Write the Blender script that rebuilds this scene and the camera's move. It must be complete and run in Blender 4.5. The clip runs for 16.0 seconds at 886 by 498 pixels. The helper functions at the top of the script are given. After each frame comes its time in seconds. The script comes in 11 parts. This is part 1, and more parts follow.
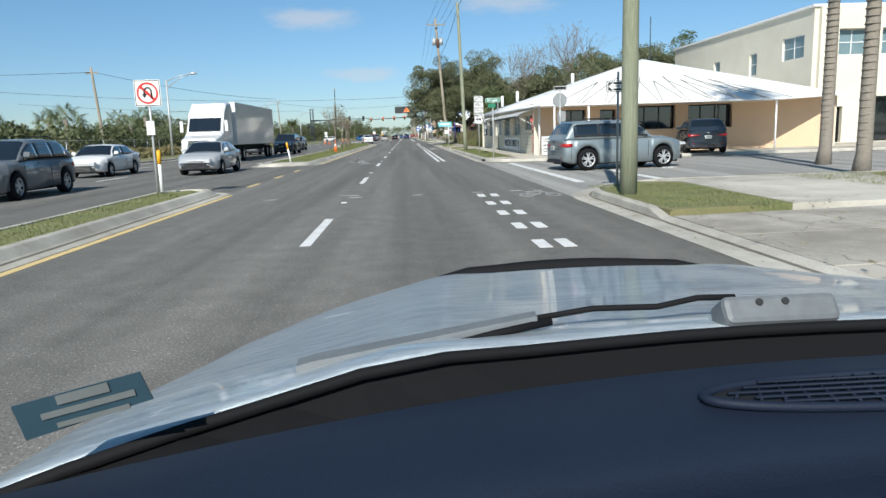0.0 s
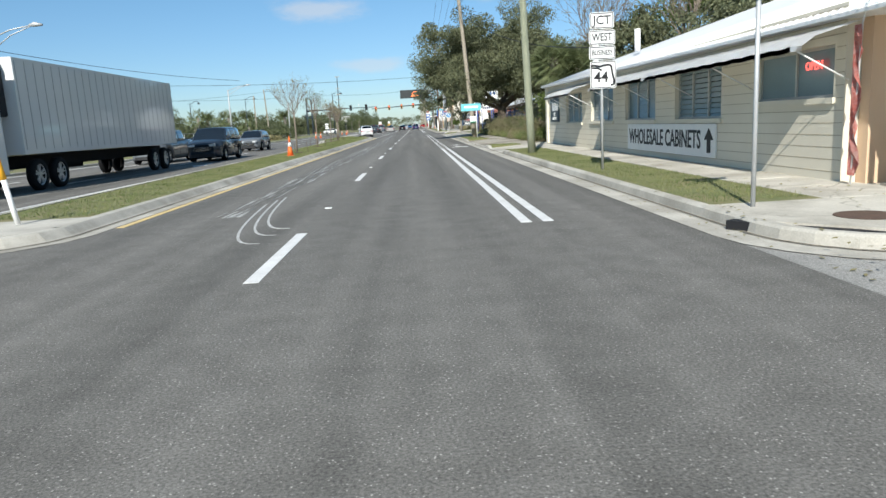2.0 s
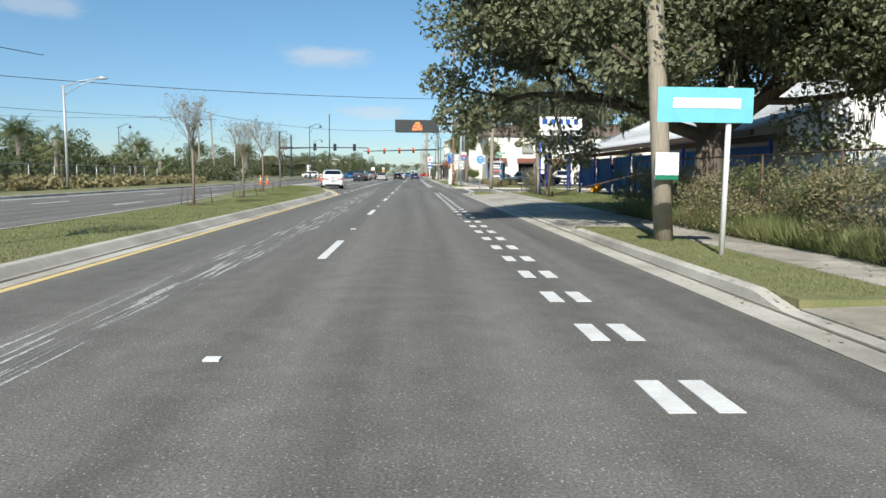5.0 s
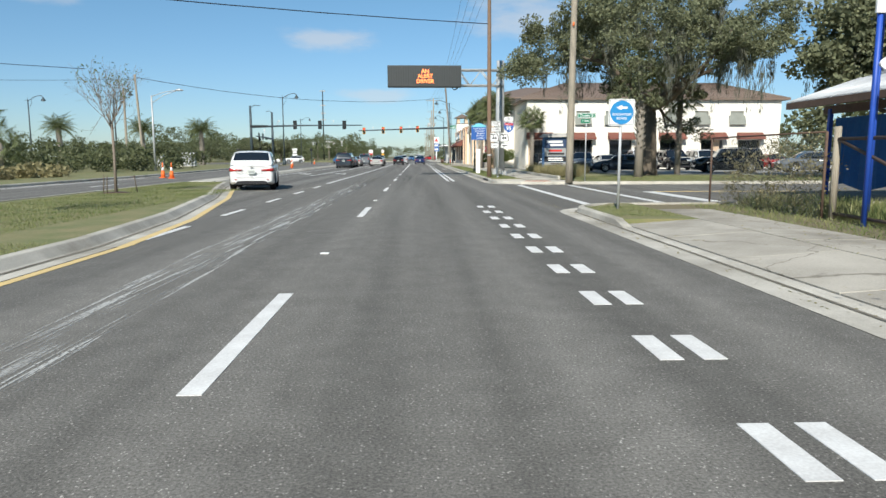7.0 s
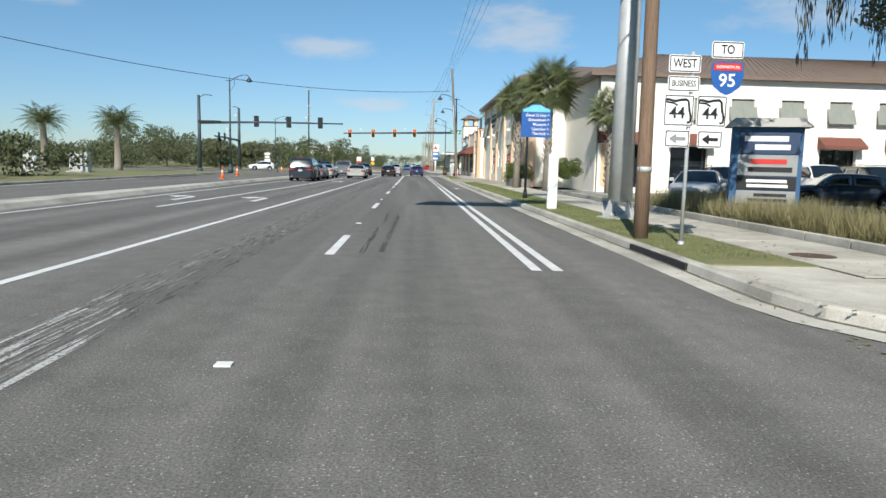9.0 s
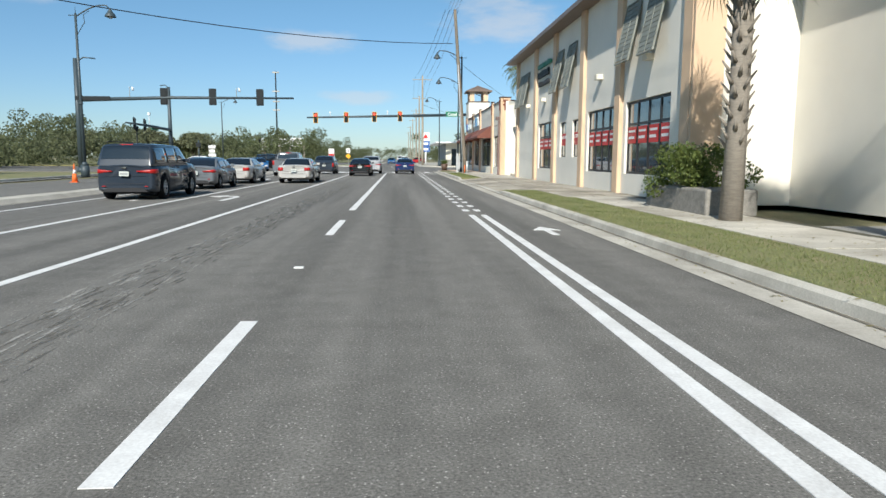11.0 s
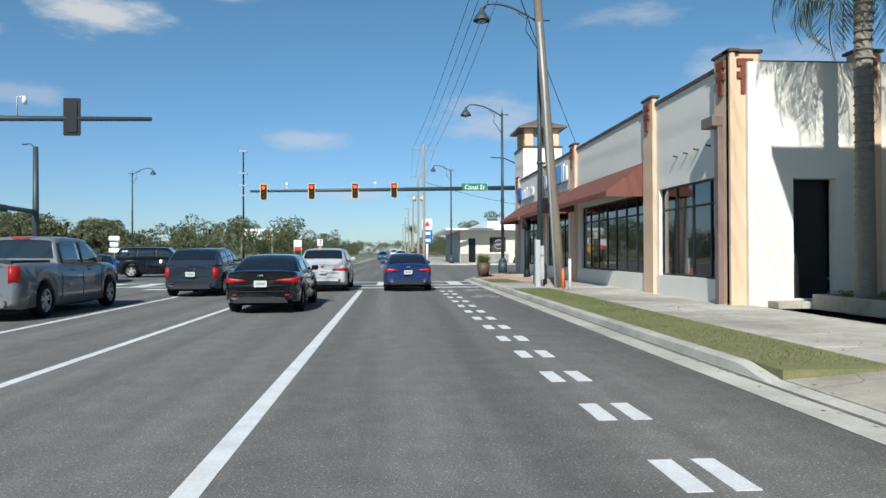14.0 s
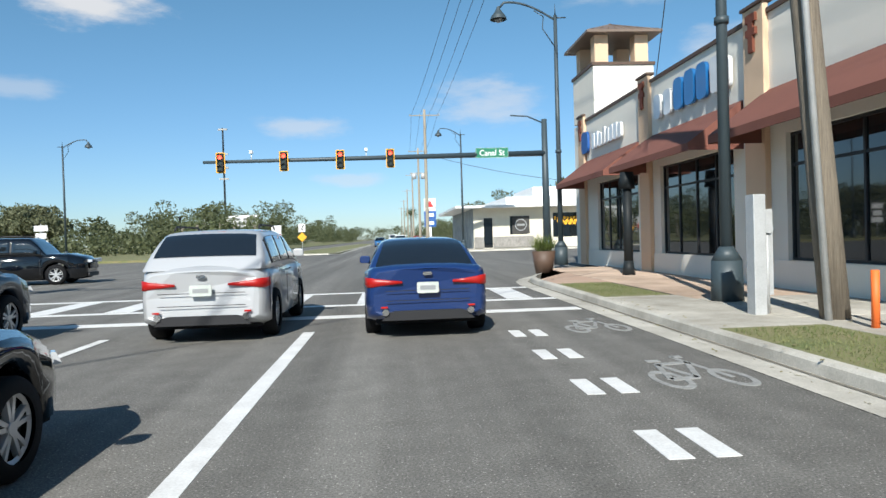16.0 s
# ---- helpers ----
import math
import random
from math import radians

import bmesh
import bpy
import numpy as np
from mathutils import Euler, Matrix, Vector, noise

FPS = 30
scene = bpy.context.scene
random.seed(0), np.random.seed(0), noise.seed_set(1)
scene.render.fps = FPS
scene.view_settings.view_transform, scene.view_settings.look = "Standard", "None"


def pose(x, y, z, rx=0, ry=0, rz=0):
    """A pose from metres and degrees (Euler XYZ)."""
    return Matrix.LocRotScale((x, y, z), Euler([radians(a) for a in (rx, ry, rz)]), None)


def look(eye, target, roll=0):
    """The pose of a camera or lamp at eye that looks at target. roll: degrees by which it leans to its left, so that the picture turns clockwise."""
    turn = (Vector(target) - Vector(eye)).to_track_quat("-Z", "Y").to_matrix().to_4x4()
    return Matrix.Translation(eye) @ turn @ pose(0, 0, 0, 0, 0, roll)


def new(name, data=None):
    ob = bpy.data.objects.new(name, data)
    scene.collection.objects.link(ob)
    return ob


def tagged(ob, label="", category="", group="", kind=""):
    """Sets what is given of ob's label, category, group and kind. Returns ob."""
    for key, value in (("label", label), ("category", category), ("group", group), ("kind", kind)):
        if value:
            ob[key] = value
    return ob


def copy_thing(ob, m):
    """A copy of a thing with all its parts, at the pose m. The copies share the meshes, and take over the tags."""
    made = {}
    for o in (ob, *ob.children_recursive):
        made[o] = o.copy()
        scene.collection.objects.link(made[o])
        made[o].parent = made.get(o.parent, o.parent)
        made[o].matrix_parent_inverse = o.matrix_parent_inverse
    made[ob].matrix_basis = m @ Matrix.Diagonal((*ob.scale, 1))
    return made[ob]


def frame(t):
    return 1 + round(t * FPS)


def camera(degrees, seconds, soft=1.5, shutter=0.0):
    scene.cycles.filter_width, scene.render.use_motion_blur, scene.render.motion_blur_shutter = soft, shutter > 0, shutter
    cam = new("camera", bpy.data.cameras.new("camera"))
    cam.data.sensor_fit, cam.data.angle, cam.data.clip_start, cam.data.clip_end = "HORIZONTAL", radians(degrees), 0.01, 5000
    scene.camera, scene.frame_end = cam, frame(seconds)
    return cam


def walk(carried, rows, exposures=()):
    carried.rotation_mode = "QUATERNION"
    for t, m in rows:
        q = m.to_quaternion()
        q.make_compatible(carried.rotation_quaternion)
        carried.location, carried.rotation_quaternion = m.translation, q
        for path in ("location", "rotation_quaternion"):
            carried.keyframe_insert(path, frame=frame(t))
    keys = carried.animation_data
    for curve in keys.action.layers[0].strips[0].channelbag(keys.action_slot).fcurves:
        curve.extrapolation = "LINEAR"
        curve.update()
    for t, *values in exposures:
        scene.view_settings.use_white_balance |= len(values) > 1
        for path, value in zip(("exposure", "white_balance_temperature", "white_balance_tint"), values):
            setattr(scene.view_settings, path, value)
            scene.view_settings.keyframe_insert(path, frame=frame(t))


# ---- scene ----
cam = camera(66.00, 16.0)
PATH = [
    (0, pose(-0.000, 0.000, 1.449, 80.42, 1.76, -3.12)),
    (0.5, pose(0.096, 6.474, 1.430, 80.13, 2.22, -2.71)),
    (1, pose(0.216, 13.339, 1.436, 78.71, 5.64, -2.45)),
    (1.5, pose(0.289, 19.939, 1.419, 78.98, 4.59, -2.07)),
    (2, pose(0.248, 27.140, 1.415, 79.57, 3.03, -2.32)),
    (2.5, pose(0.254, 35.470, 1.419, 83.42, 0.21, -2.40)),
    (3, pose(0.234, 42.517, 1.408, 84.58, -1.14, -1.49)),
    (3.5, pose(0.248, 49.974, 1.406, 84.88, -0.23, -2.48)),
    (4, pose(0.201, 57.770, 1.409, 83.94, 0.07, -2.43)),
    (6.5, pose(-0.011, 93.901, 1.427, 83.49, -1.81, -2.50)),
    (7, pose(-0.049, 102.804, 1.411, 82.28, 0.09, -2.12)),
    (7.5, pose(-0.082, 107.184, 1.428, 82.65, -0.52, -2.30)),
    (8, pose(-0.063, 117.247, 1.441, 82.42, -1.06, -2.73)),
    (8.5, pose(-0.029, 123.788, 1.454, 83.01, -0.50, -2.01)),
    (9, pose(-0.086, 132.334, 1.454, 83.12, -1.40, -2.46)),
    (11.5, pose(-0.117, 173.008, 1.410, 82.05, -0.09, -3.70)),
    (12, pose(-0.137, 181.193, 1.418, 81.47, 0.13, -3.33)),
    (12.5, pose(-0.157, 187.775, 1.451, 81.02, 0.75, -3.08)),
    (13, pose(-0.152, 193.814, 1.473, 82.34, 1.90, -2.73)),
    (13.5, pose(-0.164, 198.705, 1.482, 88.27, -0.64, -4.57)),
    (14, pose(-0.154, 204.512, 1.476, 90.30, 0.27, -4.20)),
    (14.5, pose(-0.127, 209.146, 1.475, 89.43, -0.19, -3.66)),
    (15, pose(-0.078, 213.067, 1.476, 88.21, 1.52, -3.20)),
    (15.5, pose(-0.012, 217.319, 1.462, 87.55, 2.80, -3.01)),
    (16, pose(-0.068, 220.589, 1.449, 88.99, 1.67, -4.28)),
]
walk(cam, PATH, [(0, 0.52, 6450, 8), (1.0, 0.62, 6450, 8), (2.0, 0.64, 6450, 8), (4.0, 0.68, 6600, 8), (6.5, 0.60, 6600, 8), (9.0, 0.56, 6550, 8), (12.0, 0.62, 6550, 8), (13.0, 0.58, 6400, 8), (13.5, 0.50, 6250, 8), (14.5, 0.44, 6200, 8), (15.5, 0.74, 6400, 8), (16.0, 0.72, 6400, 8)])

# ---- light ----
SUN_TO = Vector((-2.3, -9.0, 6.9)).normalized()
world = bpy.data.worlds.new("world")
scene.world = world
world.use_nodes = True
wn, wl = world.node_tree.nodes, world.node_tree.links
wn.clear()
w_out = wn.new("ShaderNodeOutputWorld")
w_bg = wn.new("ShaderNodeBackground")
w_sky = wn.new("ShaderNodeTexSky")
w_sky.sky_type = "NISHITA"
w_sky.sun_disc = False
w_sky.sun_elevation = math.asin(SUN_TO.z)
w_sky.sun_rotation = math.atan2(SUN_TO.x, SUN_TO.y)
w_sky.air_density = 1.0
w_sky.dust_density = 0.2
w_sky.ozone_density = 2.6
w_bg.inputs["Strength"].default_value = 0.068
wl.new(w_bg.outputs[0], w_out.inputs[0])
# thin fair-weather clouds low over the road, one soft bank each
w_tc = wn.new("ShaderNodeTexCoord")
w_noise = wn.new("ShaderNodeTexNoise")
w_noise.inputs["Scale"].default_value = 9.0
w_noise.inputs["Detail"].default_value = 8.0
w_noise.inputs["Roughness"].default_value = 0.6
w_map = wn.new("ShaderNodeMapping")
w_map.inputs["Scale"].default_value = (1.0, 1.0, 3.0)
wl.new(w_tc.outputs["Generated"], w_map.inputs["Vector"])
wl.new(w_map.outputs[0], w_noise.inputs["Vector"])
CLOUDS = [  # yaw right of the road, height in degrees, half width, half height, strength
    (-7.8, 9.2, 4.0, 1.1, 0.5), (-28.0, 11.5, 4.5, 1.0, 0.35), (-31, 15.5, 2.5, 0.8, 0.5), (-23.0, 17.3, 4.5, 1.9, 0.95),
    (8.5, 11.0, 6.0, 2.0, 0.5), (-3.0, 5.0, 3.5, 0.7, 0.4), (30.0, 13.0, 7.0, 3.0, 0.45), (20, 18.5, 5.0, 1.0, 0.4), (-14.0, 20.5, 6.0, 0.9, 0.5),
]
w_prev = None
for yaw, high, hw, hh, force in CLOUDS:
    a, e = radians(yaw), radians(high)
    centre = Vector((math.sin(a) * math.cos(e), math.cos(a) * math.cos(e), math.sin(e)))
    sub = wn.new("ShaderNodeVectorMath")
    sub.operation = "SUBTRACT"
    sub.inputs[1].default_value = centre
    wl.new(w_tc.outputs["Generated"], sub.inputs[0])
    mul = wn.new("ShaderNodeVectorMath")
    mul.operation = "MULTIPLY"
    mul.inputs[1].default_value = (1 / radians(hw), 1 / radians(hw), 1 / radians(hh))
    wl.new(sub.outputs[0], mul.inputs[0])
    ln = wn.new("ShaderNodeVectorMath")
    ln.operation = "LENGTH"
    wl.new(mul.outputs[0], ln.inputs[0])
    add = wn.new("ShaderNodeMath")
    add.operation = "MULTIPLY_ADD"
    add.inputs[1].default_value = 2.6
    wl.new(w_noise.outputs[0], add.inputs[0])
    wl.new(ln.outputs["Value"], add.inputs[2])
    mr = wn.new("ShaderNodeMapRange")
    mr.interpolation_type = "SMOOTHSTEP"
    mr.inputs["From Min"].default_value = 2.4
    mr.inputs["From Max"].default_value = 1.5
    mr.inputs["To Max"].default_value = force
    wl.new(add.outputs[0], mr.inputs["Value"])
    if w_prev is None:
        w_prev = mr.outputs[0]
    else:
        mx = wn.new("ShaderNodeMath")
        mx.operation = "MAXIMUM"
        wl.new(w_prev, mx.inputs[0])
        wl.new(mr.outputs[0], mx.inputs[1])
        w_prev = mx.outputs[0]
w_tint = wn.new("ShaderNodeMix")
w_tint.data_type = "RGBA"
w_tint.blend_type = "MULTIPLY"
w_tint.inputs["Factor"].default_value = 1.0
# clear winter air: paler blue low down, fuller blue higher up
w_sep = wn.new("ShaderNodeSeparateXYZ")
wl.new(w_tc.outputs["Generated"], w_sep.inputs[0])
w_air = wn.new("ShaderNodeMix")
w_air.data_type = "RGBA"
w_air.inputs["A"].default_value = (0.68, 0.85, 1.08, 1)
w_air.inputs["B"].default_value = (0.76, 1.06, 1.08, 1)
w_rise = wn.new("ShaderNodeMapRange")
w_rise.interpolation_type = "SMOOTHSTEP"
w_rise.inputs["From Min"].default_value = 0.0
w_rise.inputs["From Max"].default_value = 0.38
wl.new(w_sep.outputs["Z"], w_rise.inputs["Value"])
wl.new(w_rise.outputs[0], w_air.inputs["Factor"])
wl.new(w_air.outputs["Result"], w_tint.inputs["B"])
wl.new(w_sky.outputs[0], w_tint.inputs["A"])
w_mix = wn.new("ShaderNodeMix")
w_mix.data_type = "RGBA"
wl.new(w_prev, w_mix.inputs["Factor"])
wl.new(w_tint.outputs["Result"], w_mix.inputs["A"])
w_mix.inputs["B"].default_value = (7.0, 7.0, 7.2, 1)
wl.new(w_mix.outputs["Result"], w_bg.inputs["Color"])

sun = new("sun", bpy.data.lights.new("sun", "SUN"))
sun.data.energy = 4.2
sun.data.angle = radians(0.55)
sun.data.color = (1.0, 0.965, 0.905)
sun.matrix_world = look(SUN_TO * 200, (0, 0, 0))

# ---- materials ----
def mat(name, col, rough=0.7, col2=None, scale=4.0, fine=60.0, bump=0.15, metal=0.0, amount=0.5, coat=0.0, spec=0.5, random_tint=0.0, stretch=(1, 1, 1), transmission=0.0, world_space=False):
    """A surface with large stains and fine grain, in metres."""
    m = bpy.data.materials.new(name)
    m.use_nodes = True
    n, l = m.node_tree.nodes, m.node_tree.links
    b = n["Principled BSDF"]
    b.inputs["Roughness"].default_value = rough
    b.inputs["Metallic"].default_value = metal
    b.inputs["Coat Weight"].default_value = coat
    b.inputs["Coat Roughness"].default_value = 0.06
    b.inputs["Specular IOR Level"].default_value = spec
    b.inputs["Transmission Weight"].default_value = transmission
    tc = n.new("ShaderNodeTexCoord")
    mp = n.new("ShaderNodeMapping")
    mp.inputs["Scale"].default_value = stretch
    if world_space:
        gp = n.new("ShaderNodeNewGeometry")
        l.new(gp.outputs["Position"], mp.inputs["Vector"])
    else:
        l.new(tc.outputs["Object"], mp.inputs["Vector"])
    big = n.new("ShaderNodeTexNoise")
    big.inputs["Scale"].default_value = scale
    big.inputs["Detail"].default_value = 5
    grain = n.new("ShaderNodeTexNoise")
    grain.inputs["Scale"].default_value = fine
    grain.inputs["Detail"].default_value = 3
    l.new(mp.outputs[0], big.inputs["Vector"])
    l.new(mp.outputs[0], grain.inputs["Vector"])
    add = n.new("ShaderNodeMath")
    add.operation = "MULTIPLY_ADD"
    add.inputs[1].default_value = 0.45
    l.new(grain.outputs[0], add.inputs[0])
    sc = n.new("ShaderNodeMath")
    sc.operation = "MULTIPLY"
    sc.inputs[1].default_value = 0.55
    l.new(big.outputs[0], sc.inputs[0])
    l.new(sc.outputs[0], add.inputs[2])
    ramp = n.new("ShaderNodeMapRange")
    ramp.inputs["From Min"].default_value = 0.32
    ramp.inputs["From Max"].default_value = 0.68
    l.new(add.outputs[0], ramp.inputs["Value"])
    mix = n.new("ShaderNodeMix")
    mix.data_type = "RGBA"
    c2 = col2 or tuple(c * (1 - 0.35 * amount) for c in col)
    mix.inputs["A"].default_value = (*c2, 1)
    mix.inputs["B"].default_value = (*col, 1)
    l.new(ramp.outputs[0], mix.inputs["Factor"])
    last = mix.outputs["Result"]
    if random_tint:
        info = n.new("ShaderNodeObjectInfo")
        rv = n.new("ShaderNodeMapRange")
        rv.inputs["To Min"].default_value = 1 - random_tint
        rv.inputs["To Max"].default_value = 1 + random_tint
        l.new(info.outputs["Random"], rv.inputs["Value"])
        mm = n.new("ShaderNodeVectorMath")
        mm.operation = "SCALE"
        l.new(last, mm.inputs[0])
        l.new(rv.outputs[0], mm.inputs["Scale"])
        last = mm.outputs[0]
    l.new(last, b.inputs["Base Color"])
    if bump:
        bp = n.new("ShaderNodeBump")
        bp.inputs["Strength"].default_value = bump
        bp.inputs["Distance"].default_value = 0.02
        l.new(add.outputs[0], bp.inputs["Height"])
        l.new(bp.outputs[0], b.inputs["Normal"])
    return m


def leaf_mat(name, col, col2, patch=0.0):
    """Leaves: each small piece takes its own tint, and lets some light through."""
    m = bpy.data.materials.new(name)
    m.use_nodes = True
    n, l = m.node_tree.nodes, m.node_tree.links
    b = n["Principled BSDF"]
    b.inputs["Roughness"].default_value = 0.55
    b.inputs["Specular IOR Level"].default_value = 0.3
    geo = n.new("ShaderNodeNewGeometry")
    tc = n.new("ShaderNodeTexCoord")
    no = n.new("ShaderNodeTexNoise")
    no.inputs["Scale"].default_value = 0.6
    l.new(tc.outputs["Object"], no.inputs["Vector"])
    ad = n.new("ShaderNodeMath")
    ad.operation = "MULTIPLY_ADD"
    ad.inputs[1].default_value = 0.6 if not patch else 1 - patch
    l.new(geo.outputs["Random Per Island"], ad.inputs[0])
    s2 = n.new("ShaderNodeMath")
    s2.operation = "MULTIPLY"
    s2.inputs[1].default_value = 0.4
    l.new(no.outputs[0], s2.inputs[0])
    if patch:
        no.inputs["Scale"].default_value = 1.1
        no.inputs["Detail"].default_value = 5
        rg = n.new("ShaderNodeMapRange")
        rg.inputs["From Min"].default_value = 0.38
        rg.inputs["From Max"].default_value = 0.64
        l.new(no.outputs[0], rg.inputs["Value"])
        l.new(rg.outputs[0], s2.inputs[0])
        s2.inputs[1].default_value = patch
    l.new(s2.outputs[0], ad.inputs[2])
    mix = n.new("ShaderNodeMix")
    mix.data_type = "RGBA"
    mix.inputs["A"].default_value = (*col, 1)
    mix.inputs["B"].default_value = (*col2, 1)
    l.new(ad.outputs[0], mix.inputs["Factor"])
    l.new(mix.outputs["Result"], b.inputs["Base Color"])
    tr = n.new("ShaderNodeBsdfTranslucent")
    l.new(mix.outputs["Result"], tr.inputs["Color"])
    ms = n.new("ShaderNodeMixShader")
    ms.inputs[0].default_value = 0.35
    l.new(b.outputs[0], ms.inputs[1])
    l.new(tr.outputs[0], ms.inputs[2])
    l.new(ms.outputs[0], n["Material Output"].inputs[0])
    return m


def glow(name, col, strength):
    m = mat(name, col, 0.4, bump=0)
    b = m.node_tree.nodes["Principled BSDF"]
    b.inputs["Emission Color"].default_value = (*col, 1)
    b.inputs["Emission Strength"].default_value = strength
    return m


def asphalt_mat(name, dark, light, spots):
    m = mat(name, light, 0.88, dark, 2.6, 70.0, 0.5, spec=0.3)
    n, l = m.node_tree.nodes, m.node_tree.links
    b = n["Principled BSDF"]
    src = b.inputs["Base Color"].links[0].from_socket
    tc = n.new("ShaderNodeTexCoord")
    vo = n.new("ShaderNodeTexVoronoi")
    vo.inputs["Scale"].default_value = 42.0
    l.new(tc.outputs["Object"], vo.inputs["Vector"])
    cut = n.new("ShaderNodeMapRange")
    cut.inputs["From Min"].default_value = 0.30
    cut.inputs["From Max"].default_value = 0.12
    cut.inputs["To Max"].default_value = 0.85
    l.new(vo.outputs["Distance"], cut.inputs["Value"])
    gate = n.new("ShaderNodeTexNoise")
    gate.inputs["Scale"].default_value = 25.0
    l.new(tc.outputs["Object"], gate.inputs["Vector"])
    g2 = n.new("ShaderNodeMath")
    g2.operation = "GREATER_THAN"
    g2.inputs[1].default_value = 0.52
    l.new(gate.outputs[0], g2.inputs[0])
    mu = n.new("ShaderNodeMath")
    mu.operation = "MULTIPLY"
    l.new(cut.outputs[0], mu.inputs[0])
    l.new(g2.outputs[0], mu.inputs[1])
    mix = n.new("ShaderNodeMix")
    mix.data_type = "RGBA"
    l.new(mu.outputs[0], mix.inputs["Factor"])
    l.new(src, mix.inputs["A"])
    mix.inputs["B"].default_value = (*spots, 1)
    # wheel tracks and long streaks along the lanes
    mp = n.new("ShaderNodeMapping")
    mp.inputs["Scale"].default_value = (1.3, 0.03, 1)
    l.new(tc.outputs["Object"], mp.inputs["Vector"])
    st = n.new("ShaderNodeTexNoise")
    st.inputs["Scale"].default_value = 1.0
    st.inputs["Detail"].default_value = 4
    l.new(mp.outputs[0], st.inputs["Vector"])
    sr = n.new("ShaderNodeMapRange")
    sr.inputs["From Min"].default_value = 0.35
    sr.inputs["From Max"].default_value = 0.7
    sr.inputs["To Min"].default_value = 0.74
    sr.inputs["To Max"].default_value = 1.2
    l.new(st.outputs[0], sr.inputs["Value"])
    gr = n.new("ShaderNodeTexNoise")
    gr.inputs["Scale"].default_value = 55.0
    gr.inputs["Detail"].default_value = 5
    gr.inputs["Roughness"].default_value = 0.7
    l.new(tc.outputs["Object"], gr.inputs["Vector"])
    g3 = n.new("ShaderNodeMapRange")
    g3.inputs["From Min"].default_value = 0.34
    g3.inputs["From Max"].default_value = 0.66
    g3.inputs["To Min"].default_value = 0.55
    g3.inputs["To Max"].default_value = 1.45
    l.new(gr.outputs[0], g3.inputs["Value"])
    both = n.new("ShaderNodeMath")
    both.operation = "MULTIPLY"
    l.new(sr.outputs[0], both.inputs[0])
    l.new(g3.outputs[0], both.inputs[1])
    vs = n.new("ShaderNodeVectorMath")
    vs.operation = "SCALE"
    l.new(mix.outputs["Result"], vs.inputs[0])
    l.new(both.outputs[0], vs.inputs["Scale"])
    l.new(vs.outputs[0], b.inputs["Base Color"])
    return m


def concrete_mat(name, light, dark, crack=0.5, tint=0.08, stain=0.72):
    """Weathered concrete: blotches, dark water stains, hairline cracks and grit."""
    m = mat(name, light, 0.92, dark, 0.9, 55, 0.3, random_tint=tint, world_space=True)
    n, l = m.node_tree.nodes, m.node_tree.links
    b = n["Principled BSDF"]
    src = b.inputs["Base Color"].links[0].from_socket
    gp = n.new("ShaderNodeNewGeometry")
    warp = n.new("ShaderNodeTexNoise")
    warp.inputs["Scale"].default_value = 1.7
    warp.inputs["Detail"].default_value = 6
    l.new(gp.outputs["Position"], warp.inputs["Vector"])
    ad = n.new("ShaderNodeVectorMath")
    ad.operation = "MULTIPLY_ADD"
    ad.inputs[1].default_value = (0.9, 0.9, 0)
    l.new(warp.outputs["Color"], ad.inputs[0])
    l.new(gp.outputs["Position"], ad.inputs[2])
    vo = n.new("ShaderNodeTexVoronoi")
    vo.feature = "DISTANCE_TO_EDGE"
    vo.inputs["Scale"].default_value = 0.33
    l.new(ad.outputs[0], vo.inputs["Vector"])
    cut = n.new("ShaderNodeMapRange")
    cut.inputs["From Min"].default_value = 0.007
    cut.inputs["From Max"].default_value = 0.0015
    cut.inputs["To Max"].default_value = crack
    l.new(vo.outputs["Distance"], cut.inputs["Value"])
    st = n.new("ShaderNodeTexNoise")
    st.inputs["Scale"].default_value = 0.28
    st.inputs["Detail"].default_value = 9
    st.inputs["Roughness"].default_value = 0.72
    l.new(gp.outputs["Position"], st.inputs["Vector"])
    sr = n.new("ShaderNodeMapRange")
    sr.inputs["From Min"].default_value = 0.44
    sr.inputs["From Max"].default_value = 0.66
    sr.inputs["To Max"].default_value = stain
    l.new(st.outputs[0], sr.inputs["Value"])
    mx = n.new("ShaderNodeMath")
    mx.operation = "MAXIMUM"
    l.new(cut.outputs[0], mx.inputs[0])
    l.new(sr.outputs[0], mx.inputs[1])
    mix = n.new("ShaderNodeMix")
    mix.data_type = "RGBA"
    l.new(mx.outputs[0], mix.inputs["Factor"])
    l.new(src, mix.inputs["A"])
    mix.inputs["B"].default_value = (dark[0] * 0.42, dark[1] * 0.40, dark[2] * 0.36, 1)
    l.new(mix.outputs["Result"], b.inputs["Base Color"])
    return m


ASPHALT = asphalt_mat("asphalt", (0.128, 0.122, 0.110), (0.190, 0.182, 0.165), (0.46, 0.44, 0.40))
ASPHALT_OLD = asphalt_mat("asphalt_old", (0.27, 0.262, 0.245), (0.355, 0.345, 0.32), (0.46, 0.45, 0.42))
CONCRETE = concrete_mat("concrete", (0.62, 0.585, 0.51), (0.40, 0.37, 0.31))
CONCRETE_DARK = concrete_mat("concrete_dark", (0.50, 0.465, 0.40), (0.30, 0.275, 0.23), 0.7)
CONCRETE_OLD = concrete_mat("concrete_old", (0.50, 0.46, 0.385), (0.27, 0.24, 0.195), 0.8, 0.1, 0.86)
GUTTER_STRIP = mat("gutter_dirt", (0.26, 0.235, 0.19), 0.95, (0.085, 0.078, 0.06), 0.7, 30, 0.3)
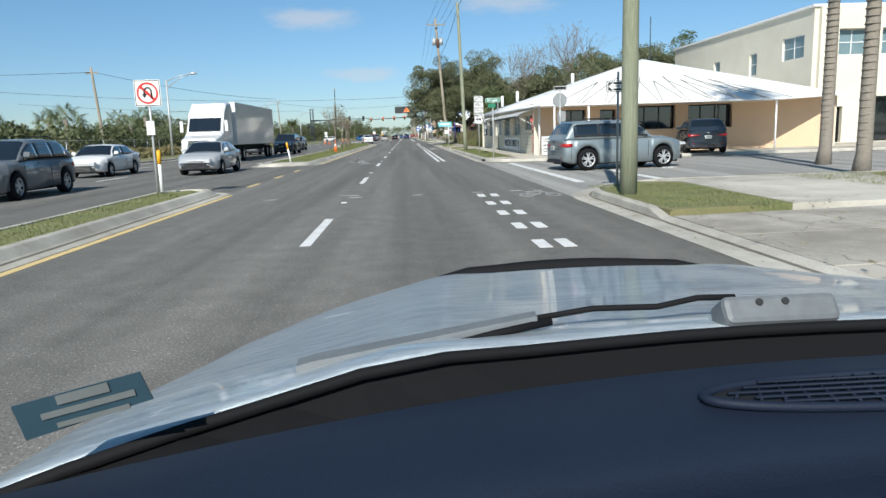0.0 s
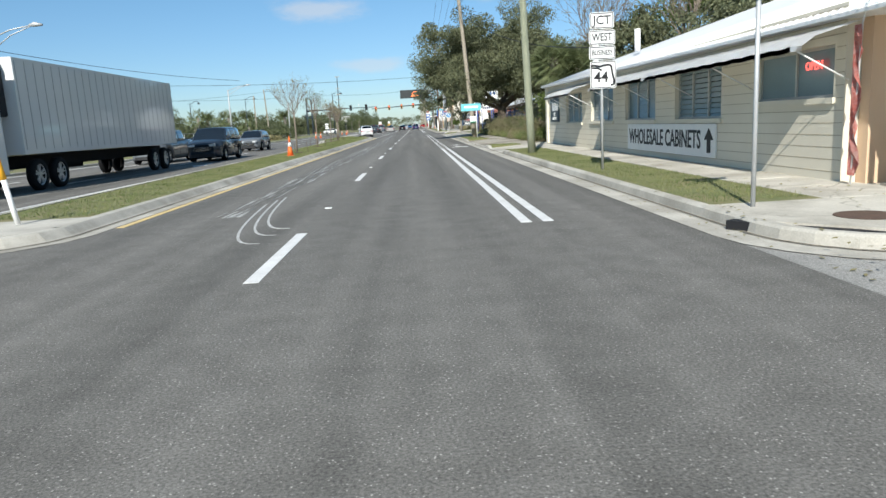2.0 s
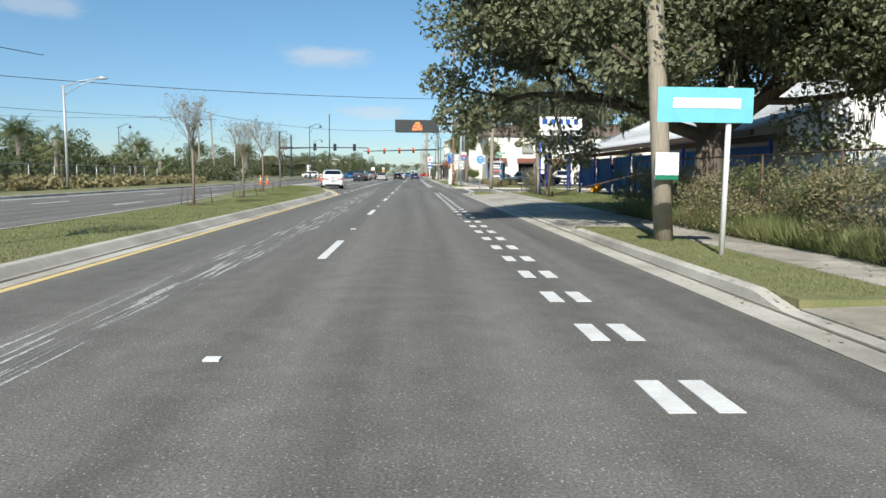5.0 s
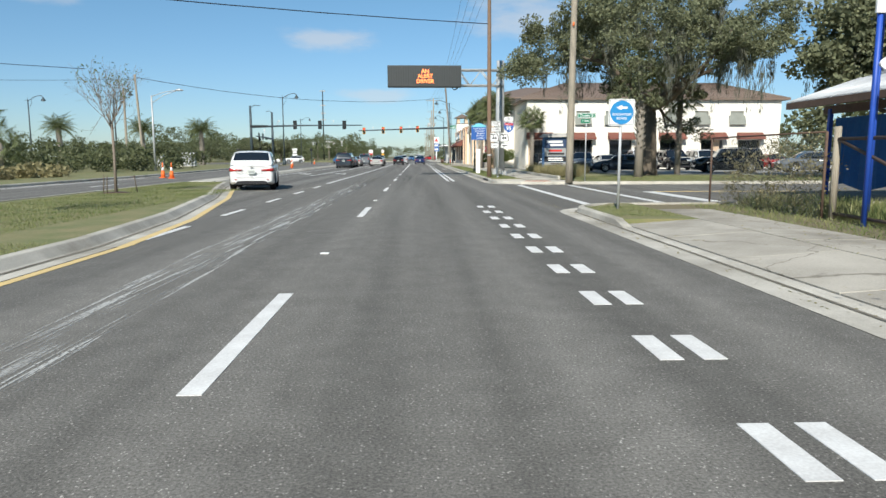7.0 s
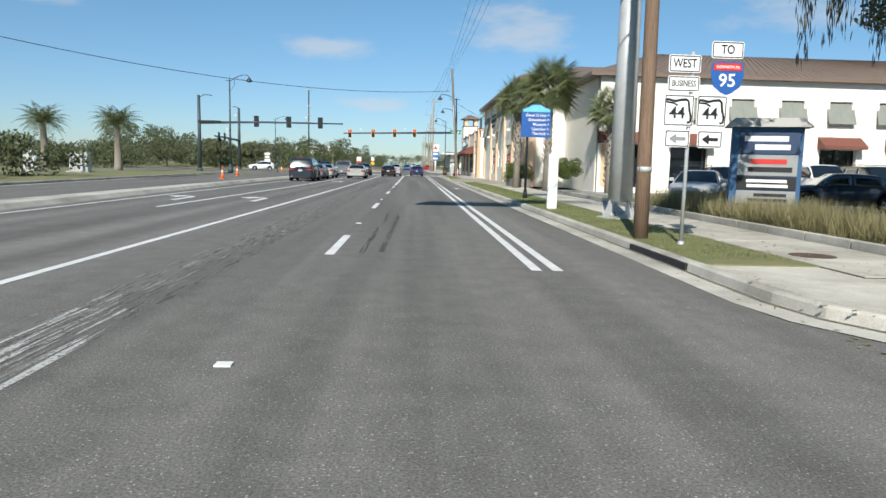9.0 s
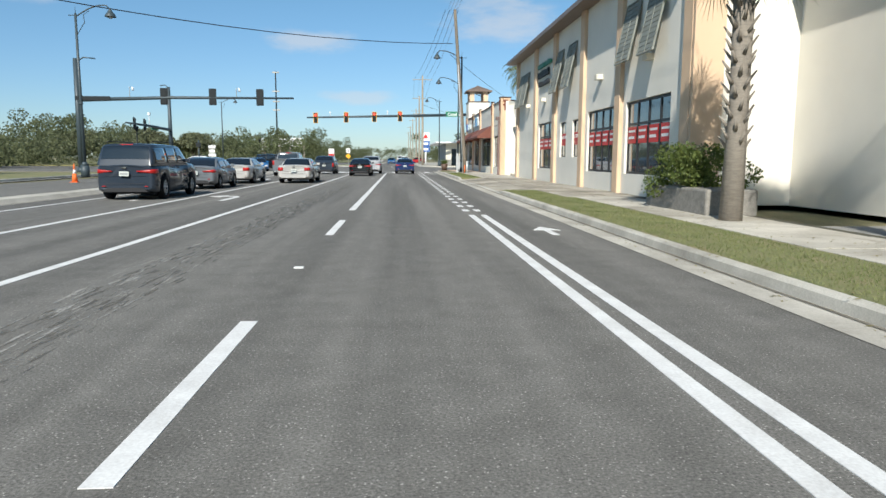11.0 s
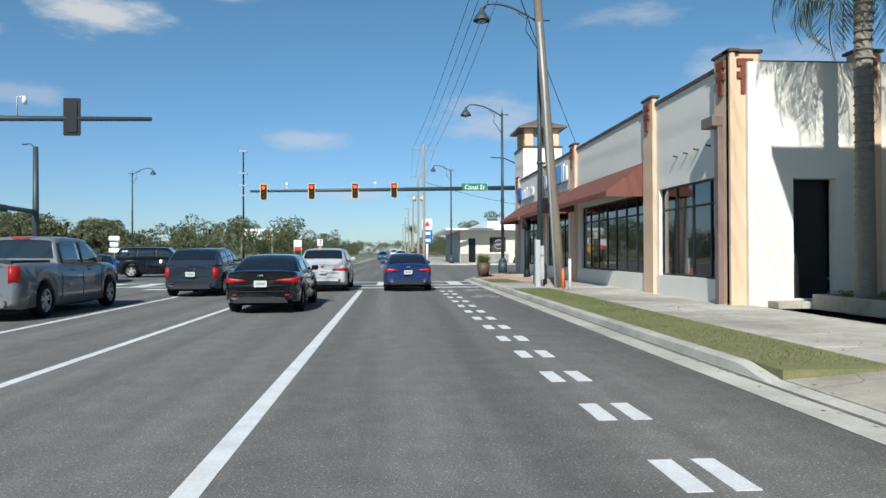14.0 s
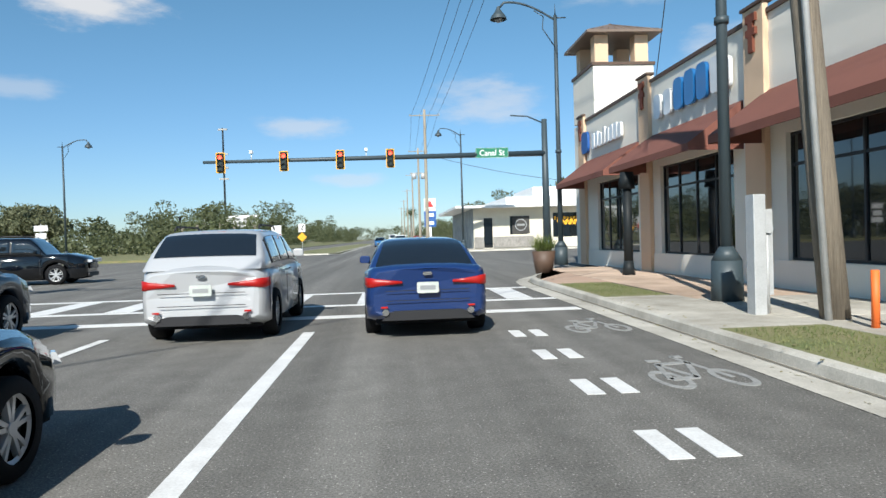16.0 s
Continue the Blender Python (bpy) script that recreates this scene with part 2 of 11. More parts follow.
JOINT = mat("joint_dirt", (0.10, 0.09, 0.065), 0.95, (0.06, 0.06, 0.035), 3, 60, 0.3)
CURB = concrete_mat("curb_concrete", (0.61, 0.58, 0.51), (0.38, 0.355, 0.305), 0.15, 0.0, 0.66)
PAVER = mat("paver", (0.50, 0.36, 0.27), 0.85, (0.42, 0.28, 0.20), 2, 40, 0.2, random_tint=0.15)
def scrape_mat(name, light=(0.52, 0.52, 0.495), dim=(0.34, 0.34, 0.325), lo=0.505, hi=0.575, along=0.5, across=22):
    """Pale dragged scratches: thin broken streaks along the road, clear asphalt between them."""
    m = mat(name, light, 0.85, dim, 6, 60, 0.2, world_space=True)
    n, l = m.node_tree.nodes, m.node_tree.links
    gp = n.new("ShaderNodeNewGeometry")

    def noise(sx, sy, detail):
        mp = n.new("ShaderNodeMapping")
        mp.inputs["Scale"].default_value = (sx, sy, 1)
        l.new(gp.outputs["Position"], mp.inputs["Vector"])
        t = n.new("ShaderNodeTexNoise")
        t.inputs["Scale"].default_value = 1.0
        t.inputs["Detail"].default_value = detail
        l.new(mp.outputs[0], t.inputs["Vector"])
        return t.outputs[0]

    def step(src, lo, hi):
        r = n.new("ShaderNodeMapRange")
        r.inputs["From Min"].default_value = lo
        r.inputs["From Max"].default_value = hi
        l.new(src, r.inputs["Value"])
        return r.outputs[0]

    def times(a, b):
        q = n.new("ShaderNodeMath")
        q.operation = "MULTIPLY"
        l.new(a, q.inputs[0])
        l.new(b, q.inputs[1])
        return q.outputs[0]

    fine = step(noise(across, along, 4), lo, hi)
    wide = step(noise(4.2, 0.16, 3), 0.36, 0.47)
    grit = step(noise(30, 22, 2), 0.30, 0.48)
    mask = times(times(fine, wide), grit)
    tr = n.new("ShaderNodeBsdfTransparent")
    ms = n.new("ShaderNodeMixShader")
    l.new(mask, ms.inputs[0])
    l.new(tr.outputs[0], ms.inputs[1])
    l.new(n["Principled BSDF"].outputs[0], ms.inputs[2])
    l.new(ms.outputs[0], n["Material Output"].inputs[0])
    return m


SCRAPE = scrape_mat("scrape_streaks")
SCUFF = scrape_mat("scuff_streaks", (0.34, 0.33, 0.30), (0.26, 0.25, 0.23), 0.56, 0.62, 1.2)
SCUFF_DARK = scrape_mat("scuff_dark", (0.132, 0.124, 0.108), (0.10, 0.094, 0.082), 0.54, 0.68, 1.6, 16)
SKID = scrape_mat("skid_rubber", (0.085, 0.083, 0.078), (0.07, 0.068, 0.064), 0.42, 0.56, 0.6, 40)
SAND = mat("sand_soil", (0.20, 0.16, 0.10), 0.95, (0.13, 0.12, 0.06), 0.5, 20, 0.5)
TURF = mat("turf", (0.095, 0.14, 0.04), 0.95, (0.265, 0.215, 0.115), 1.1, 34, 0.7)
GROUND = mat("ground_soil", (0.14, 0.14, 0.06), 0.95, (0.22, 0.19, 0.11), 0.1, 6, 0.5)
WHITE_PAINT = mat("road_white", (0.78, 0.78, 0.76), 0.75, (0.55, 0.54, 0.52), 3, 50, 0.2)
YELLOW_PAINT = mat("road_yellow", (0.74, 0.54, 0.22), 0.75, (0.56, 0.43, 0.22), 3, 50, 0.2)
WORN_PAINT = mat("road_white_worn", (0.58, 0.58, 0.56), 0.8, (0.28, 0.28, 0.27), 6, 60, 0.2)
FAINT_PAINT = mat("road_white_faint", (0.36, 0.36, 0.345), 0.85, (0.19, 0.19, 0.18), 8, 60, 0.2)
CREAM = mat("stucco_cream", (0.72, 0.67, 0.55), 0.9, (0.62, 0.57, 0.46), 0.6, 60, 0.2)
TAN = mat("stucco_tan", (0.70, 0.50, 0.34), 0.9, (0.62, 0.44, 0.29), 0.8, 60, 0.2)
WHITE_STUCCO = mat("stucco_white", (0.82, 0.78, 0.69), 0.9, (0.71, 0.675, 0.595), 0.5, 60, 0.2)
SHUTTER = mat("shutter_grey", (0.25, 0.26, 0.225), 0.7, (0.19, 0.20, 0.175), 2, 40, 0.1)
GREY_STUCCO = mat("stucco_grey", (0.42, 0.41, 0.38), 0.9, (0.34, 0.33, 0.31), 0.6, 60, 0.2)
WHITE_METAL = mat("white_metal", (0.86, 0.86, 0.85), 0.45, (0.78, 0.77, 0.75), 1.5, 20, 0.05)
CORRUGATED = mat("corrugated_zinc", (0.60, 0.62, 0.63), 0.5, (0.42, 0.43, 0.44), 0.9, 30, 0.1, metal=0.2, stretch=(8, 0.5, 1))
BLACK = mat("black_frame", (0.012, 0.012, 0.014), 0.45, bump=0.02)
RUBBER = mat("rubber", (0.008, 0.008, 0.009), 0.8, bump=0.1, spec=0.2)
BROWN = mat("brown_metal", (0.10, 0.06, 0.04), 0.6, bump=0.05)
ROOF_METAL = mat("roof_metal", (0.20, 0.145, 0.11), 0.5, (0.15, 0.11, 0.085), 1, 30, 0.1)
AWNING = mat("awning_cloth", (0.19, 0.07, 0.048), 0.85, (0.155, 0.056, 0.04), 1.5, 60, 0.15)
GALV = mat("galvanised", (0.52, 0.53, 0.53), 0.5, (0.40, 0.41, 0.41), 4, 40, 0.05, metal=0.25)
DARK_METAL = mat("dark_metal", (0.018, 0.022, 0.024), 0.55, bump=0.03, spec=0.2)
STEEL_BLUE = mat("steel_blue_paint", (0.045, 0.065, 0.075), 0.5, bump=0.03)
WOOD_GREY = mat("pole_wood_grey", (0.40, 0.355, 0.28), 0.9, (0.20, 0.17, 0.125), 8, 50, 0.5, stretch=(6, 6, 0.25))
WOOD_BROWN = mat("pole_wood_brown", (0.27, 0.18, 0.12), 0.9, (0.11, 0.07, 0.048), 8, 50, 0.6, stretch=(6, 6, 0.25))
WOOD_DARK = mat("pole_wood_dark", (0.27, 0.225, 0.17), 0.9, (0.10, 0.085, 0.065), 8, 50, 0.7, stretch=(7, 7, 0.22))
WOOD_GREEN = mat("pole_wood_treated", (0.34, 0.35, 0.25), 0.9, (0.15, 0.165, 0.11), 9, 60, 0.9, stretch=(6, 6, 0.25))
BARK = mat("bark", (0.16, 0.125, 0.09), 0.95, (0.08, 0.065, 0.05), 5, 30, 0.8, stretch=(3, 3, 0.6))
PALM_BARK = mat("palm_bark", (0.30, 0.265, 0.22), 0.95, (0.19, 0.165, 0.135), 6, 30, 0.8, stretch=(1, 1, 4))
OAK_LEAF = leaf_mat("oak_leaf", (0.062, 0.073, 0.037), (0.29, 0.305, 0.175))
PALM_LEAF = leaf_mat("palm_leaf", (0.07, 0.095, 0.038), (0.25, 0.275, 0.13))
BUSH_LEAF = leaf_mat("bush_leaf", (0.055, 0.085, 0.022), (0.18, 0.22, 0.06))
DRY_LEAF = leaf_mat("dry_weed", (0.19, 0.165, 0.08), (0.38, 0.34, 0.18))
PINK_CONCRETE = concrete_mat("pink_concrete", (0.68, 0.52, 0.40), (0.52, 0.38, 0.28), 0.3)
WEED_LEAF = leaf_mat("weed_leaf", (0.07, 0.095, 0.035), (0.22, 0.24, 0.10))
VINE_DRY = leaf_mat("vine_dry", (0.13, 0.115, 0.06), (0.37, 0.33, 0.19))
FAR_LEAF = leaf_mat("far_leaf", (0.06, 0.075, 0.036), (0.165, 0.18, 0.088))
GRASS_BLADE = leaf_mat("grass_blade", (0.11, 0.165, 0.045), (0.33, 0.32, 0.15), 0.7)
MOSS = leaf_mat("hanging_moss", (0.10, 0.11, 0.08), (0.20, 0.20, 0.15))
GLASS_DARK = mat("dark_glass", (0.010, 0.013, 0.016), 0.03, bump=0, spec=0.9, coat=1.0)
GLASS_SHOP = mat("shop_glass", (0.012, 0.016, 0.02), 0.02, bump=0, spec=0.8, coat=0.6)
# plaza panes: pale curtains and reflections both put into the base colour
GLASS_PALE = mat("curtain_reflection_glass", (0.075, 0.09, 0.095), 0.03, (0.03, 0.038, 0.042), 1.3, 3, 0, spec=0.8, coat=0.6)
BLIND = mat("window_blind", (0.16, 0.24, 0.26), 0.5, (0.12, 0.19, 0.21), 2, 40, 0.05, spec=0.8, coat=0.5)
CHROME = mat("chrome", (0.7, 0.7, 0.7), 0.15, bump=0, metal=1.0)
SIGN_WHITE = mat("sign_white", (0.80, 0.80, 0.78), 0.5, (0.72, 0.72, 0.70), 3, 40, 0.02)
SIGN_GREEN = mat("sign_green", (0.010, 0.19, 0.10), 0.5, bump=0.02)
SIGN_BLUE = mat("sign_blue", (0.015, 0.10, 0.36), 0.5, bump=0.02)
SIGN_NAVY = mat("sign_navy", (0.018, 0.045, 0.11), 0.55, bump=0.02)
SIGN_RED = mat("sign_red", (0.58, 0.03, 0.025), 0.5, bump=0.02)
SIGN_CYAN = mat("sign_cyan", (0.17, 0.55, 0.62), 0.5, bump=0.02)
SIGN_GREY = mat("sign_back", (0.33, 0.34, 0.34), 0.5, bump=0.02, metal=0.4)
INK = mat("ink", (0.012, 0.012, 0.014), 0.6, bump=0.02)
ORANGE = mat("cone_orange", (0.85, 0.17, 0.03), 0.6, bump=0.03)
YELLOW = mat("sign_yellow", (0.85, 0.42, 0.02), 0.5, bump=0.02)
TARP = mat("blue_tarp", (0.03, 0.17, 0.42), 0.6, (0.02, 0.12, 0.32), 1.5, 10, 0.4)
BLUE_STEEL = mat("blue_post", (0.02, 0.08, 0.42), 0.5, bump=0.03)
FENCE_WIRE = mat("fence_wire", (0.25, 0.25, 0.24), 0.5, bump=0, metal=0.5)
RUST = mat("rusty_steel", (0.13, 0.08, 0.055), 0.8, (0.08, 0.05, 0.035), 6, 40, 0.3)
LAMP_RED = glow("lamp_red", (0.34, 0.008, 0.006), 0.16)
LAMP_DULL = mat("lamp_lens_red", (0.42, 0.014, 0.012), 0.2, bump=0, coat=0.8)
HEADLIGHT = mat("lamp_lens_clear", (0.6, 0.62, 0.64), 0.12, bump=0, coat=1.0, spec=0.8)
AMBER_LED = glow("amber_led", (1.0, 0.23, 0.06), 1.6)
SIGNAL_RED = glow("signal_red", (1.0, 0.06, 0.03), 2.2)
SIGNAL_OFF = mat("signal_lens_off", (0.02, 0.03, 0.025), 0.3, bump=0)


def paint(name, col, metal=0.3):
    return mat("paint_" + name, col, 0.42, tuple(c * 0.93 for c in col), 1.0, 300, 0.0, metal, coat=1.0, spec=0.15)


P_WHITE = paint("white", (0.72, 0.72, 0.71), 0.0)
P_SILVER = paint("silver", (0.50, 0.51, 0.52))
P_PALE = paint("pale_blue_silver", (0.25, 0.295, 0.315), 0.45)
P_GREY = paint("grey", (0.14, 0.155, 0.17), 0.0)
P_DARK = paint("dark_blue_grey", (0.02, 0.03, 0.045), 0.0)
P_BLACK = mat("paint_black", (0.004, 0.005, 0.007), 0.09, (0.004, 0.005, 0.007), 1.0, 300, 0.0, coat=1.0, spec=0.3)
P_BLUE = paint("blue", (0.009, 0.03, 0.115), 0.0)
P_BLUE2 = paint("bright_blue", (0.02, 0.16, 0.42))
P_BEIGE = paint("beige", (0.46, 0.45, 0.425), 0.2)
P_RED = paint("red", (0.38, 0.02, 0.02), 0.0)

# ---- building tools ----
def bm_new():
    return bmesh.new()


def box(bm, x0, y0, z0, x1, y1, z1):
    v = [bm.verts.new(p) for p in ((x0, y0, z0), (x1, y0, z0), (x1, y1, z0), (x0, y1, z0), (x0, y0, z1), (x1, y0, z1), (x1, y1, z1), (x0, y1, z1))]
    for f in ((0, 3, 2, 1), (4, 5, 6, 7), (0, 1, 5, 4), (1, 2, 6, 5), (2, 3, 7, 6), (3, 0, 4, 7)):
        bm.faces.new([v[i] for i in f])
    return v


def tube(bm, p0, p1, r0, r1=None, n=10, caps=True):
    p0, p1 = Vector(p0), Vector(p1)
    r1 = r0 if r1 is None else r1
    d = (p1 - p0).normalized()
    a = d.orthogonal().normalized()
    b = d.cross(a)
    rings = []
    for p, r in ((p0, r0), (p1, r1)):
        rings.append([bm.verts.new(p + (a * math.cos(2 * math.pi * i / n) + b * math.sin(2 * math.pi * i / n)) * r) for i in range(n)])
    for i in range(n):
        f = bm.faces.new((rings[0][i], rings[0][(i + 1) % n], rings[1][(i + 1) % n], rings[1][i]))
        f.smooth = True
    if caps:
        bm.faces.new(rings[0][::-1])
        bm.faces.new(rings[1])


def rod(bm, pts, r, n=8):
    """A round bar through points, r one radius or one a point."""
    pts = [Vector(p) for p in pts]
    rs = r if isinstance(r, (list, tuple)) else [r] * len(pts)
    rings = []
    for i, p in enumerate(pts):
        d = (pts[min(i + 1, len(pts) - 1)] - pts[max(i - 1, 0)]).normalized()
        a = d.cross(Vector((0.123, 0.456, 0.881))).normalized()
        b = d.cross(a)
        rings.append([bm.verts.new(p + (a * math.cos(2 * math.pi * k / n) + b * math.sin(2 * math.pi * k / n)) * rs[i]) for k in range(n)])
    for q in range(len(rings) - 1):
        for k in range(n):
            f = bm.faces.new((rings[q][k], rings[q][(k + 1) % n], rings[q + 1][(k + 1) % n], rings[q + 1][k]))
            f.smooth = True
    bm.faces.new(rings[0][::-1])
    bm.faces.new(rings[-1])


def slab(bm, poly, z0, z1):
    """An upright prism over a plan polygon."""
    lo = [bm.verts.new((x, y, z0)) for x, y in poly]
    hi = [bm.verts.new((x, y, z1)) for x, y in poly]
    n = len(poly)
    bm.faces.new(lo[::-1])
    bm.faces.new(hi)
    for i in range(n):
        bm.faces.new((lo[i], lo[(i + 1) % n], hi[(i + 1) % n], hi[i]))


def plate(bm, poly, t, m):
    """A prism over a 2D polygon (in its own x, z), thickness t towards -y, placed by the matrix m."""
    fr = [bm.verts.new(m @ Vector((x, -t, z))) for x, z in poly]
    bk = [bm.verts.new(m @ Vector((x, 0, z))) for x, z in poly]
    n = len(poly)
    bm.faces.new(fr)
    bm.faces.new(bk[::-1])
    for i in range(n):
        bm.faces.new((fr[i], bk[i], bk[(i + 1) % n], fr[(i + 1) % n]))


def round_rect(w, h, r, n=4):
    pts = []
    for cx, cy, a0 in ((w / 2 - r, -h / 2 + r, -90), (w / 2 - r, h / 2 - r, 0), (-w / 2 + r, h / 2 - r, 90), (-w / 2 + r, -h / 2 + r, 180)):
        for i in range(n + 1):
            a = radians(a0 + 90 * i / n)
            pts.append((cx + r * math.cos(a), cy + r * math.sin(a)))
    return pts


def finish(name, bm, material, bevel=0.0):
    bmesh.ops.recalc_face_normals(bm, faces=bm.faces)
    me = bpy.data.meshes.new(name)
    bm.to_mesh(me)
    bm.free()
    me.materials.append(material)
    ob = new(name, me)
    if bevel:
        b = ob.modifiers.new("bevel", "BEVEL")
        b.width, b.segments, b.limit_method = bevel, 2, "ANGLE"
    return ob


def part(name, bm, material, parent, label="", bevel=0.0):
    ob = finish(name, bm, material, bevel)
    ob.parent = parent
    if label:
        ob["label"] = label
    return ob


def thing(name, label, category, group="", at=None):
    ob = new(name)
    ob.empty_display_size = 0.2
    if at is not None:
        ob.matrix_world = at
    return tagged(ob, label, category, group)


def structure(name, bm, material, label="", bevel=0.0):
    return tagged(finish(name, bm, material, bevel), label, name.split("_")[0], "", "structure")


def raw_mesh(name, verts, faces, material):
    me = bpy.data.meshes.new(name)
    me.from_pydata(verts, [], faces)
    me.materials.append(material)
    return new(name, me)


def text_part(body, size, material, parent, m, depth=0.004, name="lettering", width=None, align="CENTER"):
    cu = bpy.data.curves.new(name, "FONT")
    cu.body, cu.size, cu.extrude, cu.align_x, cu.align_y = body, size, depth, align, "CENTER"
    cu.resolution_u = 3
    cu.offset = 0.014 * size
    tmp = new(name, cu)
    bpy.context.view_layer.update()
    me = bpy.data.meshes.new_from_object(tmp)
    w = tmp.dimensions.x
    bpy.data.objects.remove(tmp)
    bpy.data.curves.remove(cu)
    me.materials.clear()
    me.materials.append(material)
    sx = (width / w) if width and w else 1.0
    me.transform(m @ Matrix.Diagonal((sx, 1, 1, 1)))
    ob = new(name, me)
    ob.parent = parent
    return ob


def facing(x, y, z, yaw=0.0):
    """Where lettering or a plate stands upright, its front to -y; yaw turns it."""
    return pose(x, y, z, 90, 0, yaw)


def bar_part(parent, material, m, w, h, t=0.004, name="writing_bar"):
    bm = bm_new()
    v = [bm.verts.new(m @ Vector(p)) for p in ((-w / 2, -h / 2, t), (w / 2, -h / 2, t), (w / 2, h / 2, t), (-w / 2, h / 2, t), (-w / 2, -h / 2, 0), (w / 2, -h / 2, 0), (w / 2, h / 2, 0), (-w / 2, h / 2, 0))]
    for f in ((0, 1, 2, 3), (7, 6, 5, 4), (0, 4, 5, 1), (1, 5, 6, 2), (2, 6, 7, 3), (3, 7, 4, 0)):
        bm.faces.new([v[i] for i in f])
    return part(name, bm, material, parent)

# ---- ground, road, kerbs ----
bm = bm_new()
slab(bm, [(-2500, -600), (2500, -600), (2500, 4500), (-2500, 4500)], -0.6, -0.06)
structure("ground", bm, GROUND, "flat sandy ground with thin grass running to the horizon")
bm = bm_new()
slab(bm, [(-21, -60), (3.62, -60), (3.62, 900), (-21, 900)], -0.3, 0.0)
structure("road", bm, ASPHALT, "grey asphalt road with fine pale stone in it")
bm = bm_new()
slab(bm, [(3.62, 13.2), (8, 13.2), (8, 17.5), (90, 17.5), (90, 33.2), (8, 33.2), (8, 36.4), (3.62, 36.4)], -0.3, -0.004)
structure("road_side", bm, ASPHALT_OLD, "worn pale asphalt side street")
bm = bm_new()
slab(bm, [(3.62, 119.0), (8, 119.0), (8, 121.5), (120, 121.5), (120, 137.0), (10, 137.0), (10, 142.2), (3.62, 142.2)], -0.3, -0.004)
structure("road_downing", bm, ASPHALT, "grey asphalt side street")
bm = bm_new()
slab(bm, [(3.62, 239.5), (11, 239.5), (11, 246.5), (160, 246.5), (160, 284), (12, 284), (12, 290.5), (3.62, 290.5)], -0.3, -0.004)
slab(bm, [(-160, 238), (-21, 238), (-21, 280), (-160, 280)], -0.3, -0.004)
structure("road_cross", bm, ASPHALT, "grey asphalt cross street at the lights")


def kerb_run(name, pts, w=0.16, h=0.15, gutter=0.45, side=1):
    """A kerb along plan points, with its gutter pan; side 1: gutter on the left of the way, -1: right."""
    bm = bm_new()
    P = [Vector((x, y, 0)) for x, y in pts]
    hs = [h] * len(P)
    if h > 0.1:
        a_, b_ = P[0], P[-1]
        u0, u1 = (P[1] - a_), (P[-2] - b_)
        if u0.length > 0.9:
            P.insert(1, a_ + u0.normalized() * 0.7)
            hs = [0.035] + hs
        if u1.length > 0.9:
            P.insert(-1, b_ + u1.normalized() * 0.7)
            hs = hs + [0.035]
    rows = []
    for i, p in enumerate(P):
        h = hs[i]
        d = (P[min(i + 1, len(P) - 1)] - P[max(i - 1, 0)]).normalized()
        nrm = Vector((-d.y, d.x, 0)) * side
        prof = [(gutter, 0.007), (gutter - 0.01, 0.009), (0.06, 0.005), (0.0, 0.008), (-0.015, max(h - 0.03, 0.012)), (-0.05, h), (-w, h), (-w, -0.2)]
        if "median" in name:
            prof = [(gutter, 0.007), (gutter - 0.01, 0.009), (0.05, 0.006), (0.0, 0.03), (-0.13, h - 0.012), (-0.16, h), (-w, h), (-w, -0.2)]
        rows.append([bm.verts.new(p + nrm * o + Vector((0, 0, z))) for o, z in prof])
    for a, b in zip(rows, rows[1:]):
        for k in range(len(a) - 1):
            bm.faces.new((a[k], a[k + 1], b[k + 1], b[k]))
    bm.faces.new(rows[0])
    bm.faces.new(rows[-1][::-1])
    made = structure(name, bm, CURB, "pale weathered concrete kerb and gutter")
    # thin dark brown strip along the foot of the kerb
    bm = bm_new()
    strip = []
    for i, p in enumerate(P):
        d = (P[min(i + 1, len(P) - 1)] - P[max(i - 1, 0)]).normalized()
        nrm = Vector((-d.y, d.x, 0)) * side
        strip.append([bm.verts.new(p + nrm * o + Vector((0, 0, 0.0135))) for o in ((0.035, 0.105) if "median" in name else (0.02, 0.075))])
    for a, b in zip(strip, strip[1:]):
        bm.faces.new((a[0], a[1], b[1], b[0]))
    structure("gutter_dirt", bm, GUTTER_STRIP, "thin dark brown strip along the foot of the kerb")
    return made


def arc(cx, cy, r, a0, a1, n=8):
    return [(cx + r * math.cos(radians(a0 + (a1 - a0) * i / n)), cy + r * math.sin(radians(a0 + (a1 - a0) * i / n))) for i in range(n + 1)]


KX = 4.0
# right-hand kerbs
kerb_run("kerb_right_1", [(KX, -60), (KX, 10.5)], h=0.05)
kerb_run("kerb_right_2", [(KX, 10.5), (KX, 14.2)] + arc(KX + 3.2, 14.2, 3.2, 180, 95, 8) + [(40, 17.6)])
kerb_run("kerb_right_3", [(70, 32.9), (9.5, 32.9)] + arc(KX + 1.6, 34.6, 1.6, -90, -180, 6) + [(KX, 36), (KX, 57.5)])
kerb_run("kerb_right_4", [(KX, 57.5), (KX, 62.5)], h=0.03)
kerb_run("kerb_right_5", [(KX, 62.5), (KX, 65.0)])
kerb_run("kerb_right_6", [(KX, 65.0), (KX, 78.0)], h=0.03)
kerb_run("kerb_right_7", [(KX, 78.0), (KX, 88.0)])
kerb_run("kerb_right_8", [(KX, 88.0), (KX, 116.0)], h=0.03)
kerb_run("kerb_right_9", [(KX, 116.0), (KX, 119.8)] + arc(KX + 1.6, 119.8, 1.6, 180, 90, 6) + [(9, 121.4), (60, 121.4)])
kerb_run("kerb_right_10", [(60, 137.1), (12, 137.1), (7.4, 137.3)] + arc(KX + 2.6, 139.8, 2.6, -70, -180, 6) + [(KX, 142), (KX, 193.3)])
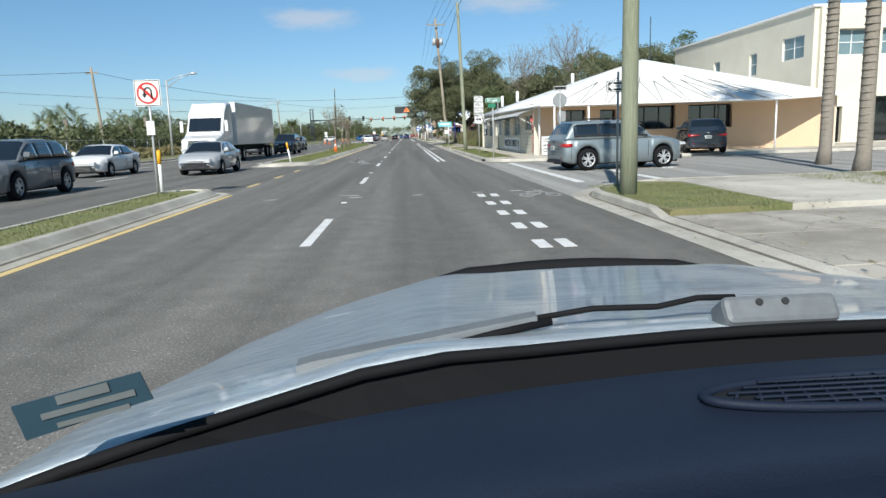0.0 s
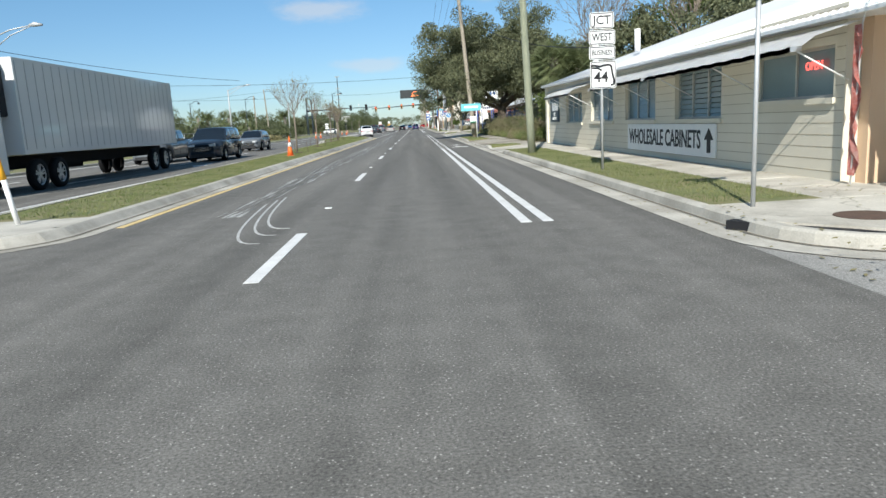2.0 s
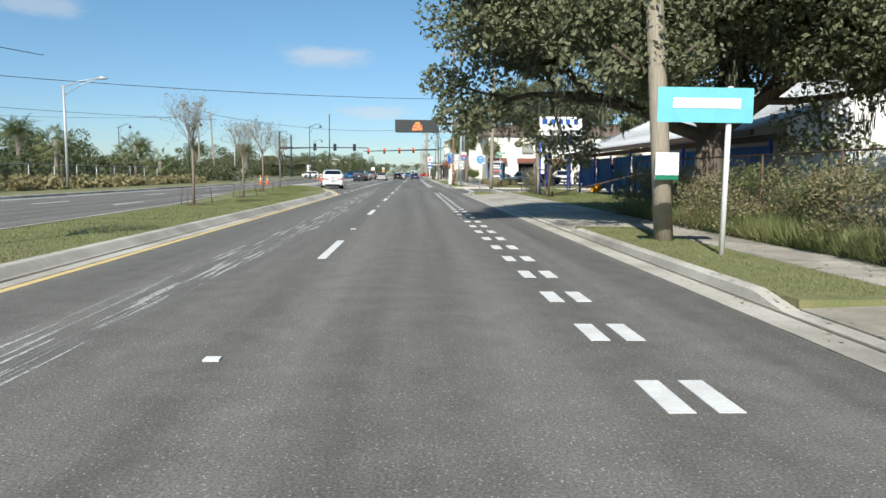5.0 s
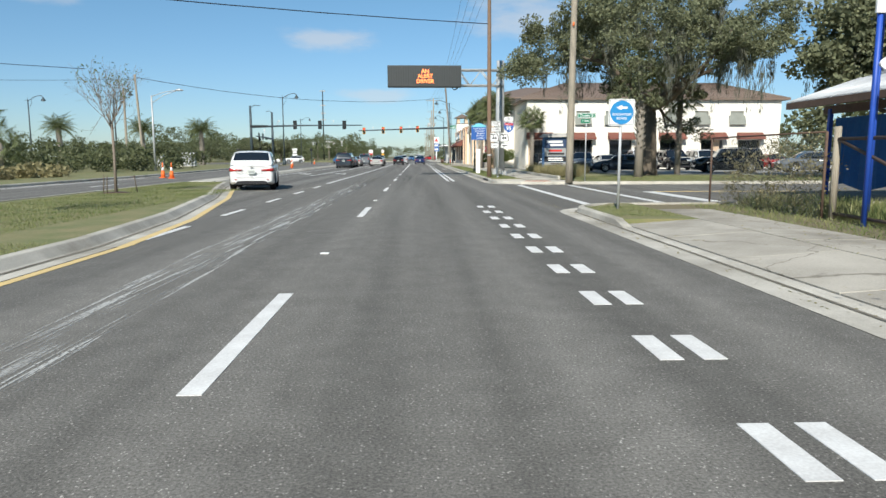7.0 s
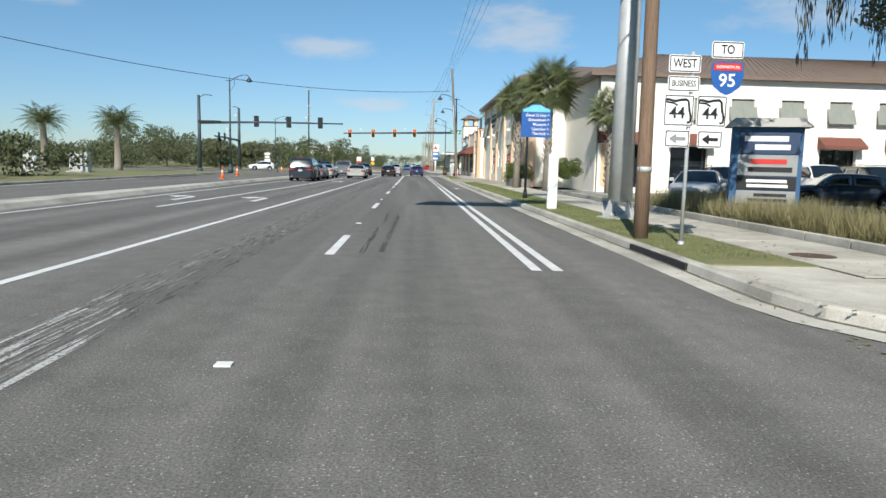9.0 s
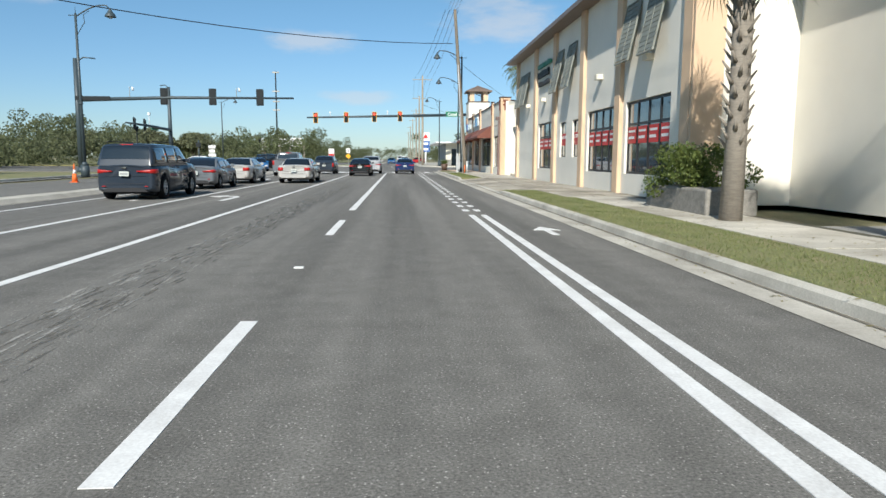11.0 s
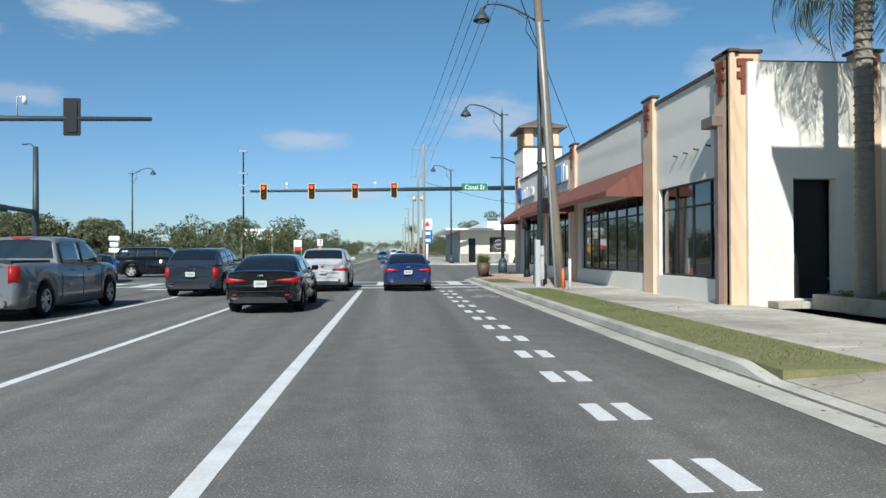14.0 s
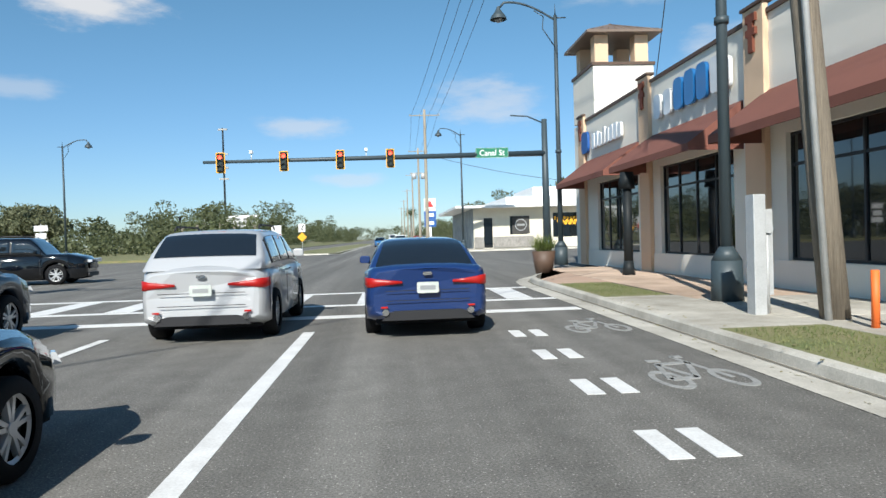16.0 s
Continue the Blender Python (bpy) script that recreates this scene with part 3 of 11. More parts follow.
kerb_run("kerb_right_11", [(KX, 193.3), (KX, 211.8)], h=0.04)
kerb_run("kerb_right_12", [(KX, 211.8), (KX, 240)] + arc(KX + 6.5, 240, 6.5, 180, 95, 8) + [(60, 246.5)])
kerb_run("kerb_right_13", [(80, 283.8), (12, 283.8)] + arc(KX + 6, 290, 6, -95, -180, 8) + [(KX, 420)])
# median kerbs
kerb_run("kerb_median_1", [(-5.15, -60), (-5.15, 18.6)] + arc(-6.0, 18.6, 0.85, 0, 180, 8) + [(-6.85, -60)], w=0.3, gutter=0.35, side=-1)
MED_R = [(-5.15, 37.8), (-5.15, 113.7), (-5.6, 118.5), (-7.0, 126.5), (-8.9, 134.5), (-9.7, 138.5)]
MED_L = [(-8.0, 37.8), (-8.3, 60), (-8.5, 75), (-9.4, 98), (-12.4, 122), (-12.4, 139)]
kerb_run("kerb_median_2", [(-9.7, 139)] + MED_R[::-1] + arc(-6.6, 37.8, 1.45, 0, -180, 8) + MED_L, w=0.3, gutter=0.35, side=1)
kerb_run("kerb_median_3", [(-10.4, 139.0), (-11.2, 150), (-11.9, 182), (-11.9, 232)] + arc(-12.4, 232, 0.5, 0, 180, 6) + [(-12.9, 182), (-12.6, 150), (-12.2, 139)], w=0.3, gutter=0.2, side=-1)
kerb_run("kerb_far", [(-19.2, -60), (-19.2, 150), (-22.5, 200), (-24, 225)], h=0.15, side=-1)

# raised ground behind the kerbs
def ground_patch(name, poly, material, z, label):
    bm = bm_new()
    slab(bm, poly, -0.2, z)
    return structure(name, bm, material, label)


bm = bm_new()
slab(bm, [(-6.62, -60), (-5.4, -60), (-5.4, 18.4), (-6.0, 19.2), (-6.62, 18.4)], -0.1, 0.13)
MED1 = structure("median_first", bm, TURF, "narrow median strip of short dry grass")
bm = bm_new()
slab(bm, [(-6.6, 36.65), (-5.45, 37.6), (-5.45, 39.2), (-7.7, 39.2), (-7.7, 37.6)], -0.1, 0.135)
structure("median_nose", bm, CURB, "pale concrete nose of the median")
bm = bm_new()
slab(bm, [(-5.45, 39.2), (-5.45, 113.6), (-5.9, 118.6), (-7.3, 126.6), (-9.2, 134.5), (-10.0, 138.6), (-12.1, 138.6), (-12.1, 122), (-9.15, 98), (-8.2, 75), (-8.0, 60), (-7.75, 39.2)], -0.1, 0.13)
structure("median_second", bm, TURF, "wide median of short green and dry grass")
bm = bm_new()
slab(bm, [(-10.7, 139), (-11.5, 150), (-12.2, 182), (-12.2, 232), (-12.6, 232), (-12.6, 182), (-12.35, 150), (-12.0, 139)], -0.1, 0.145)
structure("median_separator", bm, CURB, "pale concrete traffic separator")

ground_patch("pavement_apron_1", [(4.16, -60), (9.5, -60), (9.5, 11.0), (4.16, 10.6)], JOINT, 0.03, "stained grey concrete pavement and driveway apron")
ground_patch("verge_corner", [(4.16, 10.6), (6.4, 11.0), (6.6, 16.2), (5.6, 16.6), (4.16, 14.6)], TURF, 0.145, "dry grass patch at the street corner")
ground_patch("pavement_corner", [(6.4, 11.0), (9.5, 11.0), (12, 17.4), (6.2, 17.3), (6.6, 16.2)], CONCRETE, 0.14, "pale concrete corner pavement")
ground_patch("lawn_palms", [(9.5, -60), (60, -60), (60, 17.4), (12, 17.4), (9.5, 11.0)], TURF, 0.13, "lawn of short dry grass under palms")
ground_patch("yard_beige", [(60, -60), (120, -60), (120, 17.4), (60, 17.4)], CONCRETE, 0.12, "pale concrete yard")
# Foley corner
ground_patch("pavement_corner_2", [(5.6, 33.1), (90, 33.1), (90, 37.4), (7.0, 37.4), (7.0, 36.2), (4.16, 36.2), (4.16, 34.6)], CONCRETE, 0.14, "sunlit pale concrete forecourt")
ground_patch("verge_2", [(4.16, 36.2), (5.75, 36.2), (5.75, 57.5), (4.16, 57.5)], TURF, 0.14, "narrow grass verge behind the kerb")
ground_patch("pavement_2", [(5.75, 36.2), (7.2, 36.2), (7.2, 64), (5.75, 64)], JOINT, 0.133, "pale concrete pavement slabs")
ground_patch("driveway_2", [(4.16, 57.5), (5.75, 57.5), (5.75, 62.5), (4.16, 62.5)], JOINT, 0.012, "pale concrete driveway")
ground_patch("verge_3", [(4.16, 62.5), (5.75, 62.5), (5.75, 65.0), (4.16, 65.0)], TURF, 0.14, "small square of dry grass")
ground_patch("driveway_3", [(4.16, 65.0), (6.9, 65.0), (6.9, 78.0), (4.16, 78.0)], JOINT, 0.012, "wide stained concrete driveway")
ground_patch("verge_4", [(4.16, 78.0), (5.7, 78.0), (5.7, 88.0), (4.16, 88.0)], TURF, 0.14, "grass verge round a wooden pole")
ground_patch("pavement_4", [(5.7, 78.0), (7.0, 78.0), (7.0, 119), (5.7, 119)], JOINT, 0.133, "stained concrete pavement")
ground_patch("driveway_4", [(4.16, 88.0), (5.7, 88.0), (5.7, 116.5), (4.16, 116.5)], JOINT, 0.012, "wide stained concrete driveway")
ground_patch("verge_5", [(4.16, 116.5), (5.7, 116.5), (5.7, 121.2), (5.2, 121.2), (4.16, 119.6)], TURF, 0.145, "dry grass island at the side street")
ground_patch("yard_soil", [(7.0, 64), (90, 64), (90, 121.3), (5.7, 121.3), (5.7, 119), (7.0, 119)], SAND, 0.10, "sandy yard with dry weeds")
ground_patch("yard_foley", [(7.2, 37.4), (90, 37.4), (90, 64), (7.2, 64)], CONCRETE, 0.12, "concrete yard under the building")
# island with the signs
ground_patch("verge_6", [(4.16, 142), (4.16, 193.3), (5.6, 193.3), (5.6, 188), (5.9, 188), (5.9, 142)], TURF, 0.14, "grass verge by the signs")
ground_patch("pavement_6", [(5.9, 141), (7.9, 141), (8.25, 188), (5.9, 188)], JOINT, 0.133, "pale concrete pavement")
ground_patch("pavement_ramp", [(5.2, 137.5), (8.0, 137.3), (7.9, 141), (5.9, 141), (5.9, 142), (4.16, 142), (4.3, 139.6)], CONCRETE, 0.12, "pale concrete corner ramp")
ground_patch("lawn_signs", [(8.1, 137.3), (60, 137.3), (60, 147), (14, 150), (14, 160), (8.5, 170), (8.3, 150)], TURF, 0.15, "rough lawn under the oak")
ground_patch("car_park", [(14, 150), (60, 147), (60, 137.3), (120, 137.3), (120, 178), (8.25, 178), (8.25, 170), (14, 160)], ASPHALT_OLD, 0.11, "pale asphalt car park")
ground_patch("pavement_7", [(5.6, 188), (8.6, 188), (8.6, 246), (5.6, 246)], JOINT, 0.138, "stained pale concrete pavement")
ground_patch("driveway_7", [(4.16, 193.3), (5.6, 193.3), (5.6, 211.8), (4.16, 211.8)], JOINT, 0.012, "cracked stained concrete driveway apron")
ground_patch("verge_7", [(4.16, 211.8), (5.6, 211.8), (5.6, 229.2), (4.16, 229.2)], TURF, 0.15, "strip of green verge grass")
ground_patch("pavement_pole", [(4.16, 229.2), (5.6, 229.2), (5.6, 234), (4.16, 234)], CONCRETE, 0.148, "pale concrete pavement round the pole")
ground_patch("verge_9", [(4.16, 234), (5.5, 234), (5.5, 238), (4.16, 238)], TURF, 0.152, "small green grass patch")
ground_patch("pavement_corner_8", [(4.16, 238), (5.6, 238), (5.6, 246), (8.6, 246), (60, 246), (60, 246.4), (10, 246.3), (6.5, 244.6), (4.9, 242.3), (4.16, 240)], PAVER, 0.15, "pinkish paved street corner")
ground_patch("pavement_shop", [(4.16, 291), (6, 286.5), (10, 284.2), (80, 284.2), (80, 420), (4.16, 420)], CONCRETE, 0.14, "pale concrete forecourt")
# far side
ground_patch("verge_far", [(-19.4, -60), (-19.4, 150), (-22.7, 200), (-24.2, 225), (-120, 225), (-120, -60)], TURF, 0.12, "wide verge of dry grass")
ground_patch("verge_far_2", [(-19.4, 285), (-19.4, 700), (-160, 700), (-160, 285)], TURF, 0.12, "wide verge of dry grass")


# ---- road markings ----
def mark(name, rects, material, label, z=0.005):
    bm = bm_new()
    for x0, y0, x1, y1 in rects:
        box(bm, x0, y0, -0.01, x1, y1, z)
    return structure(name, bm, material, label)


DASH0, LX, RX = 9.23, -1.42, 1.72
for k in range(-2, 14):
    y = DASH0 + 12.192 * k
    if 36.6 < y < 0:
        continue
    mark("lane_line", [(LX - 0.075, y, LX + 0.075, y + 3.05)], WHITE_PAINT, "white broken lane line")
mark("lane_line", [(LX - 0.075, 177.6, LX + 0.075, 180.7)], WHITE_PAINT, "white broken lane line")
mark("lane_line_solid", [(LX - 0.09, 183.8, LX + 0.09, 231.5)], WHITE_PAINT, "solid white lane line before the lights")
for k in range(22, 40):
    mark("lane_line", [(LX - 0.075, DASH0 + 12.192 * k, LX + 0.075, DASH0 + 12.192 * k + 3.05)], WHITE_PAINT, "white broken lane line")
for x in (RX, RX + 0.31):
    mark("cycle_line", [(x - 0.075, 36.5, x + 0.075, 66.8)], WHITE_PAINT, "solid white cycle lane line")
    mark("cycle_line", [(x - 0.075, 142.0, x + 0.075, 182.2)], WHITE_PAINT, "solid white cycle lane line")
    for a, b in ((-6, 16.5), (67.8, 123.5), (183.4, 231.0)):
        y = a
        while y < b:
            mark("cycle_dash", [(x - 0.085, y, x + 0.085, y + 0.65)], WHITE_PAINT, "short white cycle lane dash")
            y += 1.798
mark("edge_line_yellow", [(-4.78, -60, -4.64, 18.5)], YELLOW_PAINT, "yellow line along the median")
mark("edge_line_yellow", [(-4.78, 38.5, -4.64, 114.0)], YELLOW_PAINT, "yellow line along the median")
for y in (21.5, 26.0, 30.5):
    mark("yellow_dash", [(-5.0, y, -4.86, y + 1.6)], YELLOW_PAINT, "short yellow dash across the opening")
bm = bm_new()
for (xa, ya), (xb, yb) in zip(MED_R[1:], MED_R[2:]):
    slab(bm, [(xa + 0.32, ya), (xa + 0.52, ya), (xb + 0.52, yb), (xb + 0.32, yb)], -0.01, 0.006)
structure("edge_line_taper", bm, YELLOW_PAINT, "yellow line round the median taper")
for k in range(5):
    y = 114.6 + 4.88 * k
    mark("turn_dash", [(-4.83, y, -4.69, y + (2.3 if k == 0 else 1.95))], WHITE_PAINT, "white dash at the turn lane")


def slant_line(name, pts, w, label):
    bm = bm_new()
    for (xa, ya), (xb, yb) in zip(pts, pts[1:]):
        slab(bm, [(xa - w / 2, ya), (xa + w / 2, ya), (xb + w / 2, yb), (xb - w / 2, yb)], -0.01, 0.005)
    return structure(name, bm, WHITE_PAINT, label)


slant_line("turn_line_1", [(-4.82, 139.4), (-4.56, 176), (-4.55, 231.5)], 0.15, "solid white turn lane line")
slant_line("turn_line_2", [(-8.02, 154), (-7.56, 176), (-7.55, 231.5)], 0.15, "solid white turn lane line")
mark("median_line", [(-10.6, 150, -10.48, 231)], WHITE_PAINT, "white line along the separator")
mark("stop_line", [(-10.4, 233.3, 3.5, 233.75)], WHITE_PAINT, "broad white stop line")
for y in (235.6, 239.0):
    mark("crossing_line", [(-19, y, 3.6, y + 0.3)], WHITE_PAINT, "white crossing line")
for x in (-17, -15.2, -13.4, -11.6, -9.8, -7.9, -6.1, -4.3, -2.5, -0.6, 1.2, 2.8):
    mark("crossing_bar", [(x - 0.3, 236.0, x + 0.3, 238.9)], WHITE_PAINT, "white crossing bar")
# side street
mark("side_crossing", [(4.72, 19.0, 5.0, 32.2)], WHITE_PAINT, "white crossing line over the side street")
mark("side_crossing", [(7.08, 19.0, 7.36, 31.6)], WHITE_PAINT, "white crossing line over the side street")
mark("side_stop", [(9.3, 24.5, 9.8, 31.5)], WHITE_PAINT, "white stop line of the side street")
mark("downing_crossing", [(4.86, 122.5, 5.12, 136.6)], WHITE_PAINT, "white crossing line over the side street")
mark("downing_crossing", [(7.3, 122.5, 7.56, 136.2)], WHITE_PAINT, "white crossing line over the side street")
mark("downing_stop", [(9.0, 124, 9.5, 130)], WHITE_PAINT, "white stop line of the side street")
mark("downing_centre", [(9.5, 130.0, 26, 130.12)], YELLOW_PAINT, "yellow centre line of the side street")
for y in range(-8, 140, 12):
    mark("opposite_dash", [(-12.4, y, -12.25, y + 3)], WHITE_PAINT, "white lane dash of the other carriageway")
    mark("opposite_dash", [(-15.7, y, -15.55, y + 3)], WHITE_PAINT, "white lane dash of the other carriageway")
mark("opposite_line", [(-9.0, 42, -8.88, 92)], WHITE_PAINT, "white line of the turn lane")
mark("opposite_edge", [(-18.6, -60, -18.45, 150)], WHITE_PAINT, "white edge line")


def arrow_mark(name, m, label, left=False):
    """A straight or a left-turn road arrow, in paint."""
    bm = bm_new()
    if left:
        polys = [[(0.05, -1.3), (0.25, -1.3), (0.25, 0.2), (0.05, 0.35)], [(0.25, 0.2), (0.05, 0.6), (-0.45, 0.62), (-0.45, 0.38), (-0.05, 0.35)], [(-0.4, 0.05), (-0.4, 0.98), (-0.95, 0.5)]]
    else:
        polys = [[(-0.09, -0.9), (0.09, -0.9), (0.09, 0.1), (-0.09, 0.1)], [(-0.38, 0.1), (0.38, 0.1), (0, 0.95)]]
    for poly in polys:
        pts = [m @ Vector((x, y, 0)) for x, y in poly]
        slab(bm, [(p.x, p.y) for p in pts], -0.01, 0.006)
    return structure(name, bm, WHITE_PAINT, label)


for y in (160, 190, 212):
    for x in (-6.2, -9.1):
        arrow_mark("turn_arrow", pose(x, y, 0) @ Matrix.Diagonal((1.0, 1.5, 1, 1)), "white left-turn arrow on the asphalt", True)
for y in (71.6, 178.3):
    arrow_mark("cycle_arrow", pose(2.85, y, 0) @ Matrix.Diagonal((0.75, 0.85, 1, 1)), "white cycle lane arrow")
arrow_mark("opposite_arrow", pose(-10.5, 62, 0, 0, 0, 180) @ Matrix.Diagonal((1, 1.6, 1, 1)), "white road arrow")


def bicycle_mark(y, x=2.85):
    """A cycle symbol: two wheels side by side, drawn out along the lane, with the frame between them."""
    bm = bm_new()
    for cx in (-0.31, 0.31):
        ring = [(cx + 0.17 * math.cos(2 * math.pi * i / 20), 0.42 * math.sin(2 * math.pi * i / 20)) for i in range(20)]
        for i in range(20):
            (a, b), (c, d) = ring[i], ring[(i + 1) % 20]
            slab(bm, [(x + a, y + b), (x + c, y + d), (x + cx + (c - cx) * 0.66, y + d * 0.72), (x + cx + (a - cx) * 0.66, y + b * 0.72)], -0.01, 0.006)
    for (ax, ay), (bx, by) in (((-0.31, 0.0), (-0.16, 0.75)), ((-0.16, 0.75), (0.20, 0.8)), ((0.20, 0.8), (0.31, 0.0)), ((-0.16, 0.75), (-0.02, 0.05)), ((-0.02, 0.05), (0.20, 0.8)), ((-0.31, 0.0), (-0.02, 0.05)), ((0.2, 0.8), (0.16, 1.15)), ((-0.2, 0.95), (-0.05, 0.95)), ((0.16, 1.15), (0.28, 1.15))):
        d = Vector((bx - ax, by - ay)).normalized()
        ox, oy = d.y * 0.028, -d.x * 0.06
        slab(bm, [(x + ax - ox, y + ay - oy), (x + ax + ox, y + ay + oy), (x + bx + ox, y + by + oy), (x + bx - ox, y + by - oy)], -0.01, 0.0065)
    return structure("cycle_symbol", bm, WHITE_PAINT if 50 < y < 100 else FAINT_PAINT, "painted white cycle symbol")


for y, x in ((67.9, 2.85), (15.6, 3.05), (227.0, 2.9), (230.7, 3.0)):
    bicycle_mark(y, x)
for x0, x1, y in ((1.59, 1.86, 16.75), (2.55, 2.85, 16.85), (3.12, 3.35, 16.75), (-1.68, -1.21, 17.1), (-1.39, -1.1, 16.5), (0.1, 0.36, 16.6), (-3.46, -3.17, 16.65)):
    mark("worn_bar", [(x0, y, x1, y + 0.06)], WORN_PAINT, "short worn white bar left on the asphalt", 0.004)
# pale scrape left along the lane by a dragged load
bm = bm_new()
rows = []
for k in range(51):
    y = 39.0 + 2.0 * k
    cx = -3.03 + 0.08 * math.sin(y * 0.11) + (0.4 * math.sin((y - 78) / 36 * math.pi) if 78 < y < 114 else 0.0)
    w = 0.36 if y > 45 else 0.25
    rows.append([bm.verts.new((cx + o * w, y, 0.0035)) for o in (-1, 0, 1)])
for p, q in zip(rows, rows[1:]):
    for i in (0, 1):
        bm.faces.new((p[i], p[i + 1], q[i + 1], q[i]))
structure("scrape_marks", bm, SCRAPE, "pale scrape marks along the lane")
bm = bm_new()
for n_, off in enumerate((0.0, 0.42, 0.8)):
    pts = [(-1.9 - 0.95 * (k / 12) ** 0.7 + 0.2 * off, 36.0 + off * 1.6 + 5.0 * (k / 12) ** 1.8) for k in range(13)]
    for k, ((xa, ya), (xb, yb)) in enumerate(zip(pts, pts[1:])):
        slab(bm, [(xa, ya), (xa + 0.035, ya + 0.02), (xb + 0.035, yb - 0.01), (xb, yb - 0.03)], -0.01, 0.0034 + 0.0005 * n_ + 0.0002 * (k % 2))
ARC = bm
for name_, mat_, y0_, y1_, x_, w_ in (("scuff_track", SCUFF, 137.0, 206.0, -3.12, 0.42), ("scuff_dark", SCUFF_DARK, 134.0, 206.0, -3.0, 0.42), ("skid_mark", SKID, 143.6, 153.0, -0.92, 0.05), ("skid_mark", SKID, 143.8, 152.6, -0.60, 0.05)):
    bm = bm_new()
    rows = []
    for k in range(25):
        y = y0_ + (y1_ - y0_) * k / 24
        cx = x_ + (0.06 * math.sin(y * 0.13) if w_ > 0.2 else 0.12 * k / 24)
        rows.append([bm.verts.new((cx + o * w_, y, 0.0028 if mat_ is SCUFF_DARK else 0.0036)) for o in (-1, 1)])
    for p, q in zip(rows, rows[1:]):
        bm.faces.new((p[0], p[1], q[1], q[0]))
    structure(name_, bm, mat_, "two dark tyre skid marks" if name_ == "skid_mark" else "rough scuffed track along the lane")
bm = ARC
structure("scrape_arc", bm, WORN_PAINT, "pale curved scrape marks on the asphalt")
for y in np.arange(3, 180, 12.192):
    mark("reflector", [(LX - 0.06, y, LX + 0.06, y + 0.1)], SIGN_WHITE, "small white road stud", 0.014)


# ---- buildings ----
def holed(bm, u0, u1, v0, v1, d0, d1, holes):
    """A wall from u0 to u1 and v0 to v1, d0 to d1 deep, with openings (ua, ub, va, vb) right through it."""
    cuts = sorted({u0, u1, *[h[0] for h in holes], *[h[1] for h in holes]})
    for a, b in zip(cuts, cuts[1:]):
        if b - a < 1e-6:
            continue
        mid = (a + b) / 2
        spans = sorted((h[2], h[3]) for h in holes if h[0] < mid < h[1])
        z = v0
        for lo, hi in spans:
            lo, hi = max(v0, min(lo, v1)), max(v0, min(hi, v1))
            if lo > z:
                box(bm, a, d0, z, b, d1, lo)
            z = hi
        if z < v1:
            box(bm, a, d0, z, b, d1, v1)
    bmesh.ops.remove_doubles(bm, verts=bm.verts, dist=1e-4)


def ring_frame(bm, x0, z0, x1, z1, w, y0, y1):
    """A closed upright frame of bars w wide, from depth y0 to y1."""
    loops = []
    for y in (y0, y1):
        for g in (0, w):
            loops.append([bm.verts.new(p) for p in ((x0 + g, y, z0 + g), (x1 - g, y, z0 + g), (x1 - g, y, z1 - g), (x0 + g, y, z1 - g))])
    fo, fi, bo, bi = loops
    for k in range(4):
        j = (k + 1) % 4
        bm.faces.new((fo[k], fo[j], fi[j], fi[k]))
        bm.faces.new((bo[j], bo[k], bi[k], bi[j]))
        bm.faces.new((fo[j], fo[k], bo[k], bo[j]))
        bm.faces.new((fi[k], fi[j], bi[j], bi[k]))


def window_unit(parent, ua, ub, va, vb, cols, transoms=(), depth=0.1, frame=0.06, fm=None, pm=None, label="", blinds=False):
    """A framed window set in an opening, one pane a light."""
    bm = bm_new()
    fm, pm = fm or BLACK, pm or GLASS_SHOP
    y0, y1 = depth, depth + 0.07
    ring_frame(bm, ua, va, ub, vb, frame, y0, y1)
    xs = [ua + (ub - ua) * i / cols for i in range(cols + 1)]
    zs = [va, *transoms, vb]
    w = part("window", bm, fm, parent, label)
    for x in xs[1:-1]:
        bm = bm_new()
        box(bm, x - frame / 2, y0 - 0.003, va + frame, x + frame / 2, y1 + 0.002, vb - frame)
        part("mullion", bm, fm, w)
    for z in transoms:
        bm = bm_new()
        box(bm, ua + frame, y0 + 0.004, z - frame / 2, ub - frame, y1 - 0.004, z + frame / 2)
        part("transom", bm, fm, w)
    for i in range(cols):
        for za, zb in zip(zs, zs[1:]):
            if blinds:
                n = max(3, int((zb - za) / 0.11))
                for k in range(n):
                    bm = bm_new()
                    z = za + (zb - za) * (k + 0.5) / n
                    q = [(xs[i] + 0.02, y0 + 0.015, z - 0.055), (xs[i + 1] - 0.02, y0 + 0.015, z - 0.055), (xs[i + 1] - 0.02, y0 + 0.05, z + 0.055), (xs[i] + 0.02, y0 + 0.05, z + 0.055)]
                    v = [bm.verts.new(p) for p in q] + [bm.verts.new((p[0], p[1] + 0.006, p[2])) for p in q]
                    for fc in ((0, 1, 2, 3), (7, 6, 5, 4), (0, 4, 5, 1), (1, 5, 6, 2), (2, 6, 7, 3), (3, 7, 4, 0)):
                        bm.faces.new([v[c] for c in fc])
                    part("slat", bm, pm, w)
            else:
                bm = bm_new()
                box(bm, xs[i] + 0.01, y0 + 0.03, za + 0.01, xs[i + 1] - 0.01, y0 + 0.042, zb - 0.01)
                part("pane", bm, pm, w)
    return w


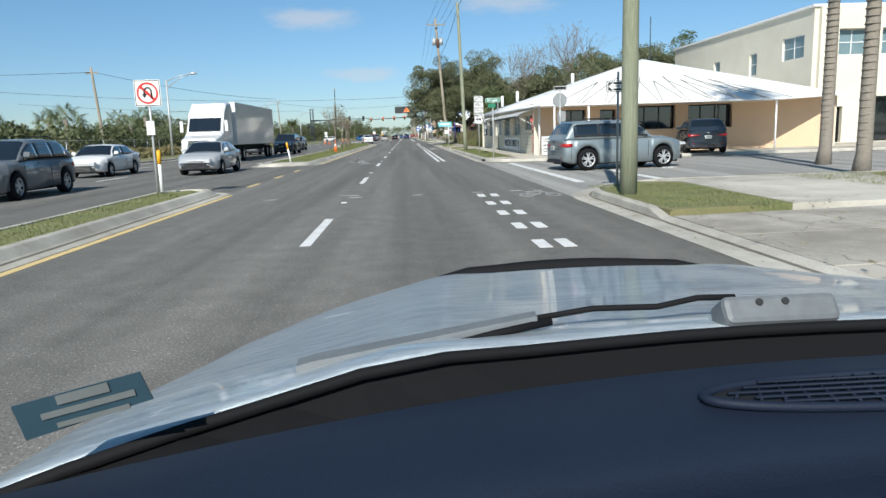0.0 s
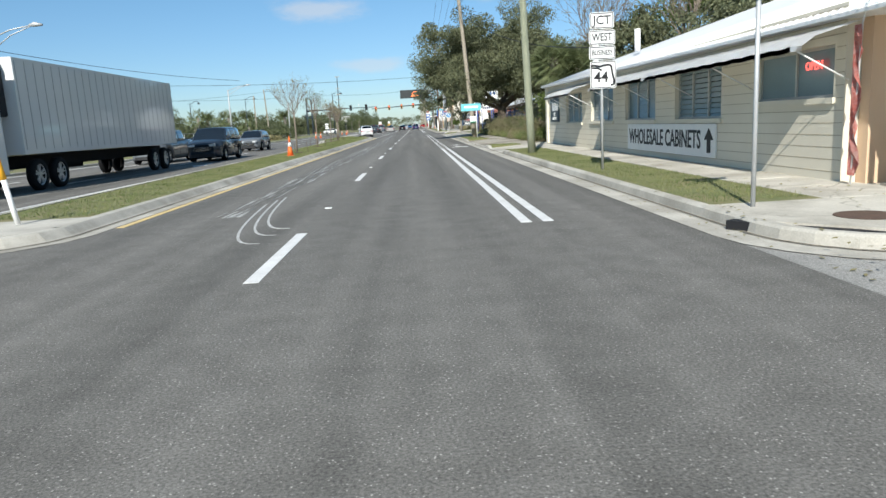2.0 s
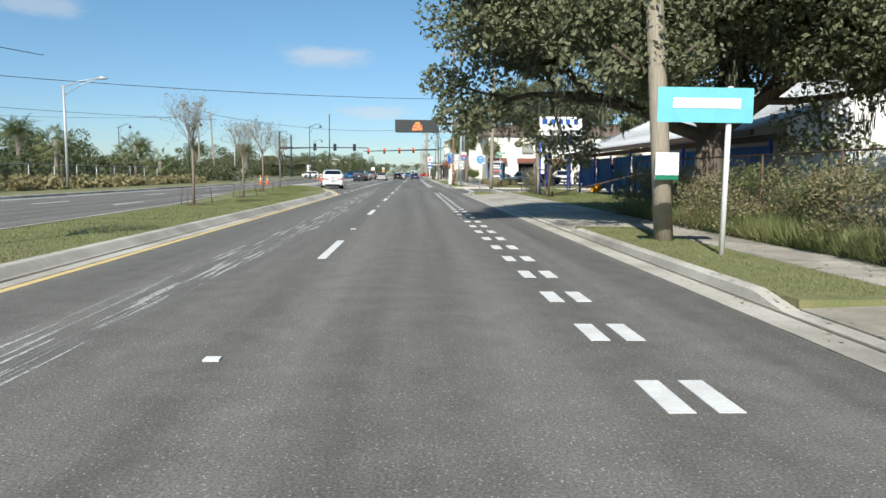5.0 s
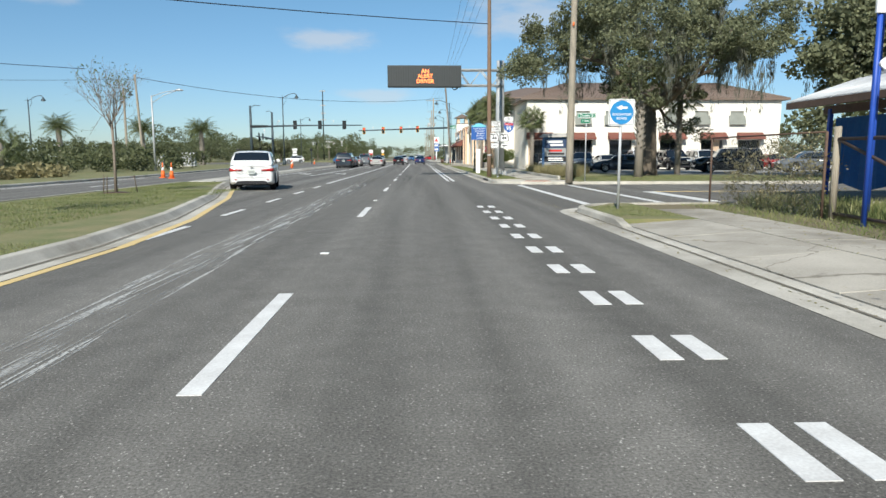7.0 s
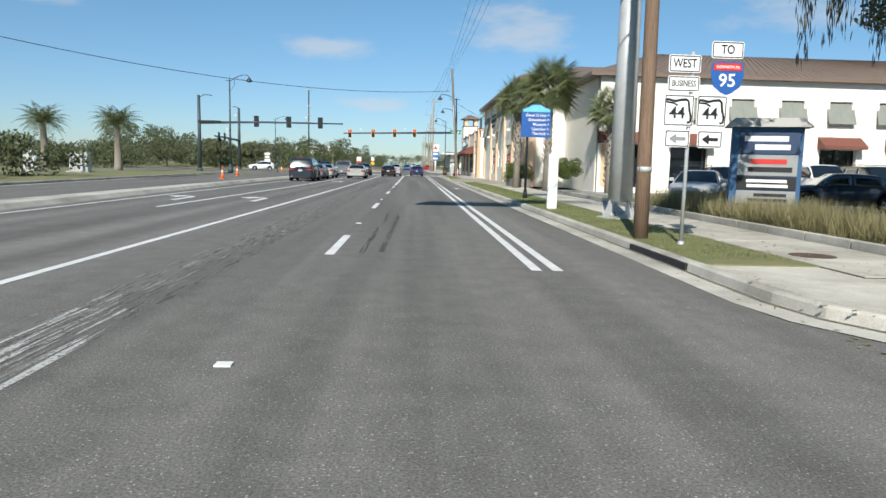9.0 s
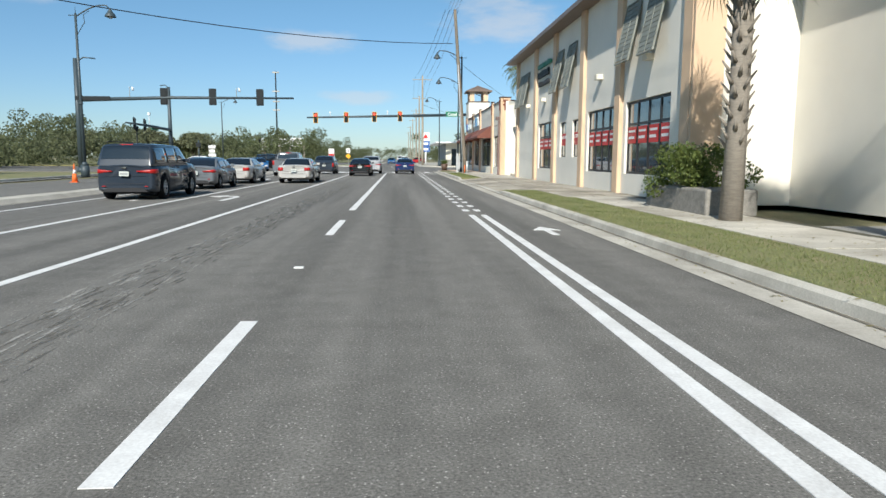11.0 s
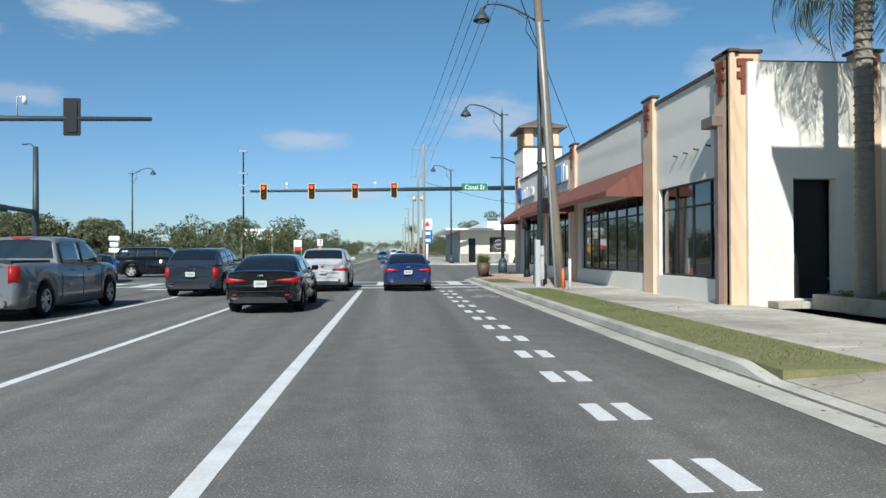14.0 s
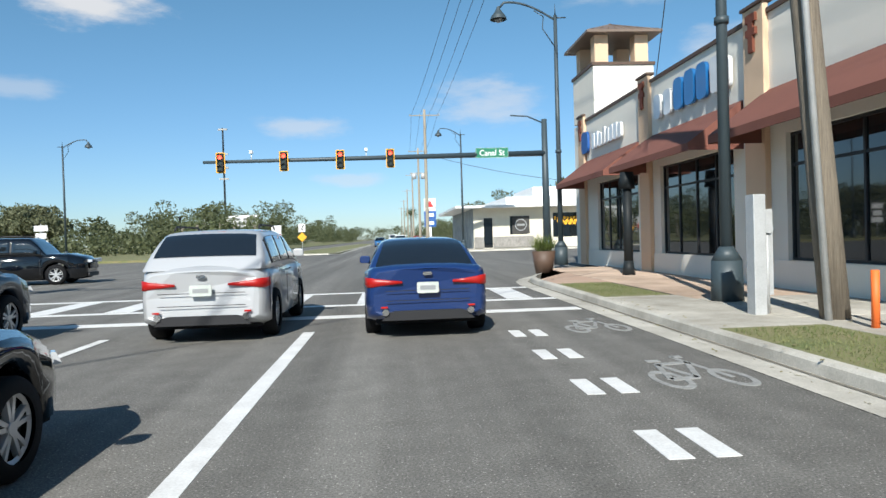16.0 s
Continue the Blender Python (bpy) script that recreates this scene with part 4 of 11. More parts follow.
def wedge_awning(parent, ua, ub, v_top, v_low, out, material, name="awning", drop=0.18, label=""):
    bm = bm_new()
    prof = [(0.0, v_top), (-out, v_low + drop), (-out, v_low), (-out + 0.03, v_low), (-out + 0.03, v_low + drop - 0.02), (-0.0, v_top - 0.06)]
    L = [bm.verts.new((ua, d, z)) for d, z in prof]
    R = [bm.verts.new((ub, d, z)) for d, z in prof]
    n = len(prof)
    for i in range(n):
        bm.faces.new((L[i], L[(i + 1) % n], R[(i + 1) % n], R[i]))
    for row, low in ((L, (ua, -0.0, v_low)), (R, (ub, -0.0, v_low))):
        c_ = bm.verts.new(low)
        bm.faces.new((row[0], row[1], row[2], c_))
    return part(name, bm, material, parent, label)


def letters_as_bars(parent, u, v, w, h, n, material, seed=1, name="letter_shape", d=-0.05, depth=0.1):
    """Blocky shapes in a row that stand for a name on a wall."""
    r = random.Random(seed)
    step = w / n
    for i in range(n):
        bm = bm_new()
        ww, hh = step * r.uniform(0.62, 0.85), h * r.uniform(0.72, 1.0)
        x = u + step * i
        pl = [(x + p, v + hh / 2 + q) for p, q in round_rect(ww, hh, min(ww, hh) * 0.3)]
        fr = [bm.verts.new((p, d - depth, q)) for p, q in pl]
        bk = [bm.verts.new((p, d, q)) for p, q in pl]
        bm.faces.new(fr)
        bm.faces.new(bk[::-1])
        for k in range(len(pl)):
            bm.faces.new((fr[k], bk[k], bk[(k + 1) % len(pl)], fr[(k + 1) % len(pl)]))
        part(name, bm, material, parent)


# one-storey shops with red awnings; u runs from the far corner (y = 249.5) towards the camera's start
shop = thing("shop_building", "cream one-storey shop building with red-brown cloth awnings and black-framed windows", "building", at=pose(8.2, 249.5, 0.0, 0, 0, -90))
U = lambda y: 249.5 - y
W = [(U(225.4), U(221.0)), (U(234.3), U(226.5)), (U(241.0), U(236.5)), (U(247.4), U(242.9))]
bm = bm_new()
holed(bm, 0, 28.7, 0.75, 6.1, 0.0, 0.28, [(a, b, 0.75, 3.42) for a, b in W])
part("wall", bm, WHITE_STUCCO, shop, "cream stucco front wall")
bm = bm_new()
holed(bm, 0, 28.7, 0.1, 0.75, -0.03, 0.28, [])
part("plinth", bm, WHITE_STUCCO, shop, "pale wall base")
bm = bm_new()
holed(bm, 0.283, 16, 0.1, 6.1, -0.28, 0.0, [(1.42, 2.52, 0.3, 3.25), (3.9, 6.2, 1.0, 3.42)])
bm.transform(pose(28.7, 0, 0, 0, 0, 90))
part("wall", bm, WHITE_STUCCO, shop, "cream side wall round the entrance court")
bm = bm_new()
box(bm, 0.0, 0.28, 0.1, 0.28, 14, 6.1)
box(bm, 0.0, 14, 0.1, 28.7, 14.3, 6.1)
part("wall", bm, WHITE_STUCCO, shop, "cream back wall")
bm = bm_new()
box(bm, 0.28, 0.28, 5.5, 28.4, 14, 5.7)
part("roof", bm, GREY_STUCCO, shop, "flat grey roof behind the parapet")
bm = bm_new()
box(bm, -0.05, -0.06, 6.1, 28.76, 0.3, 6.2)
box(bm, 28.4, 0.3, 6.1, 28.76, 14, 6.2)
part("coping", bm, BROWN, shop, "dark thin coping")
ORNAMENT = mat("ornament_brown", (0.20, 0.055, 0.028), 0.8, (0.15, 0.045, 0.025), 8, 60, 0.1)
for y in (221.0, 226.0, 235.3, 242.0, 249.2):
    bm = bm_new()
    u = U(y)
    box(bm, u - 0.42, -0.13, 0.1, u + 0.42, 0.002, 6.35)
    pil = part("pilaster", bm, TAN, shop, "tan pilaster with a cap", 0.015)
    bm = bm_new()
    box(bm, u - 0.47, -0.18, 6.353, u + 0.47, 0.1, 6.43)
    part("cap", bm, BROWN, pil, "dark thin cap", 0.01)
    bm = bm_new()
    box(bm, u - 0.1, -0.19, 5.35, u + 0.1, -0.131, 6.2)
    box(bm, u - 0.2, -0.192, 6.02, u + 0.2, -0.131, 6.2)
    box(bm, u - 0.2, -0.192, 5.72, u + 0.2, -0.131, 5.88)
    part("bracket", bm, ORNAMENT, shop, "rust-brown bracket ornament")
for d0, d1, out in ((-0.13, 0.68, 0.14), (3.0, 3.65, 0.36), (6.8, 7.6, 0.14)):
    bm = bm_new()
    box(bm, 28.703, d0, 0.1, 28.7 + out, d1, 6.35)
    pil = part("pilaster", bm, TAN, shop, "tan pilaster in the entrance court", 0.012)
    bm = bm_new()
    box(bm, 28.6, d0 - 0.05, 6.353, 28.75 + out, d1 + 0.05, 6.43)
    part("cap", bm, BROWN, pil, "dark thin cap", 0.01)
    bm = bm_new()
    m = (d0 + d1) / 2
    uo = 28.702 + out
    box(bm, uo, m - 0.1, 5.35, uo + 0.05, m + 0.1, 6.2)
    box(bm, uo, m - 0.2, 6.02, uo + 0.054, m + 0.2, 6.2)
    box(bm, uo, m - 0.2, 5.72, uo + 0.054, m + 0.2, 5.88)
    part("bracket", bm, ORNAMENT, pil, "rust-brown bracket ornament")
PIPE_MAUVE = mat("pipe_mauve", (0.22, 0.15, 0.13), 0.6, (0.17, 0.12, 0.105), 4, 40, 0.1)
bm = bm_new()
box(bm, 28.36, -0.27, 0.12, 28.56, -0.135, 4.72)
pipe = part("downpipe", bm, PIPE_MAUVE, shop, "brown-mauve square downpipe", 0.012)
bm = bm_new()
box(bm, 27.95, -0.42, 4.6, 28.58, -0.133, 4.86)
part("rain_head", bm, PIPE_MAUVE, pipe, "", 0.015)
for u in (27.6, 26.9, 26.2, 25.5):
    bm = bm_new()
    rod(bm, [(u, 0.0, 4.25), (u, -0.14, 4.28)], 0.025, 6)
    part("bolt", bm, RUST, shop, "rusty bolt of a former awning")
for (a, b), n in zip(W, (4, 7, 4, 4)):
    window_unit(shop, a, b, 0.75, 3.42, n, (2.75,), label="black-framed shop window")
    bm = bm_new()
    box(bm, a - 0.1, 0.3, 0.4, b + 0.1, 2.8, 0.5)
    part("interior_floor", bm, CONCRETE_DARK, shop)
for a, b in ((U(235.0), U(226.5)), (U(241.8), U(236.0)), (U(248.8), U(242.4))):
    wedge_awning(shop, a, b, 4.45, 3.3, 1.35, AWNING, label="red-brown cloth awning")
bm = bm_new()
box(bm, 28.52, 3.9, 1.0, 28.55, 6.2, 3.42)
pane = part("window", bm, GLASS_DARK, shop, "black-framed window")
for d in (3.9, 4.64, 5.38, 6.14):
    bm = bm_new()
    box(bm, 28.555, d, 1.0, 28.63, d + 0.06, 3.42)
    part("mullion", bm, BLACK, pane)
for a, b in ((1.42, 2.52),):
    bm = bm_new()
    box(bm, 28.55, a + 0.01, 0.16, 28.62, b - 0.01, 3.24)
    part("door", bm, BLACK, shop, "black glazed entrance door")
    bm = bm_new()
    rod(bm, [(28.63, b - 0.9, 1.15), (28.68, b - 0.9, 1.15), (28.68, b - 0.9, 1.4), (28.63, b - 0.9, 1.4)], 0.014)
    part("door_handle", bm, CHROME, shop, "steel pull handle")
bm = bm_new()
box(bm, 28.702, 1.0, 0.75, 28.78, 1.2, 1.05)
part("meter_box", bm, BLACK, shop, "small black wall box")
letters_as_bars(shop, U(248.6), 4.75, 1.1, 0.9, 1, SIGN_BLUE, 2, "logo_shape")
letters_as_bars(shop, U(247.4), 4.8, 3.6, 0.7, 8, P_WHITE, 3)
letters_as_bars(shop, U(240.8), 4.85, 1.5, 0.95, 2, P_WHITE, 4)
letters_as_bars(shop, U(239.3), 4.85, 2.2, 0.95, 3, P_BLUE2, 5)
letters_as_bars(shop, U(237.1), 4.85, 1.1, 0.95, 2, P_WHITE, 6)
# corner tower
bm = bm_new()
box(bm, -1.0, -0.03, 0.1, -0.003, 2.45, 6.1)
box(bm, -1.0, -0.03, 6.203, 2.0, 2.45, 8.15)
part("tower", bm, WHITE_STUCCO, shop, "pale tower over the corner")
bm = bm_new()
box(bm, -1.06, -0.09, 8.153, 2.06, 2.51, 8.27)
part("tower_coping", bm, BROWN, shop, "dark thin coping")
for cx in (-0.85, 1.3):
    for cy in (0.1, 1.75):
        bm = bm_new()
        box(bm, cx, cy, 8.273, cx + 0.55, cy + 0.55, 9.4)
        part("belfry_pier", bm, TAN, shop, "square tan pier of the open belfry")
bm = bm_new()
eaves = ((-1.3, -0.33), (2.3, -0.33), (2.3, 2.75), (-1.3, 2.75))
a = [bm.verts.new((p, q, 9.4)) for p, q in eaves]
c = [bm.verts.new((p, q, 9.5)) for p, q in eaves]
t = bm.verts.new((0.5, 1.2, 10.25))
bm.faces.new(a[::-1])
for i in range(4):
    bm.faces.new((a[i], a[(i + 1) % 4], c[(i + 1) % 4], c[i]))
    bm.faces.new((c[i], c[(i + 1) % 4], t))
roof = part("tower_roof", bm, ROOF_METAL, shop, "brown metal pyramid roof")
bm = bm_new()
for k in range(9):
    f = (k + 0.5) / 9
    for (p0, q0), (p1, q1) in zip(eaves, eaves[1:] + eaves[:1]):
        e0 = Vector((p0 + (p1 - p0) * f, q0 + (q1 - q0) * f, 9.51))
        rod(bm, [e0, e0.lerp(Vector((0.5, 1.2, 10.26)), 1 - abs(2 * f - 1))], 0.015, 4)
part("roof_seam", bm, ROOF_METAL, roof)

# two-storey plaza building
plaza = thing("plaza_building", "two-storey cream plaza building with tan pilasters and brown metal roof", "building", at=pose(8.4, 214.2, 0.0, 0, 0, -90))
U = lambda y: 214.2 - y
PW = [(U(190.5), U(186.2)), (U(195.8), U(191.8)), (U(206.8), U(203.0))]
PN = [(U(198.5), U(197.3)), (U(201.1), U(199.8))]
END = U(175.2)
MAIN, NOTCH, WING = U(184.4), 3.0, 7.25  # end of the main block, depth of the corner notch, eaves of the south wing
bm = bm_new()
holed(bm, 0, MAIN, 0.1, 8.1, 0.0, 0.3, [(a, b, 0.9, 3.55) for a, b in PW] + [(a, b, 1.55, 3.35) for a, b in PN])
part("wall", bm, WHITE_STUCCO, plaza, "cream stucco street wall")
SW = [(x - 8.4, x - 8.4 + 1.45, 4.75, 6.1) for x in (16.6, 19.7, 22.9, 26.0, 29.2, 33.0)] + [(x - 8.4, x - 8.4 + 2.4, 0.45, 3.1) for x in (11.6, 16.0, 20.2, 25.6, 30.0, 34.0)]
bm = bm_new()
holed(bm, NOTCH, 30.0, 0.1, WING, -0.3, 0.0, SW)
bm.transform(pose(END, 0, 0, 0, 0, 90))
part("wall", bm, WHITE_STUCCO, plaza, "cream wall towards the car park")
bm = bm_new()
box(bm, MAIN - 0.3, 0.303, 0.1, MAIN, 29.7, 8.1)
part("wall", bm, WHITE_STUCCO, plaza, "cream wall in the corner notch")
bm = bm_new()
box(bm, MAIN + 0.003, NOTCH, 0.1, END - 0.303, NOTCH + 0.3, WING)
part("wall", bm, WHITE_STUCCO, plaza, "cream side wall of the wing")
bm = bm_new()
box(bm, 0.0, 0.303, 0.1, 0.3, 29.7, 8.1)
box(bm, 0.0, 29.7, 0.1, MAIN, 30.0, 8.1)
box(bm, MAIN + 0.003, 29.7, 0.1, END - 0.303, 30.0, WING)
part("wall", bm, WHITE_STUCCO, plaza, "cream back wall")
bm = bm_new()
box(bm, 0.31, 0.31, 4.05, MAIN - 0.31, 29.6, 4.2)
box(bm, MAIN + 0.01, NOTCH + 0.31, 4.05, END - 0.31, 29.6, 4.2)
part("floor_slab", bm, GREY_STUCCO, plaza)
bm = bm_new()
e = 0.75
for u0, u1, d0, z, top in ((-e, MAIN + e, -e, 8.1, 9.9), (MAIN - 4.0, END + e, NOTCH - e, WING, 9.55)):
    lo = [bm.verts.new(p) for p in ((u0, d0, z), (u1, d0, z), (u1, 30 + e, z), (u0, 30 + e, z))]
    hi = [bm.verts.new(p) for p in ((u0, d0, z + 0.2), (u1, d0, z + 0.2), (u1, 30 + e, z + 0.2), (u0, 30 + e, z + 0.2))]
    rd = [bm.verts.new(p) for p in ((u0 + 5.7, d0 + 5.9, top), (u1 - 5.7, d0 + 5.9, top), (u1 - 5.7, 25, top), (u0 + 5.7, 25, top))]
    bm.faces.new(lo[::-1])
    for i in range(4):
        j = (i + 1) % 4
        bm.faces.new((lo[i], lo[j], hi[j], hi[i]))
        bm.faces.new((hi[i], hi[j], rd[j], rd[i]))
    bm.faces.new(rd)
part("roof", bm, ROOF_METAL, plaza, "brown standing-seam metal roof with deep eaves")
bm = bm_new()
for k in range(64):
    f = k / 63
    rod(bm, [(END + e, NOTCH - e + (27 + 2 * e) * f, WING + 0.21), (END + e - 5.7, NOTCH - e + 5.9 + 16.9 * f, 9.57)], 0.025, 4)
part("roof_seam", bm, ROOF_METAL, plaza)
bm = bm_new()
for k in range(64):
    f = k / 63
    rod(bm, [(-e + (MAIN + 2 * e) * f, -e, 8.31), (5.0 + (MAIN - 10) * f, 5.2, 9.92)], 0.02, 4)
part("roof_seam", bm, ROOF_METAL, plaza)
for (a, b), n in zip(PW, (4, 4, 3)):
    w = window_unit(plaza, a, b, 0.9, 3.55, n, (2.72,), frame=0.09, pm=GLASS_PALE, label="large black-framed window")
for a, b in PN:
    window_unit(plaza, a, b, 1.55, 3.35, 1, (), pm=GLASS_PALE, label="narrow black-framed window")
for y in (184.8, 191.15, 196.5, 202.2, 207.5, 213.9):
    bm = bm_new()
    u = U(y)
    box(bm, u - 0.32, -0.16, 0.1, u + 0.32, 0.002, 8.1)
    part("pilaster", bm, TAN, plaza, "tan pilaster", 0.015)
bm = bm_new()
box(bm, MAIN - 0.02, -0.16, 0.1, MAIN + 0.12, 0.75, 8.1)
part("pilaster", bm, TAN, plaza, "tan corner pilaster", 0.015)
for x in (11.5, 15.2, 24.2, 31.5, 37.8):
    bm = bm_new()
    box(bm, END - 0.002, x - 8.4 - 0.1, 0.1, END + 0.14, x - 8.4 + 0.55, WING)
    part("pilaster", bm, TAN, plaza, "tan pilaster", 0.015)


def louvre(parent, m, w, h):
    """A tilted slatted sunshade over an upper window."""
    bm = bm_new()
    ring_frame(bm, 0, 0, w, h, 0.05, -0.03, 0.03)
    bm.transform(m)
    sh = part("shutter", bm, SHUTTER, parent, "grey slatted sunshade")
    bm = bm_new()
    box(bm, w / 2 - 0.03, -0.029, 0.05, w / 2 + 0.03, 0.029, h - 0.05)
    bm.transform(m)
    part("centre_bar", bm, SHUTTER, sh)
    for k in range(1, 13):
        bm = bm_new()
        z = h * k / 13
        box(bm, 0.05, -0.015, z - 0.06, w - 0.05, 0.015, z + 0.085)
        bm.transform(m)
        part("slat", bm, SHUTTER, sh)


for y in (213.0, 211.3, 202.0, 199.4, 190.6, 188.2):
    louvre(plaza, pose(U(y), -0.48, 4.9, -12, 0, 0), 1.5, 2.2)
for ua, ub, va, vb in SW:
    if va > 4:
        bm = bm_new()
        box(bm, END - 0.2, ua, va, END - 0.14, ub, vb)
        part("window", bm, GLASS_SHOP, plaza, "dark upper window")
        louvre(plaza, pose(END + 0.62, ua - 0.15, 4.7, 0, 0, 90) @ pose(0, 0, 0, 0, 0, 0) @ pose(0, 0, 0, -20, 0, 0), ub - ua + 0.3, 1.55)
    else:
        bm = bm_new()
        box(bm, END - 0.2, ua, va, END - 0.14, ub, vb)
        part("window", bm, GLASS_SHOP, plaza, "dark shop front")
        bm = bm_new()
        for q in (ua + 0.03, (ua + ub) / 2, ub - 0.03):
            box(bm, END - 0.138, q - 0.04, va, END - 0.06, q + 0.04, vb)
        part("window_frame", bm, BLACK, plaza)
        ob = wedge_awning(plaza, ua - 0.2, ub + 0.2, 4.1, 3.15, 1.1, AWNING, label="red-brown cloth awning")
        ob.data.transform(pose(END, 0, 0, 0, 0, 90))
for y in (209.8, 205.0, 193.8, 188.0):
    bm = bm_new()
    u = U(y)
    plate(bm, [(-0.22, 0), (0.22, 0), (0.16, 0.22), (-0.16, 0.22)], 0.28, pose(u, 0, 4.75))
    part("wall_lamp", bm, CREAM, plaza, "small cream wall sconce", 0.02)
letters_as_bars(plaza, U(206.6), 6.75, 3.6, 0.3, 11, SIGN_GREEN, 11)
letters_as_bars(plaza, U(206.6), 6.2, 3.0, 0.42, 8, INK, 12)
letters_as_bars(plaza, U(206.3), 5.7, 2.9, 0.32, 9, INK, 13)
for (a, b), n in zip(PW, (4, 4, 3)):
    for i in range(n):
        bm = bm_new()
        x0 = a + (b - a) * i / n + 0.12
        x1 = a + (b - a) * (i + 1) / n - 0.12
        box(bm, x0, 0.086, 2.02, x1, 0.096, 2.62)
        part("banner", bm, SIGN_RED, plaza, "red printed window banner")
        for k in range(2):
            bm = bm_new()
            box(bm, x0 + 0.07, 0.08, 2.42 - 0.24 * k, x1 - 0.07 - 0.1 * k, 0.0855, 2.5 - 0.22 * k)
            part("writing_bar", bm, SIGN_WHITE, plaza)
for (a, b), words in zip(PN, ("COPIES", "NOTARY")):
    bm = bm_new()
    box(bm, a + 0.1, 0.086, 2.15, b - 0.1, 0.096, 2.75)
    part("banner", bm, SIGN_RED, plaza, "red printed window banner")
    text_part(words, 0.24, SIGN_WHITE, plaza, facing((a + b) / 2, 0.083, 2.55), width=b - a - 0.3)

# long low building on the corner, white metal roof
low = thing("corner_building", "long low cream block building with white corrugated metal roof", "building", at=pose(7.1, 62.7, 0.0, 0, 0, -90))
U = lambda y: 62.7 - y
LW = [(U(61.6), U(59.7), 1.2, 2.35, "sign"), (U(58.3), U(55.35), 1.15, 2.4, 3), (U(53.9), U(50.9), 1.2, 2.42, 3), (U(49.5), U(46.7), 1.2, 2.45, 3), (U(45.2), U(42.45), 1.2, 2.4, 3), (U(40.9), U(38.3), 1.5, 2.35, 2)]
bm = bm_new()
holed(bm, 0, U(38.0), 0.1, 2.95, 0.0, 0.25, [w[:4] for w in LW[1:]])
part("wall", bm, CREAM, low, "cream painted block wall")
bm = bm_new()
for k in range(14):
    z = 0.28 + 0.2 * k
    holed(bm, 0.02, U(38.02), z, z + 0.012, -0.004, 0.0, [(w[0] - 0.05, w[1] + 0.05, w[2], w[3]) for w in LW])
part("block_joint", bm, mat("joint", (0.42, 0.36, 0.26), 0.95), low)
SH = [(8.5 - 7.1, 9.95 - 7.1, 1.54, 2.52), (10.75 - 7.1, 11.65 - 7.1, 0.15, 2.5), (12.5 - 7.1, 15.0 - 7.1, 1.35, 2.62), (15.7 - 7.1, 18.2 - 7.1, 1.35, 2.62)]
bm = bm_new()
holed(bm, 0.253, 17.0, 0.1, 2.95, -0.25, 0.0, SH)
bm.transform(pose(U(38.0), 0, 0, 0, 0, 90))
part("wall", bm, TAN, low, "tan block wall under the porch roof")
bm = bm_new()
box(bm, 0.0, 0.253, 0.1, 0.25, 17, 2.95)
box(bm, 0.0, 17, 0.1, U(38.0), 17.25, 2.95)
box(bm, 0.3, 0.3, 2.8, U(38.3), 16.9, 2.9)
part("wall", bm, CREAM, low, "cream back walls and flat ceiling")
for a, b, c, d, n in LW[1:]:
    window_unit(low, a, b, c, d, n, (), fm=mat("window_frame_pale", (0.5, 0.5, 0.46), 0.6), pm=BLIND, blinds=(n == 3), label="jalousie window with blue-green slats", frame=0.05)
    bm = bm_new()
    box(bm, a - 0.08, -0.06, c - 0.1, b + 0.08, 0.1, c)
    part("sill", bm, CREAM, low)
    bm = bm_new()
    box(bm, a, 0.2, c, b, 0.24, d)
    part("pane", bm, GLASS_DARK, low)
for i, (a, b, c, d) in enumerate(SH):
    o = window_unit(low, a, b, c, d, (2, 1, 3, 3)[i], (), fm=BLACK, pm=GLASS_DARK, label="dark shop window" if i != 1 else "glazed shop door", frame=0.06)
    for ob in (o, *o.children):
        ob.data.transform(pose(U(38.0), 0, 0, 0, 0, 90))
neon = glow("neon_red", (0.9, 0.12, 0.10), 1.2)
text_part("OPEN", 0.2, neon, low, facing(U(39.0), 0.07, 2.05), 0.008)
# roof: west slope, south hip, ridge
bm = bm_new()
xa, xb, ya, yb = -0.2, U(34.6), -0.28, 17.6
eave = [bm.verts.new(p) for p in ((xa, ya, 2.98), (xb, ya, 2.72), (xb, 12.2, 2.72), (U(37.5), 17.6, 2.98), (xa, 17.6, 2.98))]
low_e = [bm.verts.new((v.co.x, v.co.y, v.co.z - 0.06)) for v in eave]
r1, r2 = bm.verts.new((6.0, 7.4, 5.4)), bm.verts.new((U(41.2), 7.2, 5.45))
bm.faces.new((eave[0], eave[1], r2, r1))
bm.faces.new((eave[1], eave[2], r2))
bm.faces.new((eave[2], eave[3], r2))
bm.faces.new((eave[3], eave[4], r1, r2))
bm.faces.new((eave[4], eave[0], r1))
bm.faces.new(low_e)
for i in range(5):
    bm.faces.new((eave[i], low_e[i], low_e[(i + 1) % 5], eave[(i + 1) % 5]))
part("roof", bm, WHITE_METAL, low, "white metal hip roof")
bm = bm_new()
n = 130
for k in range(n):
    f = (k + 0.5) / n
    p0 = Vector((xa, ya, 2.99)).lerp(Vector((xb, ya, 2.73)), f)
    p1 = Vector((6.0, 7.4, 5.41)).lerp(Vector((U(41.2), 7.2, 5.46)), f)
    rod(bm, [p0 - (p1 - p0) * 0.003, p1], 0.022, 4)
part("roof_rib", bm, WHITE_METAL, low)
